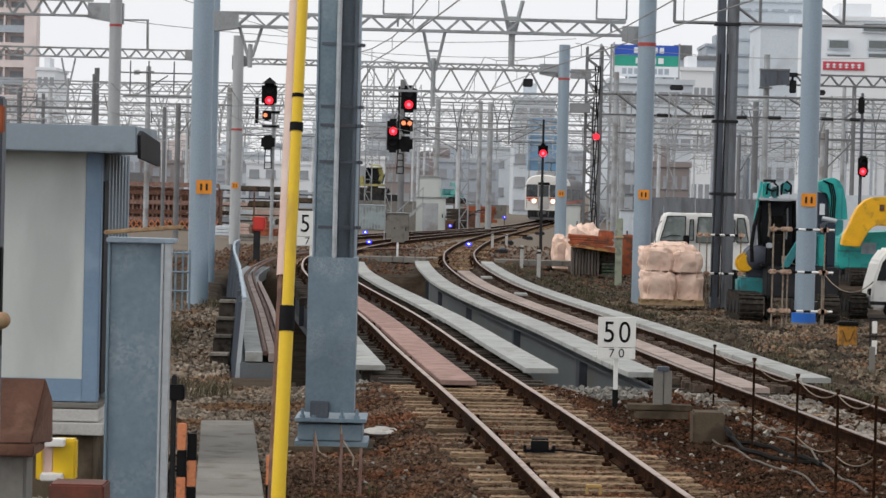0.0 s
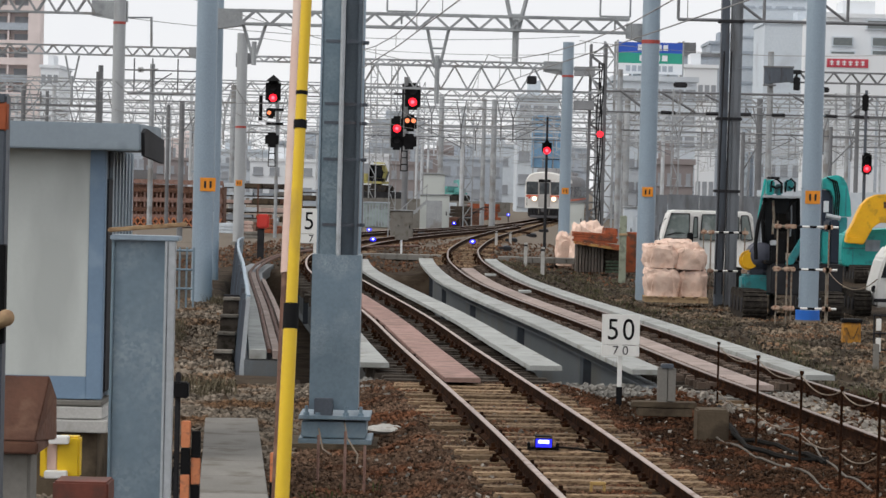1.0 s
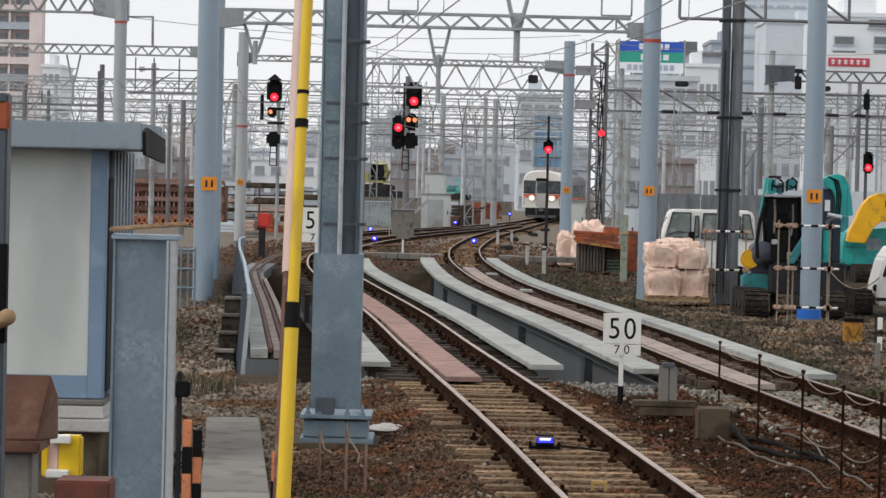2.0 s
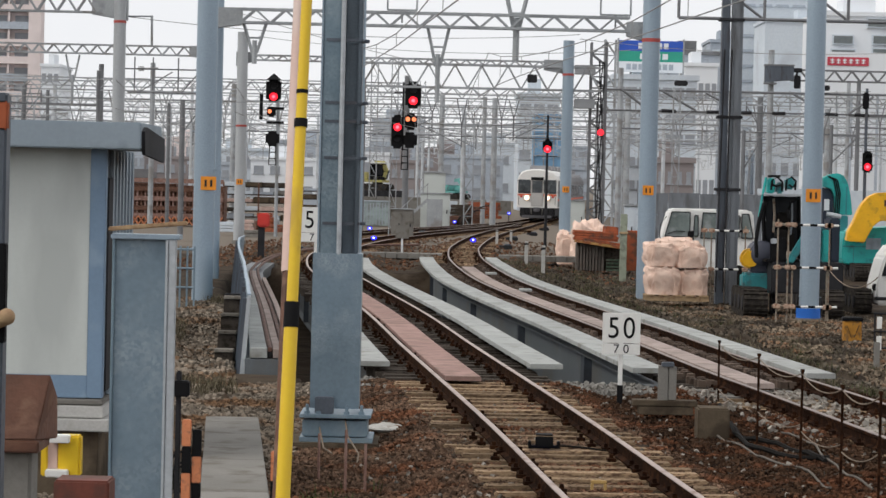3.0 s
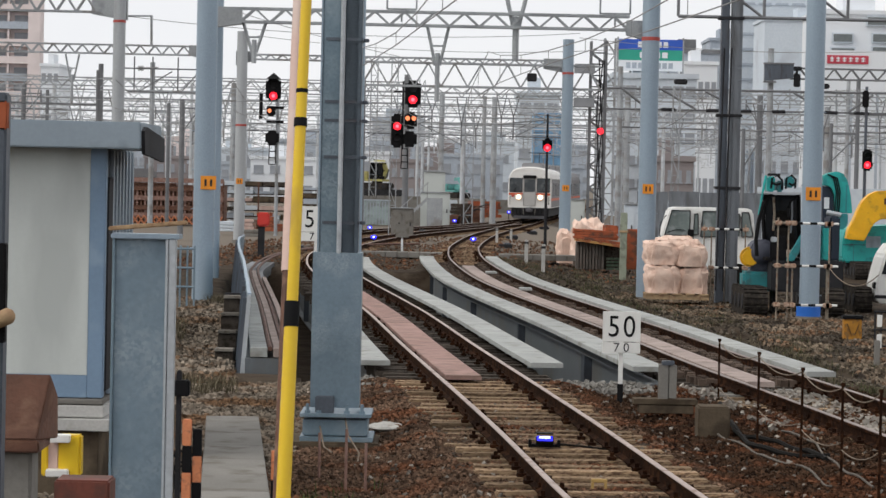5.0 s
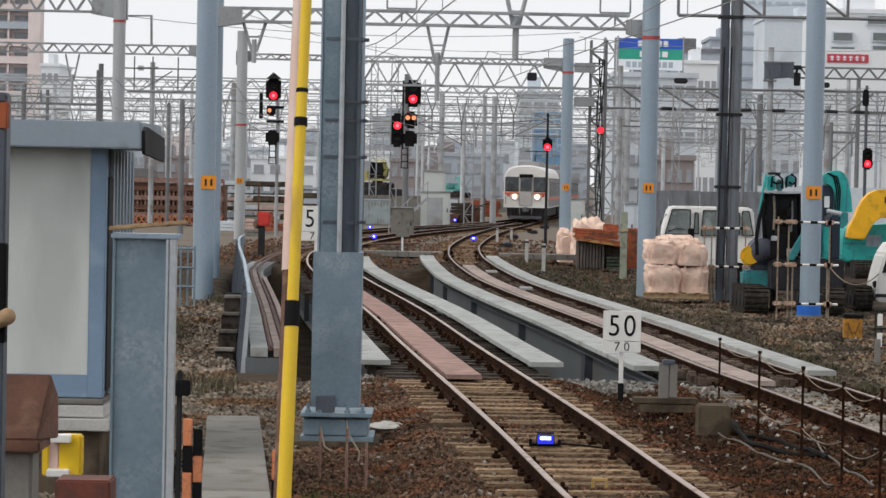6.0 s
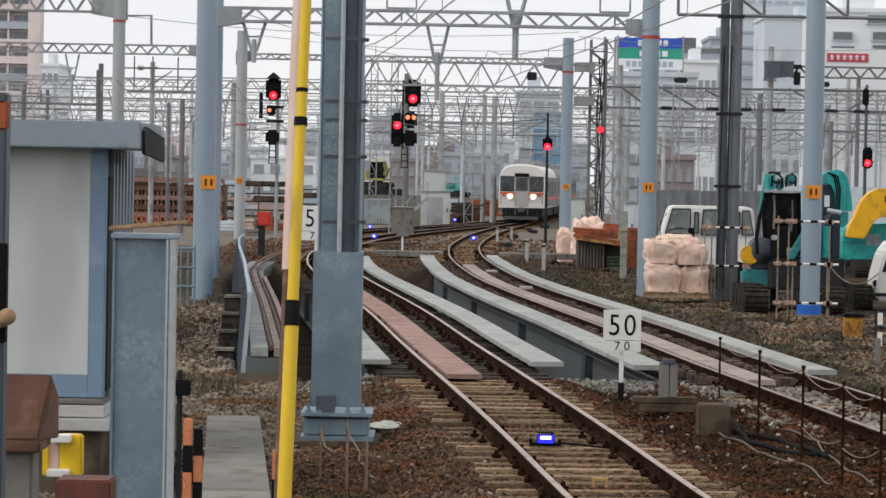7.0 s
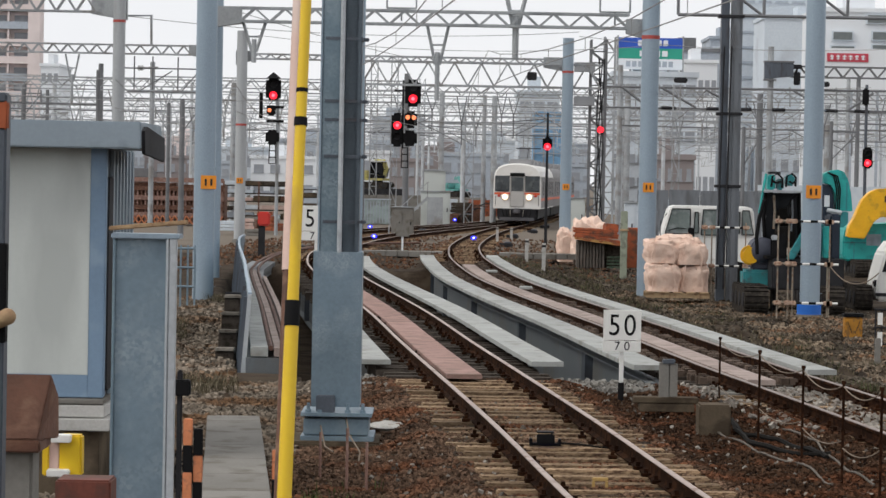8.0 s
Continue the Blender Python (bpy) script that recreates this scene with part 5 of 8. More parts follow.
def bent_boom(parent, pts, w, h, material, name="boom", label=""):
    """A box-section boom through (y, z) points, of height h[i]."""
    bm = B()
    up, lo = [], []
    for i, (y, z) in enumerate(pts):
        a, b = Vector(pts[max(0, i - 1)]), Vector(pts[min(len(pts) - 1, i + 1)])
        d = (b - a).normalized()
        n = Vector((-d.y, d.x))
        up.append((y + n.x * h[i] / 2, z + n.y * h[i] / 2))
        lo.append((y - n.x * h[i] / 2, z - n.y * h[i] / 2))
    prism(bm, up + lo[::-1], -w / 2, w / 2)
    bmesh.ops.bevel(bm, geom=list(bm.edges), offset=0.015, segments=1, affect="EDGES")
    return part(name, bm, material, parent, label)


def excavator(at, turn, paint, boom_paint, label, s=1.0, boom=None, cab=True, arm=True):
    t = thing("excavator", label, "excavator", at, "construction machines", turn=turn)
    for x in (-0.85, 0.85):
        crawler(t, x * s, 2.7 * s, 0.42 * s, 0.62 * s)
    bm = B()
    box(bm, -0.7 * s, 0.7 * s, -0.6 * s, 0.6 * s, 0.3 * s, 0.62 * s, 0.04)
    rod(bm, (0, 0, 0.6 * s), (0, 0, 0.78 * s), 0.5 * s, seg=20)
    part("slew_ring", bm, DARK, t)
    bm = B()
    box(bm, -1.05 * s, 1.05 * s, -0.9 * s, 1.25 * s, 0.78 * s, 1.0 * s, 0.03)
    box(bm, 0.05 * s, 1.05 * s, -0.5 * s, 1.25 * s, 1.0 * s, 1.6 * s, 0.08)
    box(bm, -1.05 * s, 1.05 * s, 0.55 * s, 1.3 * s, 1.0 * s, 1.75 * s, 0.12)
    part("house", bm, paint, t, "painted engine housing")
    bm = B()
    box(bm, 0.2 * s, 0.9 * s, 1.29 * s, 1.31 * s, 1.2 * s, 1.5 * s)
    for k in range(5):
        box(bm, 1.05 * s, 1.06 * s, -0.3 * s, 0.5 * s, (1.08 + k * 0.09) * s, (1.12 + k * 0.09) * s)
    part("grille", bm, DARK, t, "dark grille slots")
    if cab:
        c = B()
        for x in (-1.0, -0.12):
            for y in (-0.85, 0.45):
                box(c, (x - 0.04) * s, (x + 0.04) * s, (y - 0.04) * s, (y + 0.04) * s, 1.0 * s, 2.62 * s, 0.01)
        box(c, -1.02 * s, -0.10 * s, -0.8 * s, 0.45 * s, 1.0 * s, 1.3 * s, 0.02)
        cb = part("cab", c, BLACK, t, "black cab frame")
        c = B()
        box(c, -1.08 * s, -0.04 * s, -0.95 * s, 0.55 * s, 2.62 * s, 2.72 * s, 0.03)
        part("roof", c, WHITE, cb, "pale cab roof")
        c = B()
        box(c, -0.96 * s, -0.16 * s, 0.44 * s, 0.46 * s, 1.3 * s, 2.6 * s)
        box(c, -0.13 * s, -0.11 * s, -0.8 * s, 0.4 * s, 1.35 * s, 2.58 * s)
        part("glass", c, SCREEN, cb, "dark cab glass")
        c = B()
        box(c, -0.8 * s, -0.35 * s, -0.1 * s, 0.35 * s, 1.3 * s, 1.5 * s, 0.04)
        box(c, -0.8 * s, -0.35 * s, 0.22 * s, 0.36 * s, 1.5 * s, 2.1 * s, 0.05)
        part("seat", c, RUBBER, cb)
        for x in (-0.75, -0.3):
            c = B()
            tube(c, [(x * s, -0.5 * s, 1.3 * s), (x * s, -0.55 * s, 1.75 * s), (x * s + 0.03, -0.5 * s, 1.95 * s)], 0.025)
            part("lever", c, BLACK, cb)
        c = B()
        tube(c, [(-1.0 * s, -0.86 * s, 1.9 * s), (-0.56 * s, -0.9 * s, 1.86 * s), (-0.12 * s, -0.86 * s, 1.9 * s)], 0.025)
        part("front_rail", c, BLACK, cb)
    pts, hh = boom or ([(-0.7, 1.1), (-1.2, 2.4), (-1.9, 3.3), (-2.7, 3.2)], [0.3, 0.42, 0.42, 0.3])
    b = bent_boom(t, [(y * s, z * s) for y, z in pts], 0.34 * s, [v * s for v in hh], boom_paint, label="painted boom")
    y, z = pts[-1]
    if arm:
        bent_boom(t, [((y + 0.25) * s, (z + 0.2) * s), ((y - 0.05) * s, (z - 0.9) * s), (y * s, (z - 1.9) * s)], 0.24 * s, [0.22 * s, 0.32 * s, 0.2 * s], boom_paint, "arm")
    bm = B()
    y1, z1 = pts[1]
    rod(bm, (0.0, (pts[0][0] - 0.25) * s, pts[0][1] * s), (0.0, (y1 - 0.3) * s, (z1 + 0.1) * s), 0.06 * s, seg=10)
    rod(bm, (0.22 * s, y1 * s, (z1 + 0.3) * s), (0.22 * s, (y + 0.3) * s, (z + 0.25) * s), 0.05 * s, seg=10)
    part("ram", bm, GALV_DARK, b, "steel hydraulic ram")
    if not arm:
        return t
    bm = B()
    prism(bm, [((y - 0.35) * s, (z - 1.85) * s), ((y + 0.3) * s, (z - 1.8) * s), ((y + 0.45) * s, (z - 2.3) * s), ((y + 0.1) * s, (z - 2.6) * s), ((y - 0.35) * s, (z - 2.3) * s)], -0.35 * s, 0.35 * s)
    part("bucket", bm, DARK, t, "dark steel bucket")
    return t


GZ = -0.66


def slab(bm, outline, y0, y1, bevel=0.0):
    """Extrudes an x-z outline along y."""
    a = [bm.verts.new((x, y0, z)) for x, z in outline]
    b = [bm.verts.new((x, y1, z)) for x, z in outline]
    bm.faces.new(a)
    bm.faces.new(b[::-1])
    for i in range(len(a)):
        j = (i + 1) % len(a)
        bm.faces.new((a[j], a[i], b[i], b[j]))
    bmesh.ops.recalc_face_normals(bm, faces=bm.faces)
    if bevel:
        bmesh.ops.bevel(bm, geom=list(bm.edges), offset=bevel, segments=2, affect="EDGES", clamp_overlap=True)


# excavator with an open black cab, behind the fenced mast
ex_a = thing("excavator", "dark teal excavator with an open black cab behind a mast", "excavator", (8.071, 66.5, GZ), "construction machines")
crawler(ex_a, -0.2, 3.0, 0.6, 0.68)
crawler(ex_a, 1.75, 3.0, 0.55, 0.68)
bm = B()
box(bm, 0.29, 2.12, -0.55, 1.4, 0.58, 1.38, 0.04)
part("deck", bm, DARK, ex_a, "dark turntable deck")
bm = B()
box(bm, 1.19, 1.83, 0.3, 1.4, 1.38, 2.25, 0.08)
part("engine_housing", bm, TEAL_DARK, ex_a, "faded teal engine housing")
bm = B()
box(bm, 1.84, 2.10, 0.1, 1.2, 1.39, 2.52, 0.05)
part("back_plate", bm, DRUMBLUE2, ex_a, "dark navy counterweight edge")
bm = B()
box(bm, 1.65, 1.83, 0.0, 0.25, 1.39, 2.21, 0.03)
part("side_panel", bm, TEAL, ex_a, "teal side panel")
bm = B()
box(bm, 0.15, 1.2, -0.5, 0.75, 1.36, 1.44, 0.02)
cab = part("cab", bm, BLACK, ex_a, "black open cab")
bm = B()
tube(bm, [(0.26, -0.5, 3.06), (0.06, -0.5, 2.84), (-0.06, -0.5, 2.38), (-0.12, -0.5, 1.89), (-0.09, -0.5, 1.47)], 0.05, 8)
part("pillar", bm, BLACK, cab, smooth=True)
bm = B()
tube(bm, [(1.13, -0.5, 3.07), (1.16, -0.5, 2.46), (1.15, -0.5, 2.03)], 0.045, 8)
part("pillar", bm, BLACK, cab, smooth=True)
bm = B()
tube(bm, [(0.24, 0.7, 3.04), (0.20, 0.7, 2.44), (0.26, 0.7, 1.42)], 0.05, 8)
part("pillar", bm, BLACK, cab, smooth=True)
bm = B()
tube(bm, [(1.10, 0.7, 3.06), (1.15, 0.7, 1.44)], 0.05, 8)
part("pillar", bm, BLACK, cab, smooth=True)
bm = B()
box(bm, 0.04, 1.17, -0.6, 0.85, 3.05, 3.11, 0.02)
part("roof", bm, ZINC, cab, "pale cab roof edge")
bm = B()
box(bm, 0.26, 1.12, 0.72, 0.75, 1.75, 3.04, 0.0)
part("rear_glass", bm, SCREEN, cab, "dark rear glass")
bm = B()
tube(bm, [(0.11, -0.35, 3.52), (0.04, -0.35, 3.08), (-0.04, -0.35, 2.51)], 0.032, 8)
part("front_post", bm, TEAL, cab, "slim teal guard post", smooth=True)
bm = B()
box(bm, 0.46, 0.92, 0.0, 0.5, 1.64, 2.18, 0.05)
box(bm, 0.50, 0.88, 0.35, 0.55, 2.18, 2.64, 0.06)
part("seat", bm, RUBBER, cab, "black seat")
# Two bars added for the lighter streaks seen through the cab, not levers.
bm = B()
tube(bm, [(0.34, -0.2, 2.98), (0.37, -0.2, 2.55), (0.35, -0.2, 2.12)], 0.03, 8)
part("lever", bm, BAMBOO, cab, "beige bar for a streak seen through the cab", smooth=True)
bm = B()
tube(bm, [(0.79, -0.3, 2.91), (0.81, -0.3, 2.50), (0.78, -0.3, 2.07)], 0.022, 8)
part("lever", bm, GALV_MID, cab, "grey bar for a streak seen through the cab", smooth=True)
bm = B()
tube(bm, [(0.94, -0.45, 3.04), (0.76, -0.45, 2.91), (0.68, -0.45, 2.69), (0.71, -0.45, 2.48)], 0.04, 8)
part("grab_rail", bm, BLACK, cab, smooth=True)
bm = B()
box(bm, 0.25, 0.66, -0.5, -0.4, 1.36, 2.01, 0.04)
part("front_panel", bm, BLACK, cab)
bm = B()
box(bm, 0.25, 0.41, -0.56, -0.5, 1.84, 1.97, 0.02)
part("control_box", bm, ZINC, cab, "pale control box")
bm = B()
slab(bm, [(1.16, 2.28), (1.17, 1.91), (0.83, 1.36), (0.64, 1.36)], -0.62, -0.35, 0.02)
part("boom_foot", bm, TEAL_DARK, ex_a, "slanting teal boom foot")
bm = B()
box(bm, 0.16, 0.36, -0.3, 0.1, 3.10, 3.50, 0.04)
part("boom_fitting", bm, TEAL, ex_a)
bm = B()
box(bm, 0.40, 0.57, -0.35, 0.05, 3.11, 3.40, 0.04)
part("boom_fitting", bm, TEAL_DARK, ex_a)
bm = B()
box(bm, 0.63, 0.85, -0.3, 0.1, 3.22, 3.51, 0.05)
part("boom_fitting", bm, TEAL_DARK, ex_a)
bm = B()
box(bm, 0.19, 0.50, -0.2, 0.0, 3.52, 3.58, 0.01)
part("boom_pin", bm, DARK, ex_a, "dark pin bar")
bm = B()
tube(bm, [(0.24, -0.42, 3.19), (0.26, -0.42, 3.45), (0.39, -0.42, 3.53), (0.52, -0.42, 3.41), (0.51, -0.42, 3.17)], 0.028, 8)
part("hydraulic_hose", bm, BLACK, ex_a, smooth=True)
bm = B()
tube(bm, [(0.61, -0.42, 3.19), (0.63, -0.42, 3.46), (0.75, -0.42, 3.54), (0.86, -0.42, 3.44), (0.85, -0.42, 3.21)], 0.028, 8)
part("hydraulic_hose", bm, BLACK, ex_a, smooth=True)
bm = B()
tube(bm, [(0.24, -0.42, 3.35), (0.37, -0.42, 3.29), (0.48, -0.42, 3.33)], 0.028, 8)
part("hydraulic_hose", bm, BLACK, ex_a, smooth=True)
bm = B()
tube(bm, [(0.69, -0.42, 3.34), (0.78, -0.42, 3.28), (0.87, -0.42, 3.36)], 0.028, 8)
part("hydraulic_hose", bm, BLACK, ex_a, smooth=True)

# raised boom of the second machine
ex_b = thing("excavator", "bright teal excavator with a raised boom", "excavator", (10.541, 69.5, GZ), "construction machines")
crawler(ex_b, -0.75, 2.6, 0.45, 0.62)
crawler(ex_b, 0.55, 2.6, 0.45, 0.62)
bm = B()
box(bm, -0.58, 0.09, 0.1, 1.5, 0.92, 2.16, 0.08)
part("house", bm, DRUMBLUE2, ex_b, "dark engine house")
bm = B()
slab(bm, [(-0.45, 3.56), (-0.26, 3.65), (-0.07, 3.69), (0.09, 3.63), (0.21, 3.43), (0.30, 3.06), (0.35, 2.58), (-0.09, 2.58), (-0.13, 3.06), (-0.22, 3.25), (-0.31, 3.30), (-0.44, 3.31)], -0.25, 0.25, 0.02)
boom_b = part("boom", bm, TEAL, ex_b, "bright teal curved boom")
bm = B()
box(bm, 0.16, 0.20, -0.262, -0.252, 2.60, 3.34, 0)
part("groove", bm, TEAL_DARK, boom_b)
bm = B()
slab(bm, [(-0.44, 3.29), (-0.24, 3.27), (-0.16, 3.06), (-0.11, 1.99), (-0.41, 1.98)], -0.1, 0.2)
part("boom_back_plate", bm, DRUMBLUE2, ex_b, "dark navy back plate")
bm = B()
box(bm, -0.39, -0.25, -0.112, -0.102, 2.69, 2.99, 0)
part("side_decal", bm, BLDG_WHITE, ex_b, "pale panel on the boom")
bm = B()
tube(bm, [(-0.35, -0.34, 2.60), (0.03, -0.34, 2.53)], 0.065, 8)
part("ram", bm, ZINC, ex_b, "bright steel ram", smooth=True)
bm = B()
slab(bm, [(-0.02, 2.56), (0.23, 2.57), (0.23, 2.27), (0.11, 2.15), (-0.15, 2.15)], -0.3, 0.2, 0.02)
part("link", bm, TEAL_DARK, ex_b, "teal boom link")
bm = B()
tube(bm, [(-0.15, -0.29, 2.16), (-0.12, -0.29, 2.61), (-0.10, -0.29, 3.17), (-0.18, -0.29, 3.51), (-0.35, -0.29, 3.61)], 0.018, 8)
part("hydraulic_hose", bm, BLACK, ex_b, smooth=True)
bm = B()
tube(bm, [(-0.10, -0.29, 2.16), (-0.07, -0.29, 2.61), (-0.05, -0.29, 3.17), (-0.13, -0.29, 3.51), (-0.35, -0.29, 3.61)], 0.018, 8)
part("hydraulic_hose", bm, BLACK, ex_b, smooth=True)
bm = B()
tube(bm, [(-0.04, -0.29, 2.16), (-0.02, -0.29, 2.61), (-0.00, -0.29, 3.17), (-0.08, -0.29, 3.51), (-0.35, -0.29, 3.61)], 0.018, 8)
part("hydraulic_hose", bm, BLACK, ex_b, smooth=True)

# machine with a yellow boom at the edge of the yard
ex_c = thing("excavator", "teal excavator with a yellow boom", "excavator", (15.164, 94, GZ), "construction machines")
crawler(ex_c, 0.05, 2.6, 0.95, 0.62)
crawler(ex_c, 1.75, 2.6, 0.6, 0.62)
bm = B()
slab(bm, [(-0.71, 0.75), (-0.71, 1.36), (-0.62, 1.77), (-0.32, 1.88), (1.63, 2.01), (1.66, 0.63), (-0.61, 0.58)], 0.0, 1.9, 0.06)
house_c = part("house", bm, TEAL, ex_c, "bright teal engine house")
bm = B()
box(bm, 0.14, 0.67, -0.02, -0.004, 1.15, 1.56, 0)
part("pale_panel", bm, ROOFGREY, house_c, "pale grey panel")
bm = B()
box(bm, -0.70, 0.12, -0.015, -0.004, 1.22, 1.27, 0)
box(bm, -0.32, -0.29, -0.015, -0.004, 0.64, 1.21, 0)
part("seam", bm, TEAL_DARK, house_c)
bm = B()
box(bm, -0.53, 1.51, 0.1, 1.6, 0.42, 0.62, 0.03)
part("frame", bm, DARK, ex_c, "dark undercarriage frame")
bm = B()
slab(bm, [(1.60, 3.29), (0.38, 3.20), (0.10, 3.07), (-0.15, 2.81), (-0.31, 2.47), (-0.43, 2.15), (-0.62, 1.81), (-0.68, 1.46), (-0.05, 1.39), (0.13, 1.74), (0.30, 2.04), (0.53, 2.20), (1.62, 2.15)], -0.75, -0.15, 0.03)
boom_c = part("boom", bm, MYELLOW, ex_c, "yellow curved boom")
bm = B()
box(bm, 0.63, 0.80, -0.775, -0.752, 2.72, 2.95, 0.005)
part("boom_pin", bm, BROWNRUST, boom_c, "dark pin hole")
bm = B()
box(bm, -0.63, -0.06, -0.8, -0.72, 1.43, 1.65, 0.02)
part("bucket_link", bm, MYELLOW, boom_c)


def pump_set():
    t = thing("hose_reel_machine", "teal skid with a dark drum and a yellow reel", "machine", (8.30, 67.2, GZ), "construction machines")
    k = 68 / 4600
    bm = B()
    box(bm, -38 * k, 25 * k, -0.4, 0.4, 0.55, 1.05, 0.06)
    part("skid", bm, TEAL_DARK, t)
    bm = B()
    rod(bm, (-4 * k, -0.35, 1.55), (-4 * k, 0.5, 1.55), 0.34, seg=24)
    ball(bm, (-4 * k, -0.3, 1.55), 0.335, 1, 0.5, 1, 20)
    box(bm, -24 * k, 16 * k, -0.3, 0.4, 1.05, 1.55, 0.05)
    part("drum", bm, DRUMBLUE, t, "dark blue-grey drum", smooth=True)
    bm = B()
    rod(bm, (-25 * k, -0.36, 1.42), (-25 * k, -0.30, 1.42), 0.21, seg=20)
    rod(bm, (-25 * k, -0.2, 1.42), (-25 * k, -0.05, 1.42), 0.26, seg=20)
    part("reel", bm, MYELLOW, t, "yellow reel", smooth=True)
    for x in (-30, 18):
        bm = B()
        box(bm, x * k - 0.05, x * k + 0.05, -0.3, 0.3, 0, 0.55)
        part("leg", bm, DARK, t)


DRUMBLUE = mat("dark_blue_grey_drum", (0.06, 0.065, 0.09), 0.6, 0, 0.2, 2, bump=0.05)
pump_set()


def pickup():
    t = thing("white_truck", "white light truck parked behind bulk bags", "truck", (8.708, 86, -0.6))
    body = B()
    slab(body, [(-1.5, 0.45), (-1.52, 1.5), (-1.28, 2.40), (-1.15, 2.47), (1.32, 2.47), (1.46, 2.36), (1.54, 1.5), (1.54, 0.45)], -0.75, 0.75, 0.05)
    b = part("cab_body", body, WHITE, t, "white painted cab")
    for name, o in (("windscreen", [(-1.44, 1.55), (-1.22, 2.36), (-0.62, 2.36), (-0.62, 1.55)]), ("quarter_window", [(-0.50, 1.58), (-0.47, 2.26), (-0.36, 2.26), (-0.34, 1.58)]),
                    ("side_window", [(-0.26, 1.52), (-0.20, 2.35), (0.50, 2.35), (0.50, 1.52)]), ("side_window", [(0.62, 1.58), (0.62, 2.28), (1.0, 2.28), (1.0, 1.58)]),
                    ("rear_window", [(1.08, 1.55), (1.08, 2.34), (1.30, 2.34), (1.46, 1.55)])):
        bm = B()
        slab(bm, o, -0.79, -0.752)
        w = part(name, bm, TRUCKGLASS, b, "grey-green window glass")
        bm = B()
        for p, q in zip(o, o[1:] + o[:1]):
            bar(bm, (p[0], -0.79, p[1]), (q[0], -0.79, q[1]), 0.03, 0.03)
        part("window_seal", bm, DARK, w)
    bm = B()
    tube(bm, [(-1.35, -0.80, 1.64), (-1.05, -0.81, 1.74), (-0.78, -0.80, 1.72)], 0.014)
    part("wiper", bm, BLACK, t)
    bm = B()
    box(bm, -1.45, -0.6, -0.80, -0.755, 1.50, 1.545, 0.01)
    part("cowl", bm, DARK, t)
    bm = B()
    box(bm, -0.70, -0.50, -1.0, -0.86, 1.42, 1.75, 0.03)
    part("wing_mirror", bm, BLACK, t, "black wing mirror")
    bm = B()
    tube(bm, [(-1.5, -0.8, 1.3), (-1.62, -0.95, 1.55), (-1.60, -0.95, 1.95), (-1.40, -0.8, 2.2)], 0.018)
    part("mirror_arm", bm, DARK, t)
    for x in (-1.25, 1.35):
        bm = B()
        box(bm, x - 0.14, x + 0.14, -0.79, -0.74, 1.05, 1.2, 0.02)
        part("lamp", bm, ORANGE_DULL, t)
    for x in (-1.0, 1.0):
        w = B()
        rod(w, (x, -0.80, 0.33), (x, -0.55, 0.33), 0.33, seg=18)
        part("wheel", w, RUBBER, t)


TRUCKGLASS = mat("grey_green_window_glass", (0.16, 0.19, 0.185), 0.15, 0, 0.3, 1.0, (0.27, 0.30, 0.30), 0.3, 10, 0, spec=0.4)
pickup()


def van():
    t = thing("white_van", "white van parked on the gravel", "van", (11.357, 68, GZ))
    bm = B()
    slab(bm, [(0.02, 0.25), (0.0, 0.65), (0.06, 0.95), (0.2, 1.5), (0.45, 1.85), (3.2, 1.9), (3.25, 0.25)], 0, 1.6, 0.06)
    b = part("body", bm, WHITE, t)
    bm = B()
    slab(bm, [(0.14, 1.02), (0.28, 1.5), (0.5, 1.74), (1.3, 1.76), (1.3, 1.02)], -0.03, -0.004)
    part("side_window", bm, SCREEN, b, "dark side window")
    bm = B()
    box(bm, -0.03, 3.2, -0.03, -0.002, 0.38, 0.47, 0.01)
    part("side_moulding", bm, DARK, b)
    bm = B()
    box(bm, -0.04, 0.1, 0.1, 0.4, 0.62, 0.8, 0.03)
    part("headlight", bm, SCREEN, b)
    for x in (0.65, 2.6):
        bm = B()
        rod(bm, (x, -0.03, 0.3), (x, 0.2, 0.3), 0.3, seg=18)
        part("wheel", bm, RUBBER, t)


van()


def site_barrier():
    t = thing("site_barrier", "dark pipe barrier with two white plates", "barrier", (8.572, 51.3, -0.66), "pipe barriers")
    for x in (0.0, 0.12, 0.34, 0.6):
        bm = B()
        rod(bm, (x, 0, 0), (x, 0, 0.82), 0.018, seg=8)
        part("upright", bm, DARK, t)
    for z in (0.12, 0.45, 0.8):
        bm = B()
        rod(bm, (-0.03, -0.02, z), (0.66, -0.02, z), 0.018, seg=8)
        part("rail", bm, DARK, t)
    for z0, z1 in ((0.08, 0.36), (0.5, 0.74)):
        bm = B()
        box(bm, 0.03, 0.13, -0.06, -0.04, z0, z1, 0.006)
        part("plate", bm, WHITE, t, "white plate")


site_barrier()


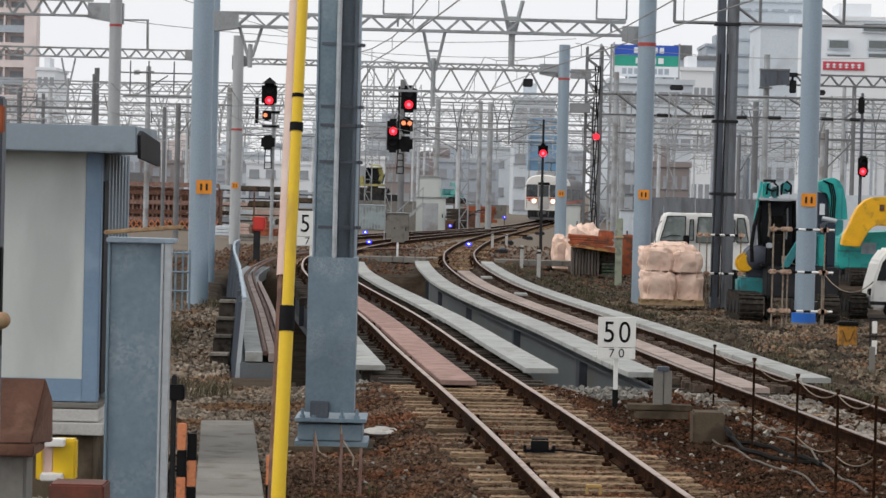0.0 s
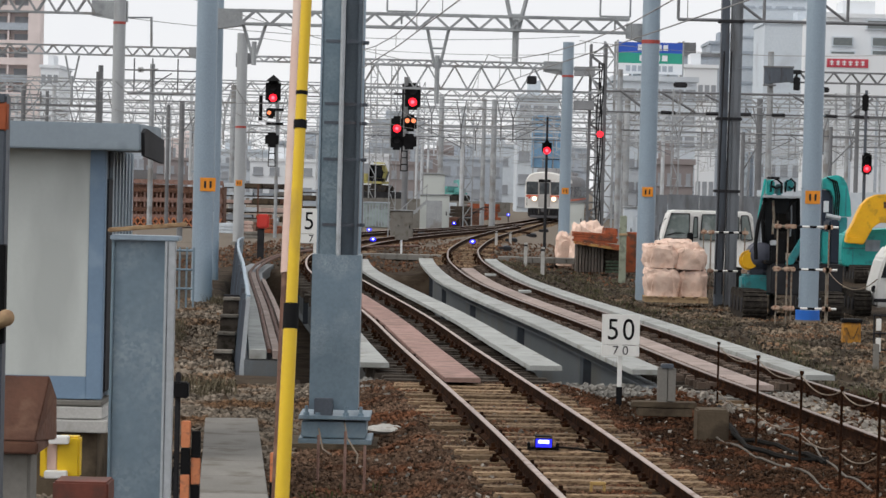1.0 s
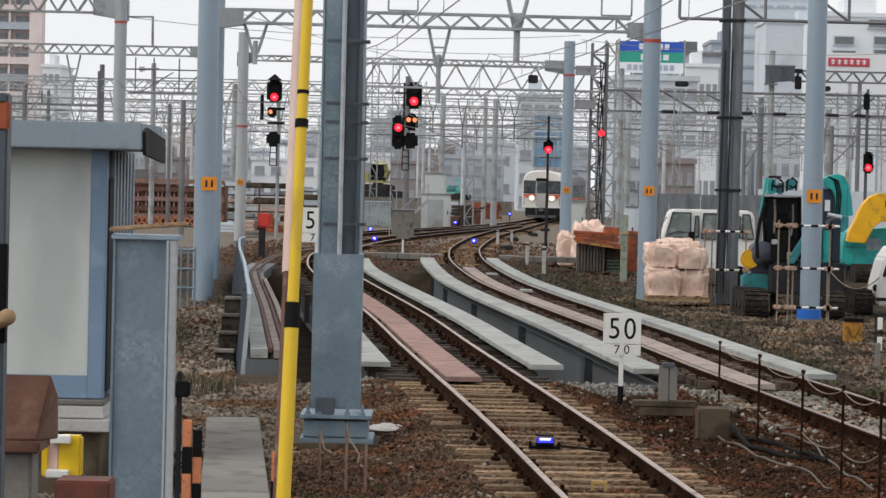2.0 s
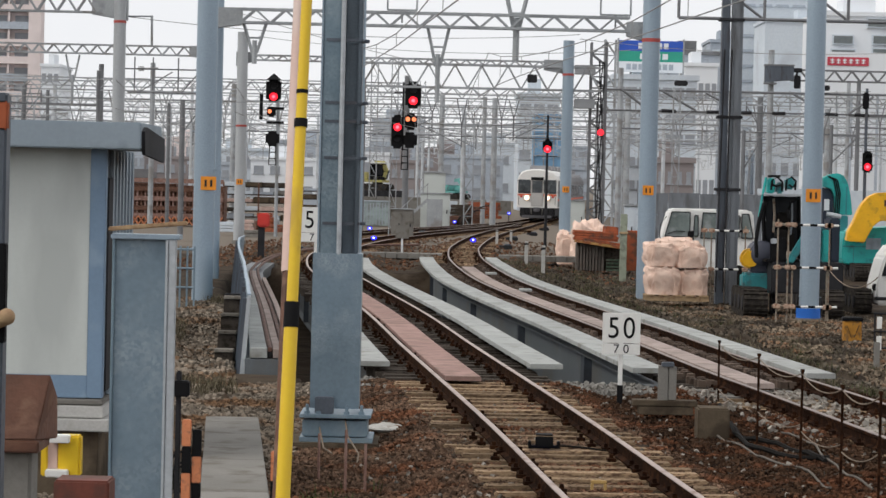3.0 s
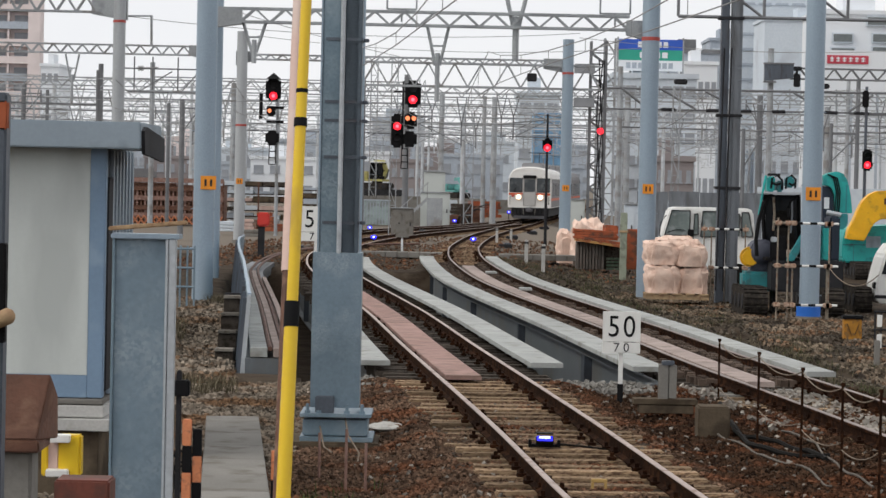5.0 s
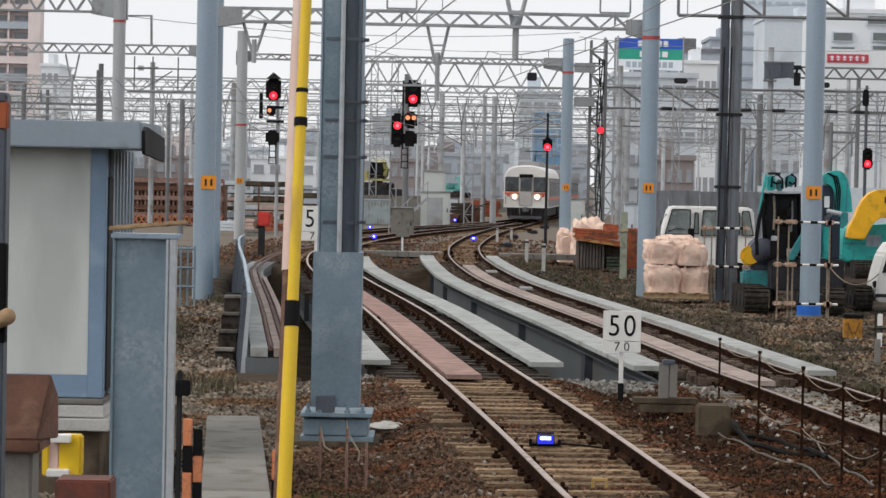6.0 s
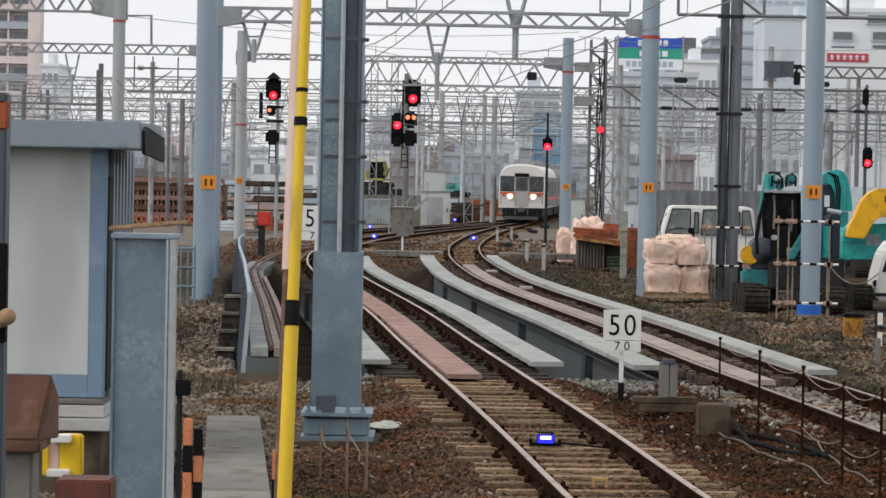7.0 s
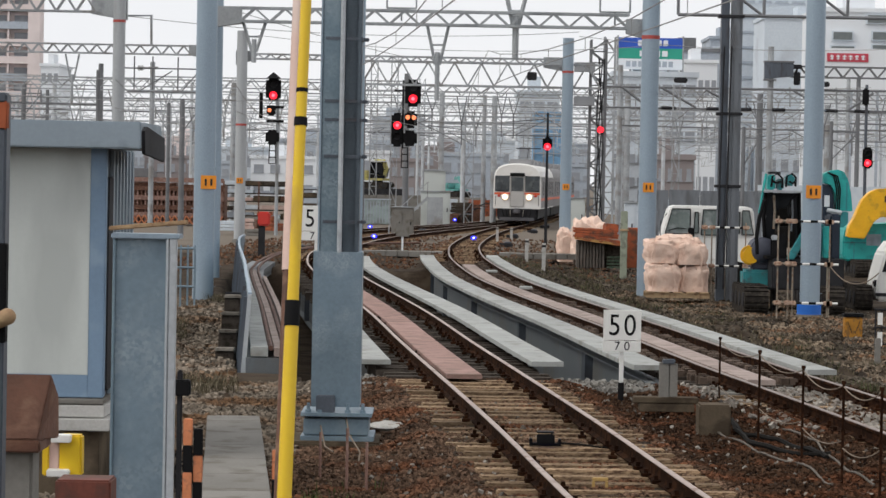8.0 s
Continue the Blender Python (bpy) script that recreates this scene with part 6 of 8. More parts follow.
def bulk_bag(at, w, h, seed, label="pale pink woven bulk bag, slumped"):
    t = thing("bulk_bag", label, "bulk bag", at, "bulk bags")
    bm = B()
    bmesh.ops.create_cube(bm, size=1, matrix=Matrix.Translation((0, 0, h / 2)) @ Matrix.Diagonal((w, w * 0.9, h, 1)))
    bmesh.ops.subdivide_edges(bm, edges=list(bm.edges), cuts=11, use_grid_fill=True)
    for v in bm.verts:
        p = v.co
        r = math.hypot(p.x / (w / 2), p.y / (w * 0.45))
        if r > 1.05:
            f = 1 - 0.16 * (r - 1.05) / 0.36
            p.x *= f
            p.y *= f
        b = 1 + 0.10 * math.sin(math.pi * p.z / h)
        p.x, p.y = p.x * b, p.y * b
        n = noise.noise(Vector((p.x * 3 + seed, p.y * 3, p.z * 3)))
        m = noise.noise(Vector((p.x * 9 + seed, p.y * 9, p.z * 9)))
        v.co = p * (1 + 0.17 * n + 0.09 * m + 0.035 * noise.noise(Vector((p.x * 22 + seed, p.y * 22, p.z * 16))))
        if p.z > h * 0.85:
            v.co.z -= 0.14 * h * (p.x * p.x + p.y * p.y) / (w * w * 0.3)
        v.co.z = max(0, v.co.z)
    part("bag", bm, BAGPINK, t, smooth=True)
    for s in (-1, 1):
        bm = B()
        pts = [Vector((s * w * (0.30 + 0.05 * math.sin(k)), -w * 0.52 - 0.02, h * k / 6)) for k in range(7)]
        tube(bm, pts, 0.012)
        part("strap", bm, BAGPINK, t)
    for s in (-1, 1):
        bm = B()
        ring = [Vector((s * w * 0.25 + 0.12 * math.cos(a), 0, h * 0.90 + 0.07 * math.sin(a))) for a in [math.pi * k / 6 for k in range(7)]]
        tube(bm, ring, 0.02)
        part("lifting_loop", bm, BAGPINK, t)


bz = -0.333
bulk_bag((5.929, 70, bz), 0.883, 0.791, 1)
bulk_bag((6.721, 70.1, bz), 0.791, 0.761, 2)
bulk_bag((5.899, 70.1, bz + 0.761), 0.913, 0.639, 3)
bulk_bag((6.691, 70, bz + 0.730), 0.761, 0.609, 4)
bulk_bag((6.35, 70.35, bz + 1.05), 1.1, 0.46, 8, "crumpled pale pink bulk bag on top of a pile")
bulk_bag((4.708, 99, -0.45), 0.70, 1.28, 5, "pale pink bulk bag beside red steel plates")
bulk_bag((5.463, 97.6, -0.5), 1.15, 1.72, 6, "pale pink bulk bag behind red steel plates")
t = thing("pallet_deck", "worn timber pallet under bulk bags", "pallet", (6.310, 70, bz - 0.16))
for k in range(5):
    bm = B()
    box(bm, -0.85 + k * 0.36, -0.60 + k * 0.36, -0.5, 0.5, 0.12, 0.158, 0.005)
    part("plank", bm, WOOD, t)
bm = B()
for y in (-0.42, 0, 0.42):
    box(bm, -0.85, 0.85, y - 0.05, y + 0.05, 0.0, 0.118)
part("bearer", bm, WOOD, t)


def plate_stack():
    t = thing("steel_plate_stack", "red oxide steel plates stacked on a grey crate", "steel stack", (5.448, 94, -0.5))
    rnd = random.Random(3)
    for i in range(4):
        bm = B()
        o = rnd.uniform(-0.06, 0.06)
        box(bm, -0.70 + o, 0.88 + o, -0.6, 0.8, 0, 0.075, 0.006, pose(0, 0, 1.08 + 0.085 * i, 0, rnd.uniform(0, 2.5), rnd.uniform(-4, 4)))
        part("steel_plate", bm, REDROOF, t)
    for i in range(2):
        bm = B()
        box(bm, -0.72, 1.22, -0.75 - 0.05 * i, -0.2, 0, 0.09, 0.008, pose(0, 0, 1.03 - 0.10 * i, 0, 7.5, 0))
        part("sloping_plate", bm, OCHRE if i else REDROOF, t, "ochre rusty sloping plate")
    bm = B()
    box(bm, 0.36, 0.82, -0.4, 0.2, 0, 0.24, 0.02, pose(0, 0, 1.40, 0, 4, 8))
    part("steel_offcut", bm, REDROOF, t)
    bm = B()
    box(bm, 1.1, 1.75, 0.6, 1.6, 0, 1.45, 0.03)
    part("red_crate", bm, REDROOF, t, "red oxide crate behind the plates")
    for k in range(9):
        bm = B()
        x = -0.62 + k * 0.112
        box(bm, x, x + 0.085, -0.5, 0.6, 0, 0.98, 0.012)
        part("crate_board", bm, CRATEGREY, t)
    bm = B()
    box(bm, 0.40, 0.98, -0.1, 0.6, 0, 0.86, 0.02)
    part("dark_crate", bm, BRSLEEP, t)
    for k in range(4):
        bm = B()
        box(bm, 0.46, 0.98, -0.42, -0.3, 0.12 * k, 0.12 * k + 0.07, 0.008)
        part("pallet_slat", bm, PALLETGREEN, t, "dull green pallet slat")


OCHRE = mat("ochre_rusty_plate", (0.42, 0.24, 0.09), 0.8, 0, 0.25, 2, (0.28, 0.10, 0.05), 0.4, 30, 0.2)
CRATEGREY = mat("weathered_grey_board", (0.10, 0.088, 0.078), 0.85, 0, 0.25, 3, (0.10, 0.08, 0.07), 0.3, 40, 0.2, each=0.25)
PALLETGREEN = mat("dull_green_paint", (0.07, 0.10, 0.07), 0.8, 0, 0.25, 3, (0.12, 0.13, 0.10), 0.3, 40, 0.1)
plate_stack()
t = thing("green_concrete_post", "tall pale green concrete post beside the bags", "post", (5.909, 85, -0.55))
bm = B()
box(bm, -0.11, 0.11, -0.1, 0.1, 0, 2.2, 0.02)
part("post", bm, mat("pale_green_concrete", (0.30, 0.33, 0.26), 0.85, 0, 0.15, 2, (0.2, 0.21, 0.17), 0.3, 40, 0.2), t)
bm = B()
box(bm, -0.14, 0.14, -0.14, 0.14, 1.55, 1.62, 0.01)
part("band", bm, WOOD, t)


CLAMP = mat("rusty_pink_clamp", (0.46, 0.33, 0.25), 0.7, 0.1, 0.25, 6, (0.25, 0.13, 0.08), 0.35, 40, 0.1)


def pipe_guard(cx, y, xs, zs, x0, x1, label):
    """Upright pipes and striped rails clamped round a mast."""
    t = thing("pipe_barrier", label, "barrier", (cx, y, GZ), "pipe barriers")
    for x, top in xs:
        bm = B()
        rod(bm, (x - cx, 0, 0), (x - cx, 0, top - GZ), 0.02, seg=8)
        part("upright", bm, BAMBOO, t, smooth=True)
    n_tan = len(xs) > 4
    for z in zs:
        n = 9
        for k in range(n):
            bm = B()
            a, b = x0 + (x1 - x0) * k / n, x0 + (x1 - x0) * (k + 1) / n
            rod(bm, (a - cx, -0.04, z - GZ), (b - cx, -0.04, z - GZ), 0.03, seg=8)
            part("rail_stripe", bm, BAMBOO if k < 3 and n_tan else BLACK if k % 2 else WHITE, t)
        for x, top in xs:
            bm = B()
            box(bm, x - cx - 0.085, x - cx + 0.085, -0.10, 0.05, z - GZ - 0.055, z - GZ + 0.055, 0.02)
            part("clamp", bm, CLAMP, t, "rusty pinkish pipe clamp")


pipe_guard(8.783, 62.9, ((8.106, 1.833), (8.362, 1.766), (8.472, 0.721), (9.355, 1.669), (9.312, 0.686)),
           (1.708, 0.676, -0.270), 7.995, 9.571, "scaffold pipe barrier with black and white rails round a mast")
pipe_guard(7.655, 70.8, ((7.116, 1.513), (7.316, 1.441), (8.240, 1.536)),
           (1.402, 0.353), 7.106, 8.337, "scaffold pipe barrier beside a dark column")
t = thing("blue_bucket", "blue plastic sleeve round the foot of a mast", "sleeve", (9.040, 63.6, GZ - 0.06))
bm = B()
rod(bm, (0, 0.4, 0), (0, 0.4, 0.367), 0.30, 0.30, 24)
part("sleeve", bm, BLUE, t, smooth=True)
t = thing("orange_bin", "orange marker bin with a black lid", "bin", (8.782, 55.5, -0.67))
bm = B()
box(bm, -0.19, 0.19, -0.15, 0.15, 0, 0.45, 0.02)
part("body", bm, ORANGE_BIN, t)
bm = B()
box(bm, -0.22, 0.22, -0.18, 0.18, 0.45, 0.53, 0.02)
part("lid", bm, BLACK, t)
bm = B()
for s in (-1, 1):
    bar(bm, (s * 0.13, -0.155, 0.36), (s * 0.03, -0.155, 0.1), 0.05, 0.008)
part("mark", bm, DARK, t)
t = thing("short_marker_post", "short pale square post on the gravel", "post", (7.901, 47, -0.6))
bm = B()
box(bm, -0.05, 0.05, -0.05, 0.05, -0.1, 0.42, 0.01)
part("post", bm, CONC, t)


# ---- trackside pieces ----
def blue_flasher():
    p = (1.067, 26.096, -0.140)
    t = thing("track_flasher", "black track-mounted beacon with a blue lamp", "beacon", (p[0], p[1], -0.14))
    bm = B()
    box(bm, -0.085, 0.085, 0.0, 0.10, 0, 0.10, 0.012)
    box(bm, -0.15, 0.15, 0.02, 0.09, 0, 0.03, 0.006)
    for s in (-1, 1):
        box(bm, s * 0.13, s * 0.16, 0.0, 0.1, 0, 0.075, 0.006)
    part("housing", bm, BLACK, t)
    bm = B()
    box(bm, -0.085, 0.085, -0.07, 0.10, 0.135, 0.15, 0.004)
    part("hood", bm, BLACK, t)
    # Panel added to turn the lamp on and off; the beacon has none.
    bm = B()
    box(bm, -0.09, 0.09, -0.016, 0.016, -0.05, 0.05, 0.008)
    d = part("added_flash_panel", bm, BLACK, t, "added turning panel, lit blue on one face to flash")
    bm = B()
    box(bm, -0.08, 0.08, -0.021, -0.018, -0.042, 0.042, 0.001)
    part("blue_face", bm, BLUE_LIT, d, "lit blue face")
    bm = B()
    box(bm, -0.055, 0.055, -0.026, -0.023, -0.004, 0.032, 0.001)
    part("bright_core", bm, BLUEWHITE_LIT, d, "bright blue-white core")
    return t, d


flasher, flash_panel = blue_flasher()
for k, p in enumerate(((-3.899, 138.318, -0.100), (-3.049, 114.629, -0.100), (1.344, 115.047, -0.100), (0.739, 169.438, -0.100), (4.828, 191.863, 0.300))):
    t = thing("blue_ground_lamp", "small lit blue ground lamp beside the rails", "ground lamp", (p[0], p[1], ground_z(p[0], p[1])), "blue ground lamps")
    bm = B()
    rod(bm, (0, 0, 0), (0, 0, p[2] - ground_z(p[0], p[1]) + 0.1), 0.03, seg=8)
    part("stem", bm, DARK, t)
    bm = B()
    h = p[2] - ground_z(p[0], p[1]) + 0.14
    # Ball is drawn large so that the lamp's blue bloom is in its shape.
    ball(bm, (0, 0, h), 0.10, 1.35, 1, 1)
    ln = part("lamp", bm, BLUE_LIT, t, "lit deep blue lamp, sized to include its bloom", smooth=True)
    bm = B()
    ball(bm, (0, -0.085, h + 0.005), 0.048, 1.2, 1, 1)
    part("lamp_core", bm, BLUEWHITE_LIT, ln, "bright blue-white core", smooth=True)

t = thing("dwarf_post", "grey trackside post on a concrete sill", "trackside post", (2.677, 30.6, -0.03))
k = 30.6 / 4600
bm = B()
box(bm, -15 * k, 2 * k, -0.05, 0.05, 0.0, 68 * k, 0.006)
box(bm, 3 * k, 17 * k, -0.05, 0.05, 0.05, 66 * k, 0.006)
part("post", bm, CONC, t)
bm = B()
box(bm, -10 * k, 12 * k, -0.07, 0.02, 66 * k, 74 * k, 0.008)
part("cap", bm, GALV_DARK, t)
bm = B()
box(bm, -60 * k, 54 * k, -0.12, 0.14, -0.02, 0.045, 0.006)
box(bm, -50 * k, 46 * k, -0.16, 0.10, -0.12, -0.03, 0.006)
part("sill", bm, CONC_BROWN, t)
t = thing("concrete_block", "weathered concrete block beside the track", "block", (2.993, 28.4, -0.24))
bm = B()
box(bm, -28 * 0.0062, 28 * 0.0062, -0.2, 0.2, 0, 0.37, 0.02)
part("block", bm, CONC_BROWN, t)

# rope fence
posts = []
for b, z in (((3.538, 32.926, -0.300), 0.600), ((3.380, 27.512, -0.300), 0.782), ((3.609, 25.821, -0.300), 0.741), ((3.724, 23.956, -0.300), 0.733), ((3.870, 22.735, -0.300), 0.775)):
    t = thing("fence_rod", "thin rusty steel fence rod", "fence rod", (b[0], b[1], -0.45), "rods of the rope fence")
    bm = B()
    rod(bm, (0, 0, 0), (0, 0, max(0.75, z + 0.45)), 0.013, seg=8)
    part("rod", bm, RUST, t, smooth=True)
    bm = B()
    rod(bm, (0, 0, max(0.75, z + 0.45) - 0.03), (0, 0, max(0.75, z + 0.45)), 0.022, seg=8)
    part("cap", bm, RUST, t)
    posts.append(Vector((b[0], b[1], z)))


def sagging(name, a, b, r, sag, material, label, n=14):
    a, b = Vector(a), Vector(b)
    bm = B()
    pts = [a.lerp(b, k / n) - Vector((0, 0, sag * 4 * (k / n) * (1 - k / n))) for k in range(n + 1)]
    tube(bm, pts, r)
    ob = new(name, mesh_of(name, bm, material, True))
    return tagged(ob, label, "rope")


CONC_PALE = mat("pale_stone", (0.42, 0.41, 0.385), 0.9, 0, 0.12, 4, (0.30, 0.28, 0.25), 0.25, 40, 0.3)
RUBBLE = mat("dusty_broken_concrete", (0.27, 0.25, 0.22), 0.9, 0, 0.2, 4, (0.16, 0.13, 0.11), 0.35, 40, 0.3, each=0.35)
STREWN = mat("greyish_stone", (0.22, 0.20, 0.175), 0.9, 0, 0.2, 4, (0.15, 0.13, 0.11), 0.25, 40, 0.3, each=0.5)
TANCLIP = mat("tan_plastic", (0.42, 0.28, 0.10), 0.6, 0, 0.1, 8, bump=0.05)
ROPE = mat("faded_rope", (0.21, 0.17, 0.135), 0.9, 0, 0.2, 8, bump=0.2)
for a, b in zip(posts, posts[1:]):
    sagging("rope", a - Vector((0, 0, 0.05)), b - Vector((0, 0, 0.04)), 0.006, 0.10, ROPE, "sagging faded fence rope between rods")
    sagging("rope", a - Vector((0, 0, 0.62)), b - Vector((0, 0, 0.55)), 0.006, 0.08, ROPE, "sagging faded fence rope between rods")


def ground_cable(ctrl, r, material, label, lift=0.02):
    pts = spline(ctrl, 0.15)
    bm = B()
    c = [(r * math.cos(a), r * math.sin(a)) for a in [2 * math.pi * k / 6 for k in range(6)]]
    sweep(bm, [Vector((p.x, p.y, ground_z(p.x, p.y) + lift + 0.015 * math.sin(i * 0.7))) for i, p in enumerate(pts)], c)
    tagged(new("ground_cable", mesh_of("ground_cable", bm, material, True)), label, "cable")


ground_cable([(3.447, 31.868, -0.300)[:2], (3.302, 29.019, -0.300)[:2], (3.348, 27.798, -0.300)[:2], (3.665, 26.998, -0.300)[:2], (3.879, 25.666, -0.300)[:2]], 0.027, RUBBER, "thick black cable lying on ballast", 0.05)
ground_cable([(3.399, 31.103, -0.300)[:2], (3.251, 27.488, -0.300)[:2], (3.459, 26.312, -0.300)[:2], (3.983, 25.988, -0.300)[:2]], 0.027, RUBBER, "thick black cable lying on ballast", 0.05)
ground_cable([(2.960, 28.762, -0.300)[:2], (3.157, 27.186, -0.300)[:2], (3.294, 25.466, -0.300)[:2], (3.496, 24.919, -0.300)[:2], (3.558, 23.334, -0.300)[:2]], 0.012, CABLE, "grey cable lying on ballast", 0.04)
ground_cable([(3.794, 28.671, -0.300)[:2], (3.923, 27.157, -0.300)[:2], (3.886, 24.985, -0.300)[:2], (3.992, 23.654, -0.300)[:2]], 0.012, CABLE, "grey cable lying on ballast", 0.04)

# clutter at the foot of the shed and the trough
t = thing("striped_stake", "orange and black taped stake", "stake", (-1.854, 19.5, -0.4), "taped stakes")
k = 19.5 / 4600
for i, (x, zt) in enumerate(((-9, 0.681), (9, 0.605))):
    z = zt + 0.4
    for j in range(5):
        bm = B()
        box(bm, x * k - 0.034, x * k + 0.034, 0.02 * i, 0.05 + 0.02 * i, max(0, z - 0.20), z, 0.006)
        part("tape_band", bm, BLACK if (i + j) % 2 else ORANGE_DULL, t)
        z -= 0.202
        if z < 0.05:
            break
t = thing("striped_stake", "orange taped stake with a dark cap", "stake", (-1.095, 17.5, -0.4), "taped stakes")
z = 0.668 + 0.4
for j in range(4):
    bm = B()
    box(bm, -0.03, 0.03, 0, 0.04, z - 0.2, z, 0.005)
    part("tape_band", bm, BLACK if j % 2 else ORANGE_DULL, t)
    z -= 0.202
t = thing("insulated_bracket", "yellow and white plastic bracket block", "bracket", (-1.597, 11, -0.4))
k = 11 / 4600
z0, z1 = 1.220 + 0.4, 1.396 + 0.4
bm = B()
box(bm, -6 * k, 34 * k, 0, 0.08, z0, z1, 0.008)
part("yellow_block", bm, YELLOW, t)
bm = B()
box(bm, -36 * k, -24 * k, 0.0, 0.06, z0, z1 - 0.02, 0.006)
part("yellow_edge", bm, YELLOW, t)
bm = B()
box(bm, -20 * k, 16 * k, -0.04, 0.02, z1 - 0.03, z1 + 0.004, 0.004)
part("white_bar", bm, WHITE, t)
bm = B()
box(bm, -26 * k, 14 * k, -0.04, 0.02, z0, z0 + 0.032, 0.004)
part("white_bar", bm, WHITE, t)
bm = B()
box(bm, -26 * k, -6 * k, 0.01, 0.05, z0 + 0.03, z1 - 0.03, 0.004)
part("pink_core", bm, PINKPIPE, t)
bm = B()
box(bm, -10 * k, 20 * k, 0.02, 0.07, 0, z0 - 0.002)
part("stand", bm, CONC, t)
t = thing("red_brown_box", "red-brown steel box under a bracket", "box", (-1.443, 10.5, -0.4))
bm = B()
box(bm, -0.11, 0.115, 0, 0.2, 0, 1.264 + 0.4, 0.008)
part("box", bm, REDBOX, t)



t = thing("rubble_slab", "pale stone slab near the column foot", "slab", (-0.571, 28.9, ground_z(-0.571, 28.9) + 0.03))
bm = B()
ball(bm, (0, 0, 0.0), 0.22, 1.0, 1.2, 0.22, 16)
for v in bm.verts:
    n = noise.noise(v.co * 6)
    v.co.x *= 1 + 0.5 * n
    v.co.z *= 1 + 0.8 * noise.noise(v.co * 11)
part("slab", bm, CONC_PALE, t)
for at, z in (((-1.130, 24.667, -0.360), 0.55), ((-0.841, 23.723, -0.360), 0.68), ((-0.661, 23.752, -0.360), 0.55)):
    t = thing("marker_stake", "thin rusty stake in the gravel", "stake", (at[0], at[1], -0.45), "thin stakes")
    bm = B()
    rod(bm, (0, 0, 0), (0, 0, z), 0.013, seg=8)
    part("stake", bm, REDPIPE, t, smooth=True)


def steel_steps():
    y = 42.0
    k = y / 4600
    t = thing("steel_steps", "dark steel steps with pale worn treads", "steps", (-3.58, y + 0.7, -0.80))
    for i in range(5):
        bm = B()
        z = 0.14 + 0.27 * i
        box(bm, -20 * k, 14 * k, 0.55 * i, 0.55 * i + 0.3, z, z + 0.05, 0.006)
        part("tread", bm, STREWN, t, "dull grey worn tread")
    for i in range(5):
        bm = B()
        box(bm, -20 * k, 14 * k, 0.55 * i + 0.04, 0.55 * i + 0.54, -0.1, 0.13 + 0.27 * i, 0.01)
        part("step_block", bm, BRSLEEP, t)
    bm = B()
    box(bm, -22 * k, 16 * k, 2.6, 2.7, 0, 1.3)
    part("riser_plate", bm, DARK, t)


steel_steps()
t = thing("junction_box", "small black junction box on a post", "junction box", (-2.009, 20, -0.4))
bm = B()
box(bm, -0.02, 0.02, 0, 0.05, 0, 1.012 + 0.4, 0.01)
part("post", bm, DARK, t)
bm = B()
box(bm, -0.05, 0.085, -0.05, 0.06, 0.815 + 0.4, 0.937 + 0.4, 0.01)
part("box", bm, BLACK, t)
t = thing("cable_coil", "tangle of grey cables beside the trough", "cable", (-2.122, 22, -0.4))
rnd = random.Random(9)
for k in range(7):
    bm = B()
    r, cz = rnd.uniform(0.08, 0.2), rnd.uniform(0.15, 0.5)
    tube(bm, [(-0.05 + r * math.cos(a * 0.5) + rnd.uniform(-0.02, 0.02), 0.1 * math.sin(a * 0.37), cz + r * 1.2 * math.sin(a * 0.5)) for a in range(14)], 0.011)
    part("cable", bm, CABLE if k % 2 else RUBBER, t, smooth=True)

# small pieces on the near track
p = (1.413, 22.664, -0.140)
t = thing("sleeper_marker", "tan plastic marker clip on a sleeper", "marker clip", (p[0], p[1], -0.145))
bm = B()
box(bm, -0.07, 0.07, 0, 0.05, 0.055, 0.085, 0.006)
for sx in (-1, 1):
    box(bm, sx * 0.045, sx * 0.07, 0, 0.05, 0, 0.056, 0.004)
part("clip", bm, TANCLIP, t)
bm = B()
fx, fy = flasher.location.x, flasher.location.y
tube(bm, [(fx + 0.12, fy + 0.03, -0.11), (fx + 0.25, fy + 0.1, -0.12), (fx + 0.4, fy + 0.0, -0.12), (fx + 0.55, fy - 0.08, -0.13), (fx + 0.62, fy - 0.02, -0.14)], 0.012)
tagged(new("beacon_cable", mesh_of("beacon_cable", bm, RUBBER, True)), "black cable from the beacon to the rail", "cable")
for a, b, c in (((-1.280, 27.700, -0.077), (-1.208, 27.400, -0.317), (-1.084, 26.600, -0.291)), ((-1.004, 27.700, -0.011), (-0.953, 27.400, -0.192), (-0.806, 26.400, -0.265)), ((-0.806, 26.400, -0.265), (-0.815, 26.200, -0.370), (-0.818, 26.000, -0.422))):
    bm = B()
    tube(bm, [Vector((v[0], v[1], v[2])) for v in (a, b, c)], 0.009)
    tagged(new("earth_wire", mesh_of("earth_wire", bm, ROPE, True)), "thin pale earth wire hanging from the base", "wire")


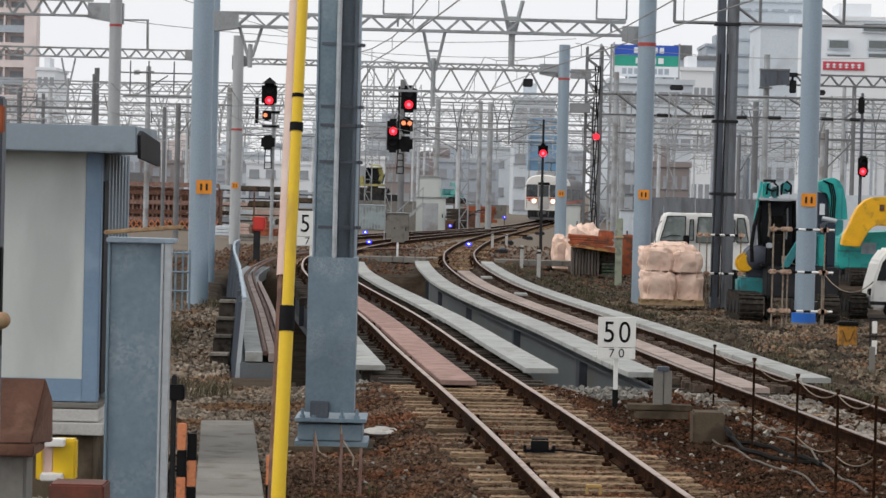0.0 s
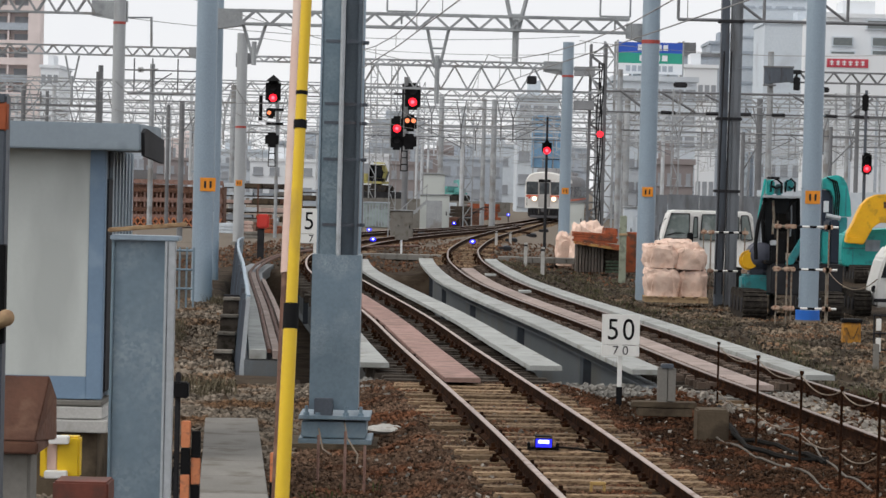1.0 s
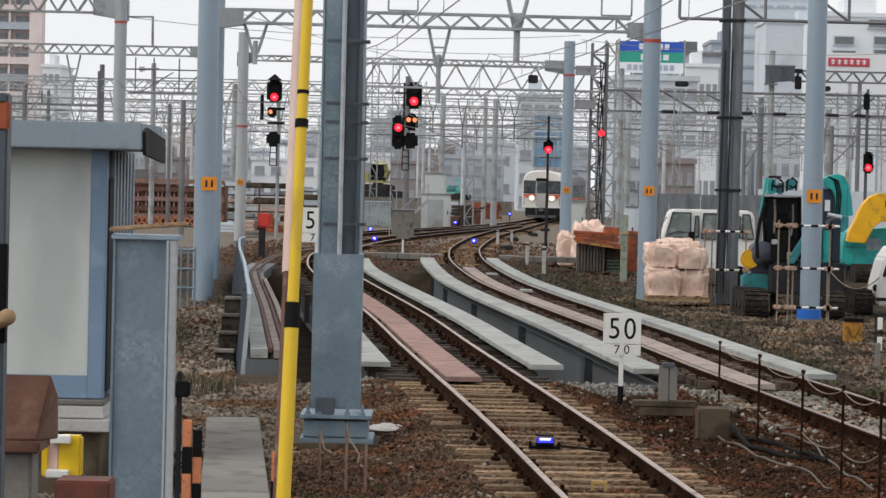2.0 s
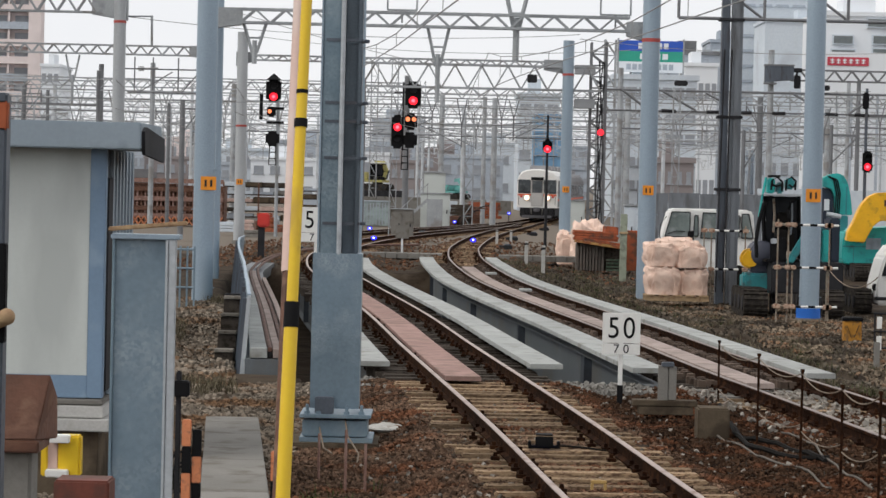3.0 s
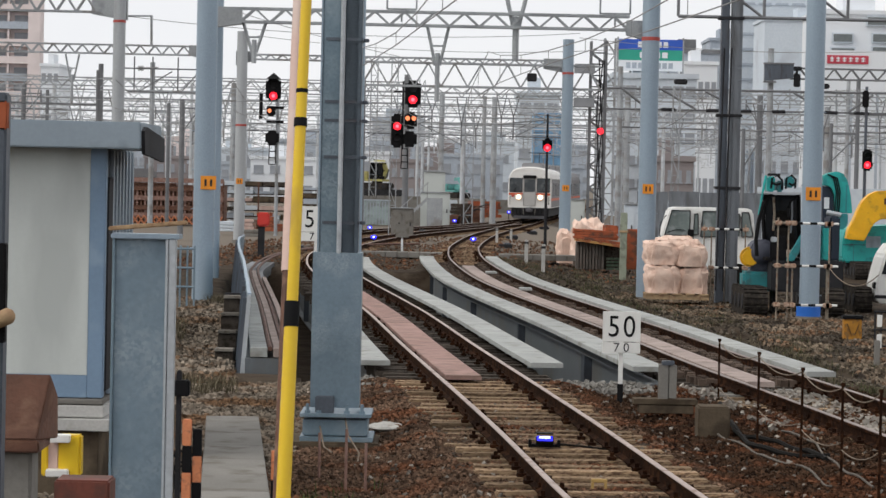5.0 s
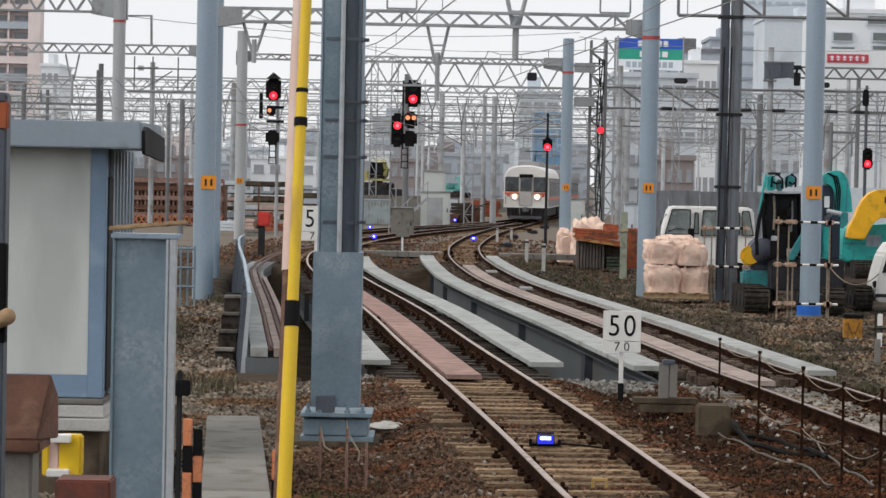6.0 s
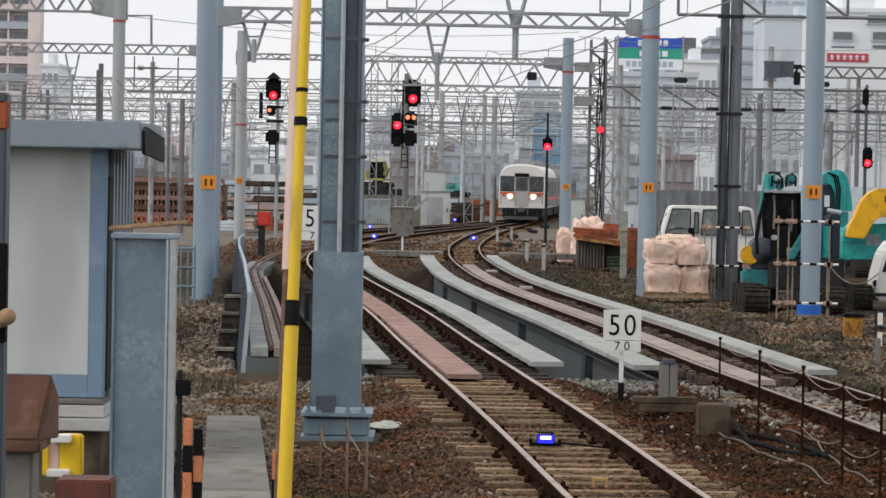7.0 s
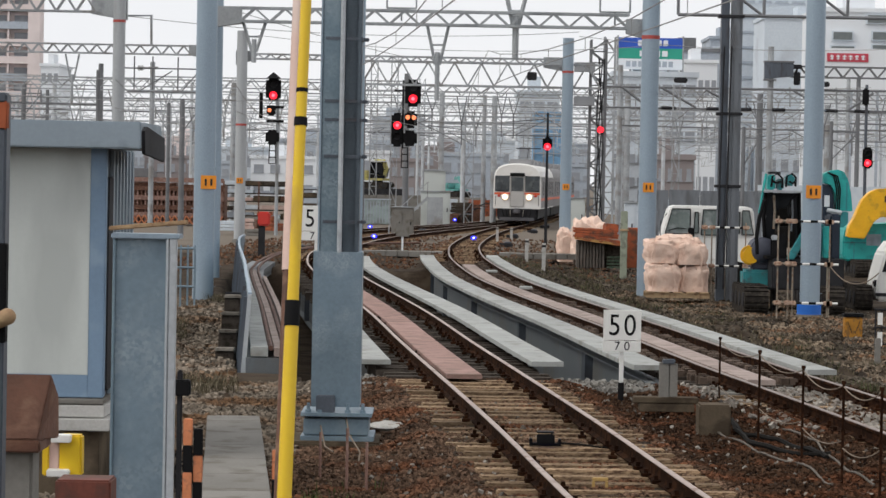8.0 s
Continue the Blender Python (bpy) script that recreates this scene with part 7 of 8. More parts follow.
# ---- far overhead line: rows of portals across the yard ----
def far_portal(y, xs, top, beam_z, material, second, label, seed):
    t = thing("overhead_portal", label, "gantry", (0, y, -0.4), "far portals of the overhead line")
    rnd = random.Random(seed)
    zb = beam_z + 0.4
    for x in xs:
        bm = B()
        r = rnd.choice((0.13, 0.17, 0.2))
        rod(bm, (x, 0, -0.2), (x, 0, top + 0.4 + rnd.uniform(-0.6, 0.8)), r, r * 0.9, 10)
        part("post", bm, material if rnd.random() < 0.7 else second, t, smooth=True)
    for a, b in zip(xs, xs[1:]):
        n = max(3, round((b - a) / 1.1))
        truss("beam", t, (a, 0, zb), (b, 0, zb), rnd.choice((0.42, 0.5, 0.62)), 0.075, n, material)
        for dz, r in ((-0.75, 0.05), (-1.45, 0.045)):
            if rnd.random() < 0.45:
                continue
            bm = B()
            rod(bm, (a, 0.2, zb + dz), (b, 0.2, zb + dz + rnd.uniform(-0.1, 0.1)), r, seg=6)
            part("cross_pipe", bm, material if rnd.random() < 0.5 else second, t)
        x = a + rnd.uniform(0.8, 2.5)
        while x < b - 0.8:
            bm = B()
            w = rnd.uniform(0.25, 0.4)
            zl = zb - rnd.uniform(1.0, 1.7)
            bar(bm, (x - w, 0, zb), (x, 0, zl), 0.06, 0.06)
            bar(bm, (x + w, 0, zb), (x, 0, zl), 0.06, 0.06)
            bar(bm, (x, 0, zl + 0.2), (x, 0, zl - 1.2), 0.08, 0.08)
            s = rnd.choice((-1, 1))
            bar(bm, (x, 0, zl - 0.3), (x + s * 1.9, 0, zl - 0.1), 0.05, 0.05)
            bar(bm, (x, 0, zl - 1.1), (x + s * 1.9, 0, zl - 0.15), 0.05, 0.05)
            bar(bm, (x + s * 1.2, 0, zl - 1.2), (x + s * 2.0, 0, zl - 1.25), 0.04, 0.04)
            x += rnd.uniform(2.6, 4.4)
            part("drop_arm", bm, second if rnd.random() < 0.4 else material, t)
    return t


rnd = random.Random(21)
for i, (y, z) in enumerate(((146, 7.3), (160, 8.0), (176, 7.2), (195, 8.1), (216, 7.4), (240, 8.6), (268, 7.6), (300, 8.4), (338, 7.8))):
    half = 0.21 * y
    xs = [-half]
    while xs[-1] < half:
        xs.append(xs[-1] + rnd.uniform(10, 17))
    # keep the posts clear of the running lines
    ok = []
    for x in xs:
        for ln in (LINE_A, LINE_B, LINE_E):
            if abs(x - x_on(ln, y)) < 2.3:
                x = x_on(ln, y) + 2.6
        if 0.018 < x / y < 0.056:
            x = 0.06 * y
        ok.append(x)
    # portals past 180 m take the steel paled for haze
    far_portal(y, ok, z + 1.3, z, GALV_HAZE if y > 180 else GALV_FAR, GALV_FAR if y > 180 else STEEL_FAR, "distant grey portal carrying overhead wires", 40 + i)


def single_mast(at, top, r, material, label, arm=0):
    t = thing("line_mast", label, "mast", at, "slender far masts")
    bm = B()
    rod(bm, (0, 0, -0.2), (0, 0, top - at[2]), r, r * 0.85, 12)
    part("shaft", bm, material, t, smooth=True)
    if arm:
        h = top - at[2] - 0.5
        bm = B()
        bar(bm, (0, 0, h), (arm, 0, h), 0.07, 0.07)
        bar(bm, (0, 0, h - 1.3), (arm, 0, h - 0.05), 0.06, 0.06)
        bar(bm, (arm, 0, h + 0.2), (arm, 0, h - 0.5), 0.08, 0.08)
        part("arm", bm, material, t)
    return t


single_mast((-19.899, 150, -0.4), 8.924, 0.17, STEEL_FAR, "dark slender overhead line mast")
single_mast((-14.160, 140, -0.4), 6.698, 0.16, STEEL_FAR, "dark slender overhead line mast", 0.9)
single_mast((-17.017, 160, -0.4), 7.038, 0.12, STEEL_FAR, "dark slender overhead line mast", -0.8)
single_mast((-24.329, 150, -0.4), 7.636, 0.15, STEEL_FAR, "dark slender overhead line mast", 1.0)
single_mast((3.115, 165, -0.4), 8.006, 0.20, GALV_FAR, "grey slender overhead line mast")
single_mast((2.620, 175, -0.4), 8.401, 0.16, GALV_FAR, "grey slender overhead line mast")
single_mast((-2.015, 62, -0.4), 6.792 + 0.8, 0.081, GALV_LIGHT, "slim galvanised pole behind the column")
single_mast((13.531, 118, -0.5), 5.247, 0.10, STEEL_FAR, "short dark overhead line mast", 0.7)
single_mast((18.113, 150, -0.5), 7.961, 0.20, STEEL_FAR, "dark mast with a head", -0.8)
single_mast((17.800, 120, -0.5), 5.631, 0.10, STEEL_FAR, "thin dark overhead line mast", 1.2)


# ---- overhead wires ----
def wire(name, pts, r, label, material=WIRE):
    bm = B()
    for a, b in zip(pts, pts[1:]):
        rod(bm, a, b, r, seg=5, caps=False)
    return tagged(new(name, mesh_of(name, bm, material)), label, "wire")


def catenary(line, y0, y1, span, zc=5.1, zm=6.0, r=0.012, side=0.0):
    """Contact wire, sagging messenger and droppers along a track."""
    bm = B()
    y = y0
    while y < y1:
        e = min(y + span, y1)
        n = 8
        mess, cont = [], []
        for k in range(n + 1):
            f = k / n
            yy = y + (e - y) * f
            x = x_on(line, yy) + side
            m = Vector((x, yy, zm - (zm - zc - 0.25) * 4 * f * (1 - f)))
            c = Vector((x, yy, zc))
            mess.append(m)
            cont.append(c)
            if 0 < k < n:
                rod(bm, m, c, r * 0.6, seg=4, caps=False)
        tube(bm, mess, r, 5)
        tube(bm, cont, r, 5)
        y = e
    tagged(new("overhead_wire", mesh_of("overhead_wire", bm, WIRE)), "sagging overhead contact wire with droppers", "wire")


catenary(LINE_A, 30, 158, 43, 5.2, 6.3)
catenary(LINE_B, 30, 345, 45, 5.2, 6.3)
catenary(LINE_E, 125, 268, 42, 5.1, 6.2)
for off in (-28, -21, -14, -9, 11, 16, 22, 29, 36):
    catenary([(off * 0.9, 95), (off, 160), (off * 1.15, 340)], 100, 338, 46, 5.1, 6.2, 0.014)
for a, b, s in (((-14, 104, 9.0), (6, 118, 9.4), 0.5), ((-24, 130, 7.6), (22, 135, 7.8), 0.6), ((5.5, 72, 8.6), (20, 100, 10.6), 0.3), ((-13, 104, 10.6), (-2, 124, 8.4), 0.2),
                ((-9, 124, 9.3), (10, 118, 8.9), 0.5), ((6, 118, 9.2), (26, 128, 9.8), 0.5), ((-22, 118, 6.2), (-5, 124, 6.4), 0.3)):
    sagging("feeder_wire", a, b, 0.015, s, WIRE, "dark sagging feeder wire across the yard")
# hanging insulator fittings on the nearer beams
t = thing("cross_span", "steady arms and insulators on a span pipe", "cross span", (0, 110, 0))
bm = B()
z = 7.051
rod(bm, (-13.731, 0, z), (-10.459, 0, z), 0.03, seg=8)
rod(bm, (-13.477, 0, 6.063), (-10.491, 0, 6.063), 0.03, seg=8)
for x0, x1 in ((-13.000, -11.582), (-11.209, -10.452)):
    rod(bm, (x0, 0, 6.063), (x1, 0, z - 0.1), 0.025, seg=8)
for x in (-13.183, -11.337, -12.407):
    rod(bm, (x, 0, z + 0.5), (x, 0, z - 0.9), 0.03, seg=8)
part("pipe", bm, STEEL_FAR, t)
insulator_arm(t, (-13.136, 0, z), (-12.182, 0, z + 0.05), 0.035)


# cross span with steady arms and dark insulators over the right-hand yard
t = thing("cross_span", "dark cross span with steady arms and insulators", "cross span", (0, 132, 0))
bm = B()
rod(bm, (7.89, 0, 7.49), (22.50, 0, 7.51), 0.055, seg=8)
part("span_pipe", bm, STEEL_FAR, t, smooth=True)
bm = B()
rod(bm, (8.06, 0, 6.44), (22.53, 0, 6.49), 0.045, seg=8)
part("span_pipe", bm, STEEL_FAR, t, smooth=True)
for a, b in (((8.81, -0.1, 7.54), (10.09, -0.1, 6.59)), ((10.90, -0.1, 7.49), (12.67, -0.1, 6.50)), ((13.16, -0.1, 7.42), (13.95, -0.1, 7.01)), ((17.61, -0.1, 7.45), (18.42, -0.1, 6.98)), ((20.38, -0.1, 6.50), (21.65, -0.1, 7.41))):
    bm = B()
    rod(bm, a, b, 0.06, seg=8)
    part("steady_arm", bm, STEEL_FAR, t, smooth=True)
for a, b in (((10.92, -0.12, 6.46), (11.64, -0.12, 6.45)), ((13.21, -0.12, 6.45), (13.87, -0.12, 6.46)), ((14.96, -0.12, 6.45), (15.48, -0.12, 6.46)), ((16.54, -0.12, 6.46), (17.20, -0.12, 6.47)), ((19.20, -0.12, 6.48), (19.86, -0.12, 6.46)), ((20.70, -0.12, 6.48), (21.44, -0.12, 6.46))):
    bm = B()
    rod(bm, a, b, 0.085, seg=10)
    part("insulator", bm, DARK, t, "dark ribbed insulator", smooth=True)
for a, b in (((9.61, 0, 7.47), (9.64, -0.02, 6.04)), ((14.34, 0, 7.56), (14.37, -0.02, 5.93)), ((17.43, 0, 7.62), (17.45, -0.02, 6.62)), ((19.78, 0, 7.66), (19.82, -0.02, 6.09)), ((20.93, 0, 7.68), (20.94, -0.02, 7.20))):
    bm = B()
    rod(bm, a, b, 0.035, seg=6)
    part("drop_rod", bm, GALV_FAR, t)
bm = B()
box(bm, 11.54, 12.20, -0.4, 0.1, 7.74, 8.00, 0.05)
part("floodlight", bm, DARK, t, "dark floodlight box")
bm = B()
box(bm, 18.73, 19.39, -0.4, 0.1, 7.67, 7.93, 0.05)
part("floodlight", bm, DARK, t, "dark floodlight box")


# ---- buildings ----
def building(name, x0, x1, y, top, wall, floors, cols, label, dep=14, win=(0.6, 0.5), band=None, base=-0.5, win_mat=None, group="distant buildings"):
    t = thing(name, label, "building", ((x0 + x1) / 2, y, base), group)
    w, h = x1 - x0, top - base
    bm = B()
    box(bm, -w / 2, w / 2, 0, dep, 0, h)
    part("wall", bm, wall, t)
    bm = B()
    box(bm, -w / 2 - 0.2, w / 2 + 0.2, -0.2, dep + 0.2, h, h + 0.5)
    box(bm, -w * 0.25, w * 0.05, 3, 8, h + 0.5, h + 2.2)
    part("roof", bm, band or wall, t)
    if floors and cols:
        fw, fh = w / cols, h / floors
        g = B()
        box(g, -fw * win[0] / 2, fw * win[0] / 2, -0.05, 0.06, -fh * win[1] / 2, fh * win[1] / 2)
        box(g, -fw * win[0] / 2 - 0.1, fw * win[0] / 2 + 0.1, -0.14, 0.0, -fh * win[1] / 2 - 0.12, -fh * win[1] / 2)
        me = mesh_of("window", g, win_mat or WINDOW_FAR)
        for i in range(floors):
            for j in range(cols):
                shared("window", me, t, Matrix.Translation((-w / 2 + fw * (j + 0.5), 0, fh * (i + 0.5))))
    return t


def apartment_tower():
    y = 450
    x1 = -71.405
    t = thing("apartment_tower", "pinkish tiled apartment tower with deep balconies", "building", (x1, y, -0.5), "distant buildings")
    bm = B()
    box(bm, -16, 0, 1.6, 4, 0, 58)
    part("wall", bm, TILE, t)
    bm = B()
    box(bm, -1.0, 1.1, -0.2, 4, 0, 58)
    part("end_pier", bm, TILE, t)
    for k in range(19):
        z = 1.0 + k * 3.0
        bm = B()
        box(bm, -16, -0.7, -0.1, 1.6, z, z + 0.25)
        box(bm, -16, -0.7, -0.1, 0.05, z + 0.25, z + 1.25)
        b = part("balcony", bm, TILE if k % 3 else BLDG_GREY, t)
        for j in range(4):
            bm = B()
            box(bm, -3.6 - j * 3.8, -1.2 - j * 3.8, 1.5, 1.58, z + 0.3, z + 2.4)
            part("balcony_window", bm, WINDOW_FAR, b)
        for j in range(4):
            bm = B()
            box(bm, -4.6 - j * 3.8, -4.3 - j * 3.8, 0.05, 1.5, z + 0.25, z + 3.0)
            part("divider", bm, TILE, b)


apartment_tower()
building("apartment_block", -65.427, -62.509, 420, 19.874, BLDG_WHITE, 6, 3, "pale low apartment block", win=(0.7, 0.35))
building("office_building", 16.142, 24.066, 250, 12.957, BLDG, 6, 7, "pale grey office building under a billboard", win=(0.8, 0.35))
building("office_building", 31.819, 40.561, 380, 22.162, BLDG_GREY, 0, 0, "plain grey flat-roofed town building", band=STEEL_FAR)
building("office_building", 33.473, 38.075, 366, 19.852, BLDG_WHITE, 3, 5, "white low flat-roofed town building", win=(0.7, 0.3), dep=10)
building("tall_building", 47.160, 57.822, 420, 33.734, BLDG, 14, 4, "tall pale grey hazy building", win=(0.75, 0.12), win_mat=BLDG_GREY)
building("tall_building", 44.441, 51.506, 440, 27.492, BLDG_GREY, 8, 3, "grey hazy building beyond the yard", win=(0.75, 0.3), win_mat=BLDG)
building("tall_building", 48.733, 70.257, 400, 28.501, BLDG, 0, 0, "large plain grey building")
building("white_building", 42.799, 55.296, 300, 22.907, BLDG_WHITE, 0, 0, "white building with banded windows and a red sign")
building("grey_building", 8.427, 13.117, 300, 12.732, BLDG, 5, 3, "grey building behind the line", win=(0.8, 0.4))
building("brown_building", 19.2, 22.6, 236, 4.9, BLDG_BROWN, 2, 4, "dull brown low building beyond the yard", win=(0.5, 0.4))
for x0, x1, zt in ((44.437, 46.582, 20.727), (44.242, 46.842, 19.105), (48.336, 52.561, 22.747), (48.986, 52.561, 20.802), (48.986, 52.561, 19.310)):
    t = thing("window_unit", "dark window with a pale frame on a white facade", "window", (x0, 299.6, zt - 1.0))
    bm = B()
    box(bm, -0.15, x1 - x0 + 0.15, 0, 0.38, -0.15, 1.0)
    part("frame", bm, BLDG, t)
    bm = B()
    box(bm, 0, x1 - x0, -0.05, 0.1, 0, 0.85)
    part("pane", bm, WINDOW, t)
# red sign on its white board
t = thing("wall_sign", "white wall board with a red sign and pale bars", "sign", (41.101, 296, -0.5))
zb = 13.903 + 0.5
bm = B()
box(bm, 0, 9.652, 0, 0.4, zb, zb + 4.633)
part("board", bm, BLDG_WHITE, t)
bm = B()
for x in (1, 5, 8):
    box(bm, x - 0.15, x + 0.15, 0.1, 0.3, 0, zb)
part("leg", bm, BLDG_GREY, t)
SIGNRED = mat("faded_sign_red", (0.50, 0.055, 0.085), 0.6, 0, 0.1, 2, bump=0.0)
zr = 16.994 + 0.5
bm = B()
box(bm, 2.123, 6.821, -0.1, -0.002, zr, zr + 0.965, 0.02)
r = part("red_panel", bm, SIGNRED, t, "red panel")
for k in range(6):
    bm = B()
    x = 2.445 + k * 0.708
    box(bm, x, x + 0.450, -0.14, -0.101, zr + 0.30, zr + 0.38)
    box(bm, x, x + 0.450, -0.14, -0.101, zr + 0.55, zr + 0.68)
    box(bm, x + 0.154, x + 0.296, -0.15, -0.101, zr + 0.22, zr + 0.78)
    part("pale_bar", bm, BLDG_WHITE, r)


def billboard():
    d = 252
    x0, x1 = 16.62, 22.80
    z = [16.80, 15.78, 14.76, 13.75]
    t = thing("billboard", "rooftop billboard in blue, green and white bands", "billboard", (x0, d, 0))
    w = x1 - x0
    for name, a, b, m in (("blue_band", z[0], z[1], SIGNBLUE), ("green_band", z[1], z[2], SIGNGREEN), ("white_band", z[2], z[3], BLDG_WHITE)):
        bm = B()
        box(bm, 0, w, 0, 0.5, b, a)
        p = part(name, bm, m, t)
        bm = B()
        h = a - b
        n, u0, u1 = (5, 0.30, 0.80) if name == "blue_band" else (4, 0.33, 0.80) if name == "green_band" else (8, 0.12, 0.88)
        for k in range(n):
            xa = w * (u0 + (u1 - u0) * k / n)
            box(bm, xa, xa + w * (u1 - u0) / n * 0.72, -0.05, -0.002, b + h * 0.24, b + h * 0.78)
        part("lettering", bm, BLDG_GREY if m is BLDG_WHITE else BLDG_WHITE, p)
    bm = B()
    box(bm, -0.15, 0.0, -0.05, 0.55, z[3] - 0.3, z[0] + 0.2)
    box(bm, w, w + 0.15, -0.05, 0.55, z[3] - 0.3, z[0] + 0.2)
    for k in range(6):
        box(bm, w * k / 5 - 0.1, w * k / 5 + 0.1, 1.0, 1.2, z[3] - 1.2, z[0])
    part("frame", bm, GALV_FAR, t)


billboard()
t = thing("blue_sheeted_scaffold", "blue-sheeted scaffold tower beyond the line", "scaffold", (10.455, 262, -0.5))
bm = B()
box(bm, -1.6, 1.6, 0, 3, 5, 9.756 + 0.5, 0.05)
part("sheet", bm, TARP, t)
bm = B()
for x in (-1.5, -0.5, 0.5, 1.5):
    box(bm, x - 0.06, x + 0.06, -0.1, -0.02, 0, 9.756 + 0.5)
for k in range(6):
    box(bm, -1.6, 1.6, -0.16, -0.1, 2 * k, 2 * k + 0.1)
part("frame", bm, GALV_FAR, t)

# the low town along the horizon
rnd = random.Random(77)
walls = (BLDG, BLDG_GREY, BLDG_WHITE, TILE, BLDG_BROWN, BLDG, BLDG_GREY)
x = -118.0
while x < 125:
    w = rnd.uniform(7, 17)
    y = rnd.uniform(430, 640)
    hgt = rnd.uniform(5, 13) if not -60 < x < -45 else 6
    building("town_building", x, x + w, y, hgt, rnd.choice(walls), rnd.choice((2, 3, 4)), rnd.choice((3, 4, 5)), "low town building beyond the yard", dep=10, win=(rnd.uniform(0.4, 0.8), rnd.uniform(0.3, 0.5)))
    x += w * rnd.uniform(0.55, 1.0)
x = -85.0
while x < 75:
    w = rnd.uniform(5, 11)
    building("town_building", x, x + w, rnd.uniform(370, 420), rnd.uniform(3.5, 8), rnd.choice(walls), 2, rnd.choice((3, 4)), "low town building beyond the yard", dep=8, win=(0.6, 0.4))
    x += w * rnd.uniform(0.9, 1.6)


# ---- the middle of the yard ----
def relay_hut(at, w, h, label, doors=2, mat_wall=None):
    t = thing("relay_cabinet", label, "cabinet", at, "relay cabinets")
    m = mat_wall or CREAM
    bm = B()
    box(bm, -w / 2, w / 2, 0, w * 0.6, 0, h * 0.97, 0.03)
    part("body", bm, m, t)
    bm = B()
    box(bm, -w / 2 - 0.06, w / 2 + 0.06, -0.08, w * 0.6 + 0.06, h * 0.97, h, 0.02)
    part("lid", bm, GALV_FAR, t)
    for k in range(doors):
        a = -w / 2 + w * (k + 0.08) / doors
        b = -w / 2 + w * (k + 0.92) / doors
        bm = B()
        box(bm, a, b, -0.03, 0, h * 0.08, h * 0.9, 0.01)
        d = part("door", bm, m, t)
        bm = B()
        box(bm, b - 0.14, b - 0.08, -0.06, -0.03, h * 0.45, h * 0.55)
        part("handle", bm, DARK, d)
    return t


relay_hut((-0.514, 160, -0.4), 1.809, 1.934 + 0.4, "pale grey relay cabinet with double doors")
relay_hut((-0.602, 165, -0.4), 1.363, 3.277 + 0.4, "tall pale grey relay cabinet", 1)
relay_hut((-2.020, 128, -0.4), 1.113, 1.237 + 0.4, "low pale trackside cabinet", 2, CONC)
relay_hut((7.669, 150, -0.4), 0.978, 1.735 + 0.4, "grey trackside relay cabinet", 1)
relay_hut((8.70, 118, -0.45), 0.95, 1.75 + 0.45, "pale blue-grey site hut", 2, BLDG)
for x0, x1, y, zt, m, lab in ((-5.364, -1.484, 170, 1.546, CONC, "low concrete retaining wall"), (9.3, 15.345, 125, 2.30, GALV_MID, "dark grey site fence wall"), (16.882, 24.792, 140, 2.645, BLDG, "pale site fence wall")):
    t = thing("yard_wall", lab, "wall", (x0, y, -0.5), kind="structure")
    n = max(4, round((x1 - x0) / 1.8))
    for k in range(n):
        bm = B()
        box(bm, (x1 - x0) * k / n, (x1 - x0) * (k + 1) / n - 0.03, 0, 0.12, 0, zt + 0.5 + (k % 2) * 0.03, 0.01)
        part("panel", bm, m, t)


def brown_viaduct():
    """Layered rusty steelwork beside the siding."""
    t = thing("rusty_steelwork", "layered rusty brown steel framework beside the siding", "steel framework", (-20.090, 165, -0.5))
    w = 6.098
    rows = (2.303, 1.765, 1.155, 0.546, 0.080)
    for i, z in enumerate(rows):
        bm = B()
        box(bm, 0, w, 0, 0.3, z + 0.5 - 0.16, z + 0.5 + 0.12, 0.01)
        part("beam", bm, BROWNRUST if i % 2 else REDPIPE, t)
    n = 24
    for k in range(n):
        bm = B()
        x = w * (k + 0.5) / n
        box(bm, x - 0.05, x + 0.05, 0.05, 0.2, 0, rows[1] + 0.5)
        part("upright", bm, REDPIPE if k % 3 else BROWNRUST, t)
    bm = B()
    box(bm, 0.2, w * 0.5, 0.5, 3, 0, rows[0] + 0.6 - 0.3)
    box(bm, w * 0.55, w, 0.8, 3, 0, rows[0] + 0.2)
    part("stacked_load", bm, BROWNRUST, t)
    bm = B()
    for k in range(16):
        x = w * k / 16
        bar(bm, (x, -0.3, 0), (x + w / 16, -0.3, rows[4] + 0.45), 0.07, 0.07)
        bar(bm, (x + w / 16, -0.3, 0), (x, -0.3, rows[4] + 0.45), 0.07, 0.07)
    part("bracing", bm, ORANGE_DULL, t, "reddish cross bracing")


brown_viaduct()
t = thing("red_marker_lamp", "red lamp box on a dark bracket post", "lamp box", (-6.641, 95, -0.5))
bm = B()
box(bm, -0.12, 0.12, 0, 0.2, 0, 0.762 + 0.5, 0.02)
part("post", bm, DARK, t)
bm = B()
box(bm, -0.14, 0.3, -0.12, 0.2, 0.762 + 0.5, 1.278 + 0.5, 0.06)
part("red_box", bm, RED, t)
for x, y, zt, lab in ((-1.644, 105, 0.802, "white board on a thin post"),):
    t = thing("small_board", lab, "board", (x, y, -0.35), "small boards")
    bm = B()
    box(bm, -0.04, 0.04, 0, 0.05, 0, zt + 0.35, 0.005)
    part("post", bm, BLDG_WHITE, t)
    bm = B()
    box(bm, -0.27, 0.27, -0.03, -0.002, zt + 0.35 - 0.55, zt + 0.35, 0.01)
    part("board", bm, CONC, t)
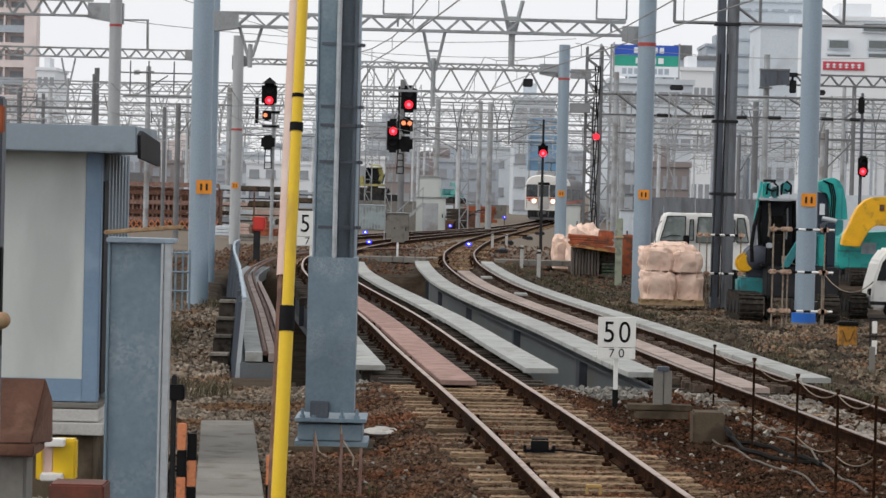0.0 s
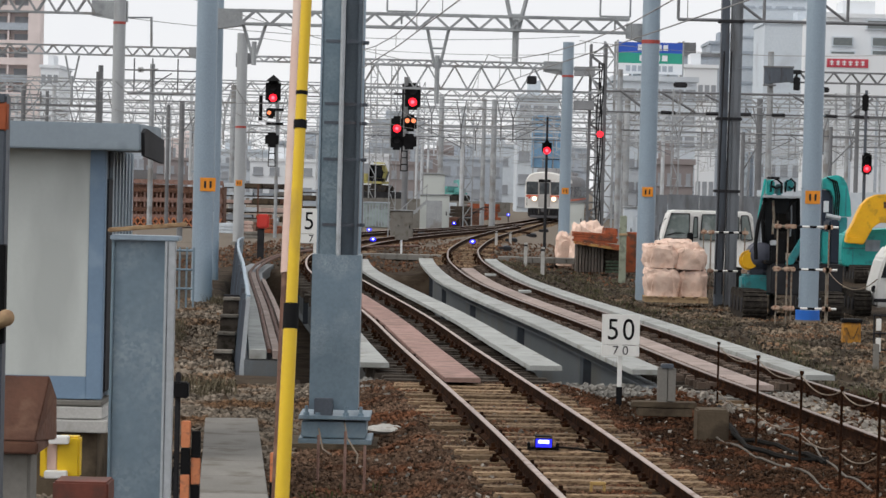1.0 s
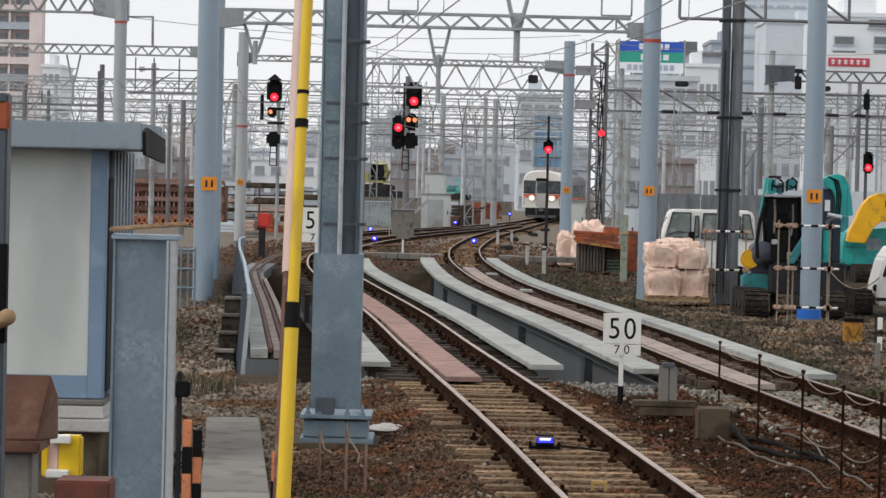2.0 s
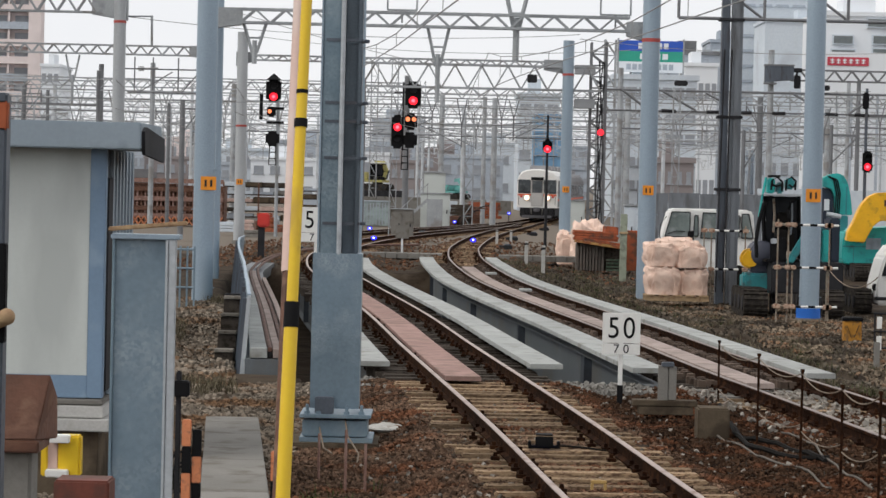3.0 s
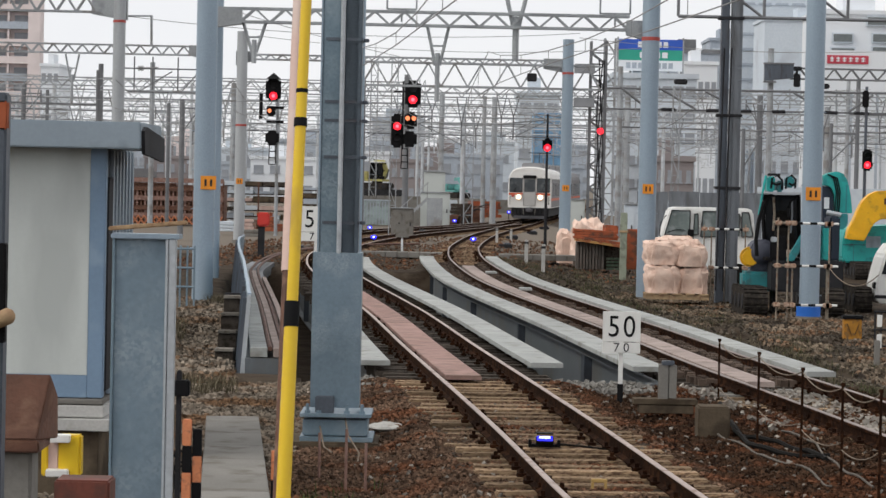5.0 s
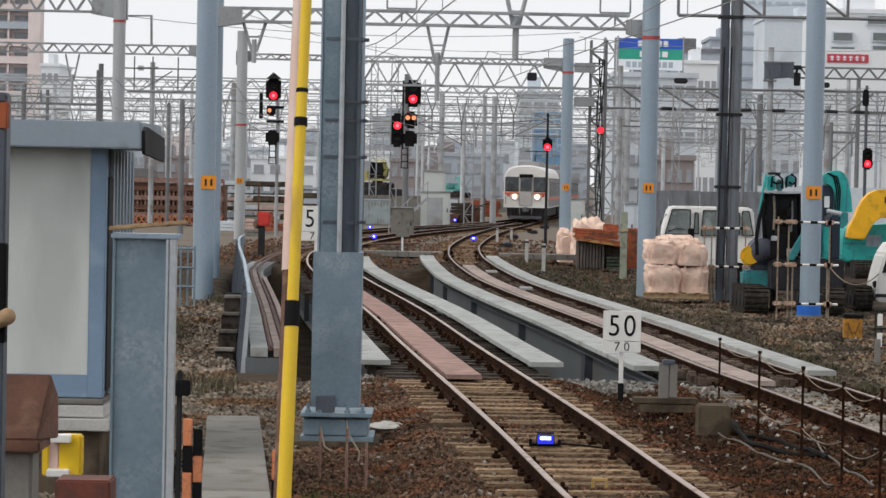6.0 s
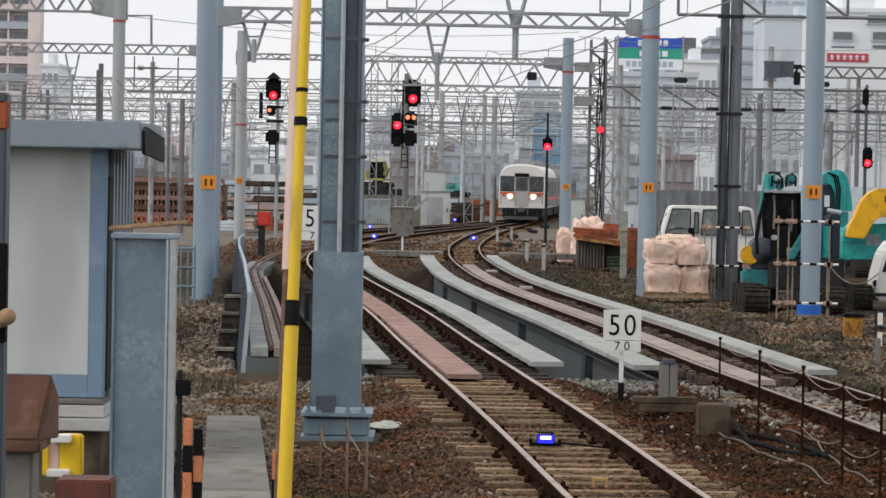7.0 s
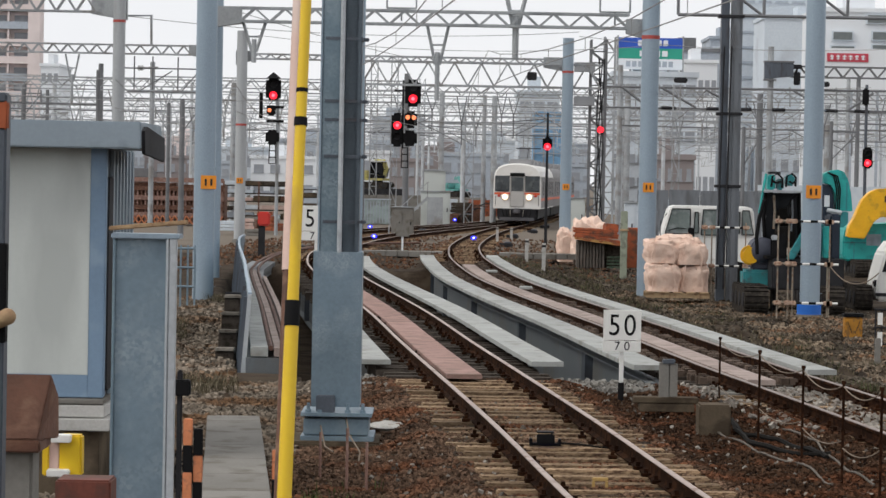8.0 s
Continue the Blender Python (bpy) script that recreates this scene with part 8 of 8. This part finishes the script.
# crossing slabs between the tracks
t = thing("crossing_slabs", "pale concrete slabs across the tracks", "slab path", (0, 0, 0), kind="structure")
for k in range(24):
    x = -4.2 + k * 0.42
    if abs(x - x_on(LINE_B, 96.5)) < 0.9:
        continue
    bm = B()
    box(bm, x, x + 0.40, 96.2, 97.4, -0.3, -0.1, 0.01)
    part("slab", bm, CONC, t)
# machines far off
OLIVE = mat("faded_yellow_green_paint", (0.40, 0.36, 0.12), 0.6, 0, 0.2, 1.5, (0.25, 0.24, 0.12), 0.3, 30, 0.05)
t = thing("work_platform", "dark raised steel platform carrying an excavator", "platform", (-5.967, 235, -0.4))
hw = 2.197
bm = B()
box(bm, -hw, hw, -1.6, 1.6, 0.957 + 0.4, 1.774 + 0.4, 0.03)
part("deck", bm, DARK, t)
for x in (-hw + 0.2, hw - 0.2):
    for y in (-1.3, 1.3):
        bm = B()
        box(bm, x - 0.12, x + 0.12, y - 0.12, y + 0.12, 0, 0.957 + 0.4)
        part("leg", bm, DARK, t)
for x in (-hw, hw * 0.92):
    bm = B()
    box(bm, x, x + hw * 0.08, -1.62, -1.58, 0.344 + 0.4, 0.957 + 0.4)
    part("gusset", bm, DARK, t)
excavator((-6.018, 235, 1.774), 70, OLIVE, OLIVE, "distant yellow-green excavator on a dark platform", 0.92,
          boom=([(-0.7, 1.1), (-0.9, 1.9), (-0.6, 2.7), (0.3, 2.75)], [0.3, 0.4, 0.4, 0.3]), arm=False)
t = thing("site_container", "faded pale teal low container beside a wall", "container", (-5.124, 167, -0.4))
cw, ch = 1.670, 1.252 + 0.4
bm = B()
box(bm, 0, cw, 0, 1.4, 0.1, ch, 0.02)
part("body", bm, mat("faded_pale_teal", (0.36, 0.44, 0.43), 0.7, 0, 0.2, 0.8, (0.25, 0.27, 0.26), 0.35, 20, 0.05), t)
for k in range(9):
    bm = B()
    box(bm, cw * k / 8.5, cw * k / 8.5 + 0.05, -0.04, -0.002, 0.15, ch - 0.06)
    part("rib", bm, BLDG_GREY, t)
bm = B()
box(bm, -0.04, cw + 0.04, -0.05, 1.44, ch, ch + 0.06)
part("lid", bm, BLDG_GREY, t)


def steel_rack(x0, x1, y, tops, seed):
    """Open rack of long sections in several layers."""
    r = random.Random(seed)
    t = thing("storage_rack", "open rack of long sections in beige, grey and rusty layers", "rack", (x0, y, -0.5), "storage racks")
    w = x1 - x0
    for i, z in enumerate(tops):
        x = 0.0
        while x < w - 0.3:
            l = min(w - x, r.uniform(0.8, 2.2))
            bm = B()
            h = r.uniform(0.16, 0.36)
            box(bm, x, x + l - 0.06, r.uniform(-0.2, 0.1), 1.2, z + 0.5, z + 0.5 + h, 0.02)
            part("section", bm, r.choice((CONC, BLDG_GREY, BROWNRUST, PINKPIPE, BLDG, BRSLEEP, CONC_BROWN)), t)
            x += l
        bm = B()
        box(bm, 0, w, 0, 1.2, z + 0.42, z + 0.498)
        part("shelf", bm, BRSLEEP, t)
    n = max(3, round(w / 1.1))
    for k in range(n + 1):
        bm = B()
        x = w * k / n
        box(bm, x - 0.05, x + 0.05, -0.3, -0.2, 0, tops[0] + 0.75)
        part("upright", bm, GALV_FAR if k % 2 else BROWNRUST, t)


steel_rack(-14.549, -9.913, 172, (2.035, 1.512, 0.989, 0.428, -0.132), 3)
steel_rack(-11.103, -6.468, 205, (1.710, 1.086, 0.373), 4)
# teal paled in its colour to paint in the distance haze
TEAL_FAR = mat("haze_paled_teal_paint", (0.12, 0.36, 0.34), 0.6, 0, 0.15, 1.5, (0.14, 0.26, 0.26), 0.25, 20, 0)
t = thing("spoil_terrace", "low beige concrete terrace under a machine", "terrace", (1.2, 231, -0.4))
for k in range(5):
    bm = B()
    box(bm, -2.6 + k * 1.04, -1.6 + k * 1.04, -1.6, 1.6, 0, 1.55, 0.04)
    part("block", bm, CONC, t)
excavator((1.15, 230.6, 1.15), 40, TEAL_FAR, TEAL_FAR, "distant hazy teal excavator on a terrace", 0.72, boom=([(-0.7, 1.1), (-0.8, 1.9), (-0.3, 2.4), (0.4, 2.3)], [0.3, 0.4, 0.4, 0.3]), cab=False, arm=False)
t = thing("sheet_pile_heap", "dark rusty curved sheets heaped in the yard", "steel heap", (1.55, 172, -0.4))
for k in range(5):
    bm = B()
    r = 0.75 + 0.14 * k
    arc = [(0.35 * k - r * math.cos(a), r * 1.15 * math.sin(a)) for a in [math.pi * j / 14 for j in range(9)]]
    for (xa, za), (xb_, zb_) in zip(arc, arc[1:]):
        bar(bm, (xa, 0.15 * k, za), (xb_, 0.15 * k, zb_), 0.9, 0.06)
    part("curved_sheet", bm, BROWNPIPE if k % 2 else DARK, t)
t = thing("parked_coach", "pale parked railway coach far across the yard", "railway coach", (-33.134, 260, -0.3), turn=78)
bm = B()
box(bm, -10, 10, -1.4, 1.4, 0.9, 3.6, 0.3)
part("body", bm, TRAINSIDE, t)
bm = B()
box(bm, -9.5, 9.5, -1.44, 1.44, 1.9, 2.7)
part("window_band", bm, SCREEN, t)
bm = B()
for x in (-7, 7):
    box(bm, x - 1.6, x + 1.6, -1.1, 1.1, 0.0, 0.85)
part("bogies", bm, DARK, t)


def point_machine(x, y, turn):
    t = thing("point_machine", "dark steel point machine beside a rail", "point machine", (x, y, ground_z(x, y)), "point machines", turn=turn)
    bm = B()
    box(bm, -0.3, 0.3, -0.25, 0.25, 0.0, 0.16, 0.03)
    part("case", bm, DARK, t)
    bm = B()
    box(bm, -0.27, 0.08, -0.22, 0.22, 0.16, 0.22, 0.03)
    part("lid", bm, GALV_DARK, t)
    bm = B()
    rod(bm, (0.4, 0, 0.1), (1.5, 0, 0.1), 0.025, seg=8)
    part("throw_rod", bm, RUST, t)


for x, y, turn in ((-5.6, 104, 0), (-4.4, 119, -8), (-1.0, 136, -10), (0.3, 149, 170), (3.4, 128, 180), (5.0, 146, 180), (2.7, 112, 180), (6.3, 162, 180)):
    point_machine(x, y, turn)
# pale marker posts on the bank
for x, y, h in ((2.966, 92, 0.95), (3.262, 84, 1.05), (2.452, 118, 0.7), (3.301, 126, 0.6)):
    t = thing("marker_post", "short pale concrete marker post", "post", (x, y, ground_z(x, y) - 0.05), "marker posts")
    bm = B()
    box(bm, -0.06, 0.06, -0.06, 0.06, 0, h, 0.012)
    part("post", bm, BLOCKWHITE, t)
    bm = B()
    box(bm, -0.065, 0.065, -0.065, 0.065, h * 0.86, h * 0.95, 0.01)
    part("band", bm, DARK, t)
# steel ladder and rail stacks by the relay cabinets
t = thing("rail_stack", "stack of rusty rails on timber bearers", "rail stack", (3.927, 150, -0.36))
for k in range(5):
    bm = B()
    box(bm, -1.2, 1.2, 0.16 * k, 0.16 * k + 0.1, 0.1, 0.22 + 0.05 * (k % 2), 0.01)
    part("rail", bm, RUST, t)
for x in (-0.9, 0.9):
    bm = B()
    box(bm, x - 0.1, x + 0.1, -0.1, 0.9, 0, 0.1)
    part("bearer", bm, BRSLEEP, t)
t = thing("steel_stair", "pale steel stair with handrails beside a cabinet", "stair", (-1.954, 158, -0.4))
for k in range(7):
    bm = B()
    box(bm, -0.9 + 0.26 * k, -0.62 + 0.26 * k, 0, 0.8, 0.25 * k + 0.2, 0.25 * k + 0.25)
    part("tread", bm, GALV_FAR, t)
for y in (0.0, 0.8):
    bm = B()
    bar(bm, (-0.9, y, 0.15), (1.0, y, 1.95), 0.05, 0.16)
    bar(bm, (-0.9, y, 1.1), (1.0, y, 2.9), 0.05, 0.05)
    for k in range(4):
        x = -0.85 + 0.6 * k
        bar(bm, (x, y, 0.2 + 0.57 * k), (x, y, 1.15 + 0.57 * k), 0.04, 0.04)
    part("handrail", bm, GALV_FAR, t)
bm = B()
box(bm, 0.95, 1.9, 0, 0.8, 0, 1.95)
part("landing", bm, GALV_FAR, t)


# materials stacked about the middle of the yard
STACKS = ((BROWNRUST, "rusty steel sections stacked in the yard"), (CONC, "concrete blocks stacked in the yard"), (TARP, "materials under a blue sheet"), (GALV_FAR, "grey steel frames stacked in the yard"),
          (REDROOF, "red oxide beams stacked in the yard"), (BLDG, "pale site container in the yard"), (BRSLEEP, "old timber sleepers stacked in the yard"), (PINKPIPE, "faded pink sacks stacked in the yard"))
rnd = random.Random(31)
for k in range(26):
    y = rnd.uniform(172, 228)
    side = rnd.choice((0, 0, 1))
    x = y * (rnd.uniform(-0.038, 0.018) if side == 0 else rnd.uniform(0.082, 0.125))
    if any(abs(x - x_on(ln, y)) < 3 for ln in (LINE_B, LINE_E)):
        continue
    m, lab = STACKS[k % len(STACKS)]
    t = thing("material_stack", lab, "material stack", (x, y, -0.37), "material stacks", turn=rnd.uniform(-15, 15))
    w, z = rnd.uniform(1.0, 2.6), 0.0
    for i in range(rnd.randint(2, 5)):
        h = rnd.uniform(0.2, 0.45)
        bm = B()
        a = w * rnd.uniform(0.75, 1.0)
        o = rnd.uniform(-0.12, 0.12)
        box(bm, -a / 2 + o, a / 2 + o, -0.6, 0.6, z, z + h - 0.02, 0.03)
        part("layer", bm, m, t)
        z += h
rnd = random.Random(57)
for k in range(20):
    y = rnd.uniform(112, 165)
    x = y * rnd.uniform(-0.083, -0.052)
    if any(abs(x - x_on(ln, y)) < 2.4 for ln in (LINE_A, LINE_B, LINE_C, LINE_E)):
        continue
    m, lab = STACKS[(k * 3) % len(STACKS)]
    t = thing("material_stack", lab, "material stack", (x, y, -0.4), "material stacks", turn=rnd.uniform(-20, 20))
    w, z = rnd.uniform(0.6, 1.4), 0.0
    for i in range(rnd.randint(2, 4)):
        h = rnd.uniform(0.12, 0.3)
        bm = B()
        a = w * rnd.uniform(0.7, 1.0)
        o = rnd.uniform(-0.1, 0.1)
        box(bm, -a / 2 + o, a / 2 + o, -0.45, 0.45, z, z + h - 0.02, 0.03)
        part("layer", bm, m, t)
        z += h
t = thing("yard_wall", "low stained concrete wall across the yard", "wall", (-13, 238, -0.4), kind="structure")
for k in range(12):
    bm = B()
    box(bm, k * 1.6, k * 1.6 + 1.56, 0, 0.15, 0, 1.5 + 0.25 * math.sin(k * 1.7), 0.02)
    part("panel", bm, CONC if k % 3 else BLDG_GREY, t)


def railing(x0, x1, y, z0, z1, label):
    t = thing("guard_railing", label, "railing", (x0, y, z0))
    n = 6
    for k in range(n + 1):
        bm = B()
        x = (x1 - x0) * k / n
        box(bm, x - 0.02, x + 0.02, 0, 0.04, 0, z1 - z0, 0.005)
        part("post", bm, GALV, t)
    for z in (0.35, 0.65, 0.95):
        bm = B()
        rod(bm, (0, 0.02, (z1 - z0) * z), (x1 - x0, 0.02, (z1 - z0) * z), 0.025, seg=8)
        part("rail", bm, GALV, t, smooth=True)


railing(-6.367, -5.437, 57, ground_z(-5.871, 57), 0.999, "blue-grey steel guard railing beside a mast")


# ---- ballast, weeds and grass ----
def rocks(name, n, place, size, material, label, seed):
    """Many small angular stones in one mesh."""
    rs = np.random.RandomState(seed)
    cube = np.array([(-1, -1, -1), (1, -1, -1), (1, 1, -1), (-1, 1, -1), (-1, -1, 1), (1, -1, 1), (1, 1, 1), (-1, 1, 1)], float) * 0.62
    quads = np.array([(0, 3, 2, 1), (4, 5, 6, 7), (0, 1, 5, 4), (1, 2, 6, 5), (2, 3, 7, 6), (3, 0, 4, 7)])
    c = []
    while len(c) < n:
        p = place(rs)
        if p:
            c.append(p)
    c = np.array(c)
    s = rs.uniform(size[0], size[1], (n, 1, 1)) * rs.uniform(0.6, 1.3, (n, 1, 3))
    v = cube[None] * s * rs.uniform(0.6, 1.35, (n, 8, 3))
    q = rs.normal(size=(n, 3, 3))
    u, _, w = np.linalg.svd(q)
    v = np.einsum("nij,nkj->nki", u @ w, v) + c[:, None, :]
    f = quads[None] + 8 * np.arange(n)[:, None, None]
    me = bpy.data.meshes.new(name)
    me.from_pydata(v.reshape(-1, 3).tolist(), [], f.reshape(-1, 4).tolist())
    me.materials.append(material)
    return tagged(new(name, me), label, "ballast", kind="stuff")


def dark_bed(rs):
    while True:
        p = near_bed(rs)
        if p and p[0] > x_on(LINE_A, p[1]) + 1.15:
            return p


def brown_bed(rs):
    while True:
        p = near_bed(rs)
        if p and p[0] <= x_on(LINE_A, p[1]) + 1.25:
            return p


def near_bed(rs):
    y = 17.5 + 18.0 * rs.rand() ** 1.25
    x = rs.uniform(-1.7, 0.19 * y + 1.2)
    for ln in (LINE_A, LINE_B):
        if abs(abs(x - x_on(ln, y)) - 0.566) < 0.11:
            return None
    inside = min(abs(x - x_on(LINE_A, y)), abs(x - x_on(LINE_B, y))) < 1.1
    over = abs(x - x_on(LINE_B, y))
    if over < 1.15 and y < 31.5:
        return (x, y, -0.152 if over > 0.62 or noise.noise(Vector((x, y * 0.8, 5))) > -0.1 else -0.19)
    return (x, y, ground_z(x, y) + (-0.004 if inside else 0.012))


def left_bed(rs):
    y = rs.uniform(19, 36.3)
    x = rs.uniform(-4.6, -1.5)
    return (x, y, ground_z(x, y) + 0.012)


def right_bank(rs):
    y = rs.uniform(34, 94)
    xb = x_on(LINE_B, y)
    x = xb + 1.25 + rs.rand() ** 1.4 * 8
    return (x, y, ground_z(x, y) + 0.015)


def yard_gravel(rs):
    y = rs.uniform(36, 72)
    x = x_on(LINE_B, y) + 3.2 + rs.rand() * 6
    return (x, y, ground_z(x, y) + 0.03) if noise.noise(Vector((x * 0.7, y * 0.35, 31))) > -0.12 else None


def left_bank(rs):
    y = rs.uniform(26, 62)
    x = x_on(LINE_C, y) - 0.15 - rs.rand() * 3.2
    return (x, y, ground_z(x, y) + 0.015)


def far_bed(rs):
    y = rs.uniform(84, 130)
    x = rs.uniform(-10, 9)
    return (x, y, ground_z(x, y) + 0.02)


rocks("ballast", 36000, brown_bed, (0.013, 0.030), STONE, "brown angular track ballast", 1)
rocks("dark_ballast", 30000, dark_bed, (0.013, 0.032), STONE_DARK, "dark rusty track ballast", 7)
rocks("bank_stones", 16000, left_bed, (0.016, 0.042), STONE_GREY, "pale grey-brown stones beside the trough", 6)
rocks("bank_stones", 21000, right_bank, (0.018, 0.05), STONE_BANK, "grey-brown stones on the bank", 2)
rocks("yard_gravel", 9000, yard_gravel, (0.02, 0.055), STONE_TAN, "beige and grey gravel of the yard", 23)
rocks("bank_stones", 12000, left_bank, (0.02, 0.055), STONE_GREY, "grey-brown stones beside the cable bridge", 3)
rocks("far_ballast", 5000, far_bed, (0.03, 0.07), STONE, "brown ballast beyond the bridge", 4)


def strewn(rs):
    while True:
        p = near_bed(rs)
        if p:
            return (p[0], p[1], p[2] + 0.01)


rocks("strewn_stones", 700, strewn, (0.014, 0.034), STREWN, "pale stones strewn over the ballast", 8)


def pale_bed(rs):
    y = rs.uniform(34.4, 36.2)
    x = rs.uniform(-1.6, 5.6)
    if x_on(LINE_A, y) - 0.7 < x < x_on(LINE_A, y) + 0.7:
        return None
    return (x, y, -0.27 + rs.rand() * 0.05)


rocks("pale_rubble", 1300, pale_bed, (0.02, 0.05), CONC, "pale rubble along the abutment", 5)


def broken_slabs(rs):
    y = rs.uniform(28.6, 34.6)
    return (x_on(LINE_B, y) + (rs.uniform(-1.25, -0.75) if rs.rand() < 0.25 else rs.uniform(-0.42, 0.42)), y, -0.15)


def clear_slabs(rs):
    p = broken_slabs(rs)
    return p if abs(abs(p[0] - x_on(LINE_B, p[1])) - 0.566) > 0.14 else None


rocks("broken_slabs", 420, clear_slabs, (0.02, 0.055), RUBBLE, "pale broken concrete along the track", 21)


def blades(name, n, place, h, material, label, seed):
    rs = np.random.RandomState(seed)
    v, f = [], []
    for i in range(n):
        x, y, z = place(rs)
        for k in range(4):
            a = rs.uniform(0, 6.28)
            l = rs.uniform(*h)
            dx, dy = math.cos(a) * l * 0.6, math.sin(a) * l * 0.6
            ox, oy = rs.uniform(-0.05, 0.05, 2)
            wx, wy = -math.sin(a) * 0.006, math.cos(a) * 0.006
            b = len(v)
            v += [(x + ox - wx, y + oy - wy, z - 0.02), (x + ox + wx, y + oy + wy, z - 0.02), (x + ox + dx * 0.5 + wx * 0.7, y + oy + dy * 0.5 + wy * 0.7, z + l * 0.6),
                  (x + ox + dx * 0.5 - wx * 0.7, y + oy + dy * 0.5 - wy * 0.7, z + l * 0.6), (x + ox + dx, y + oy + dy, z + l * 0.85)]
            f += [(b, b + 1, b + 2, b + 3), (b + 3, b + 2, b + 4)]
    me = bpy.data.meshes.new(name)
    me.from_pydata(v, [], f)
    me.materials.append(material)
    tagged(new(name, me), label, "grass", kind="stuff")


def bank_grass(rs):
    while True:
        x, y, z = right_bank(rs)
        if noise.noise(Vector((x * 1.1, y * 0.6, 7))) > 0.16 and x - x_on(LINE_B, y) < 5.0:
            return x, y, z


def weeds(rs):
    x, y = rs.normal(-0.942, 0.28), rs.normal(21.6, 0.7)
    return x, y, ground_z(x, y)


def left_grass(rs):
    while True:
        x, y, z = left_bank(rs)
        if noise.noise(Vector((x * 0.7, y * 0.3, 3))) > 0.12 and not (36 < y < 56 and x > x_on(LINE_C, y) - 1.1):
            return x, y, z


sagging("rope", (9.360, 62.8, 0.632), (10.068, 60, 0.580), 0.012, 0.33, ROPE, "sagging rope tied to the pipe barrier")
blades("dry_grass", 2600, bank_grass, (0.05, 0.18), DRYGRASS, "dry brownish grass tufts on the bank", 11)
blades("bank_weeds", 700, bank_grass, (0.05, 0.15), WEED, "dull green weeds on the bank", 12)
blades("green_weeds", 240, weeds, (0.05, 0.16), WEED, "small green weeds in the ballast", 13)
blades("dry_grass", 2600, left_grass, (0.06, 0.24), DRYGRASS, "dry brownish grass beside the cable bridge", 14)




# ---- everything that moves ----
def motions():
    s0, s1 = run_at(201.0), run_at(157.7)
    for car, back in ((car_1, 0.0), (car_2, 20.0), (car_3, 40.0)):
        walk(car, [(t, car_pose(s0 + (s1 - s0) * t / 8.0 + back)) for t in (0, 1, 2, 3, 4, 5, 6, 7, 8)])
    # added panel imitates flashing: lit face turns to the platform and away every second
    rows, turn = [(0.0, 180.0)], 180.0
    for on, off in ((0.03, 0.43), (0.93, 1.43), (1.97, 2.47), (3.03, 3.53), (4.03, 4.53), (4.97, 5.47), (5.9, 6.43), (6.93, 7.53)):
        for t0 in (on, off):
            for k in range(4):
                t = round(t0 * FPS + k - 1) / FPS
                if t > rows[-1][0]:
                    rows.append((t, turn + 60.0 * k))
            turn += 180.0
    rows.append((8.0, rows[-1][1]))
    walk(flash_panel, [(t, pose(0, -0.062, 0.08, a, 0, 0)) for t, a in rows])


motions()
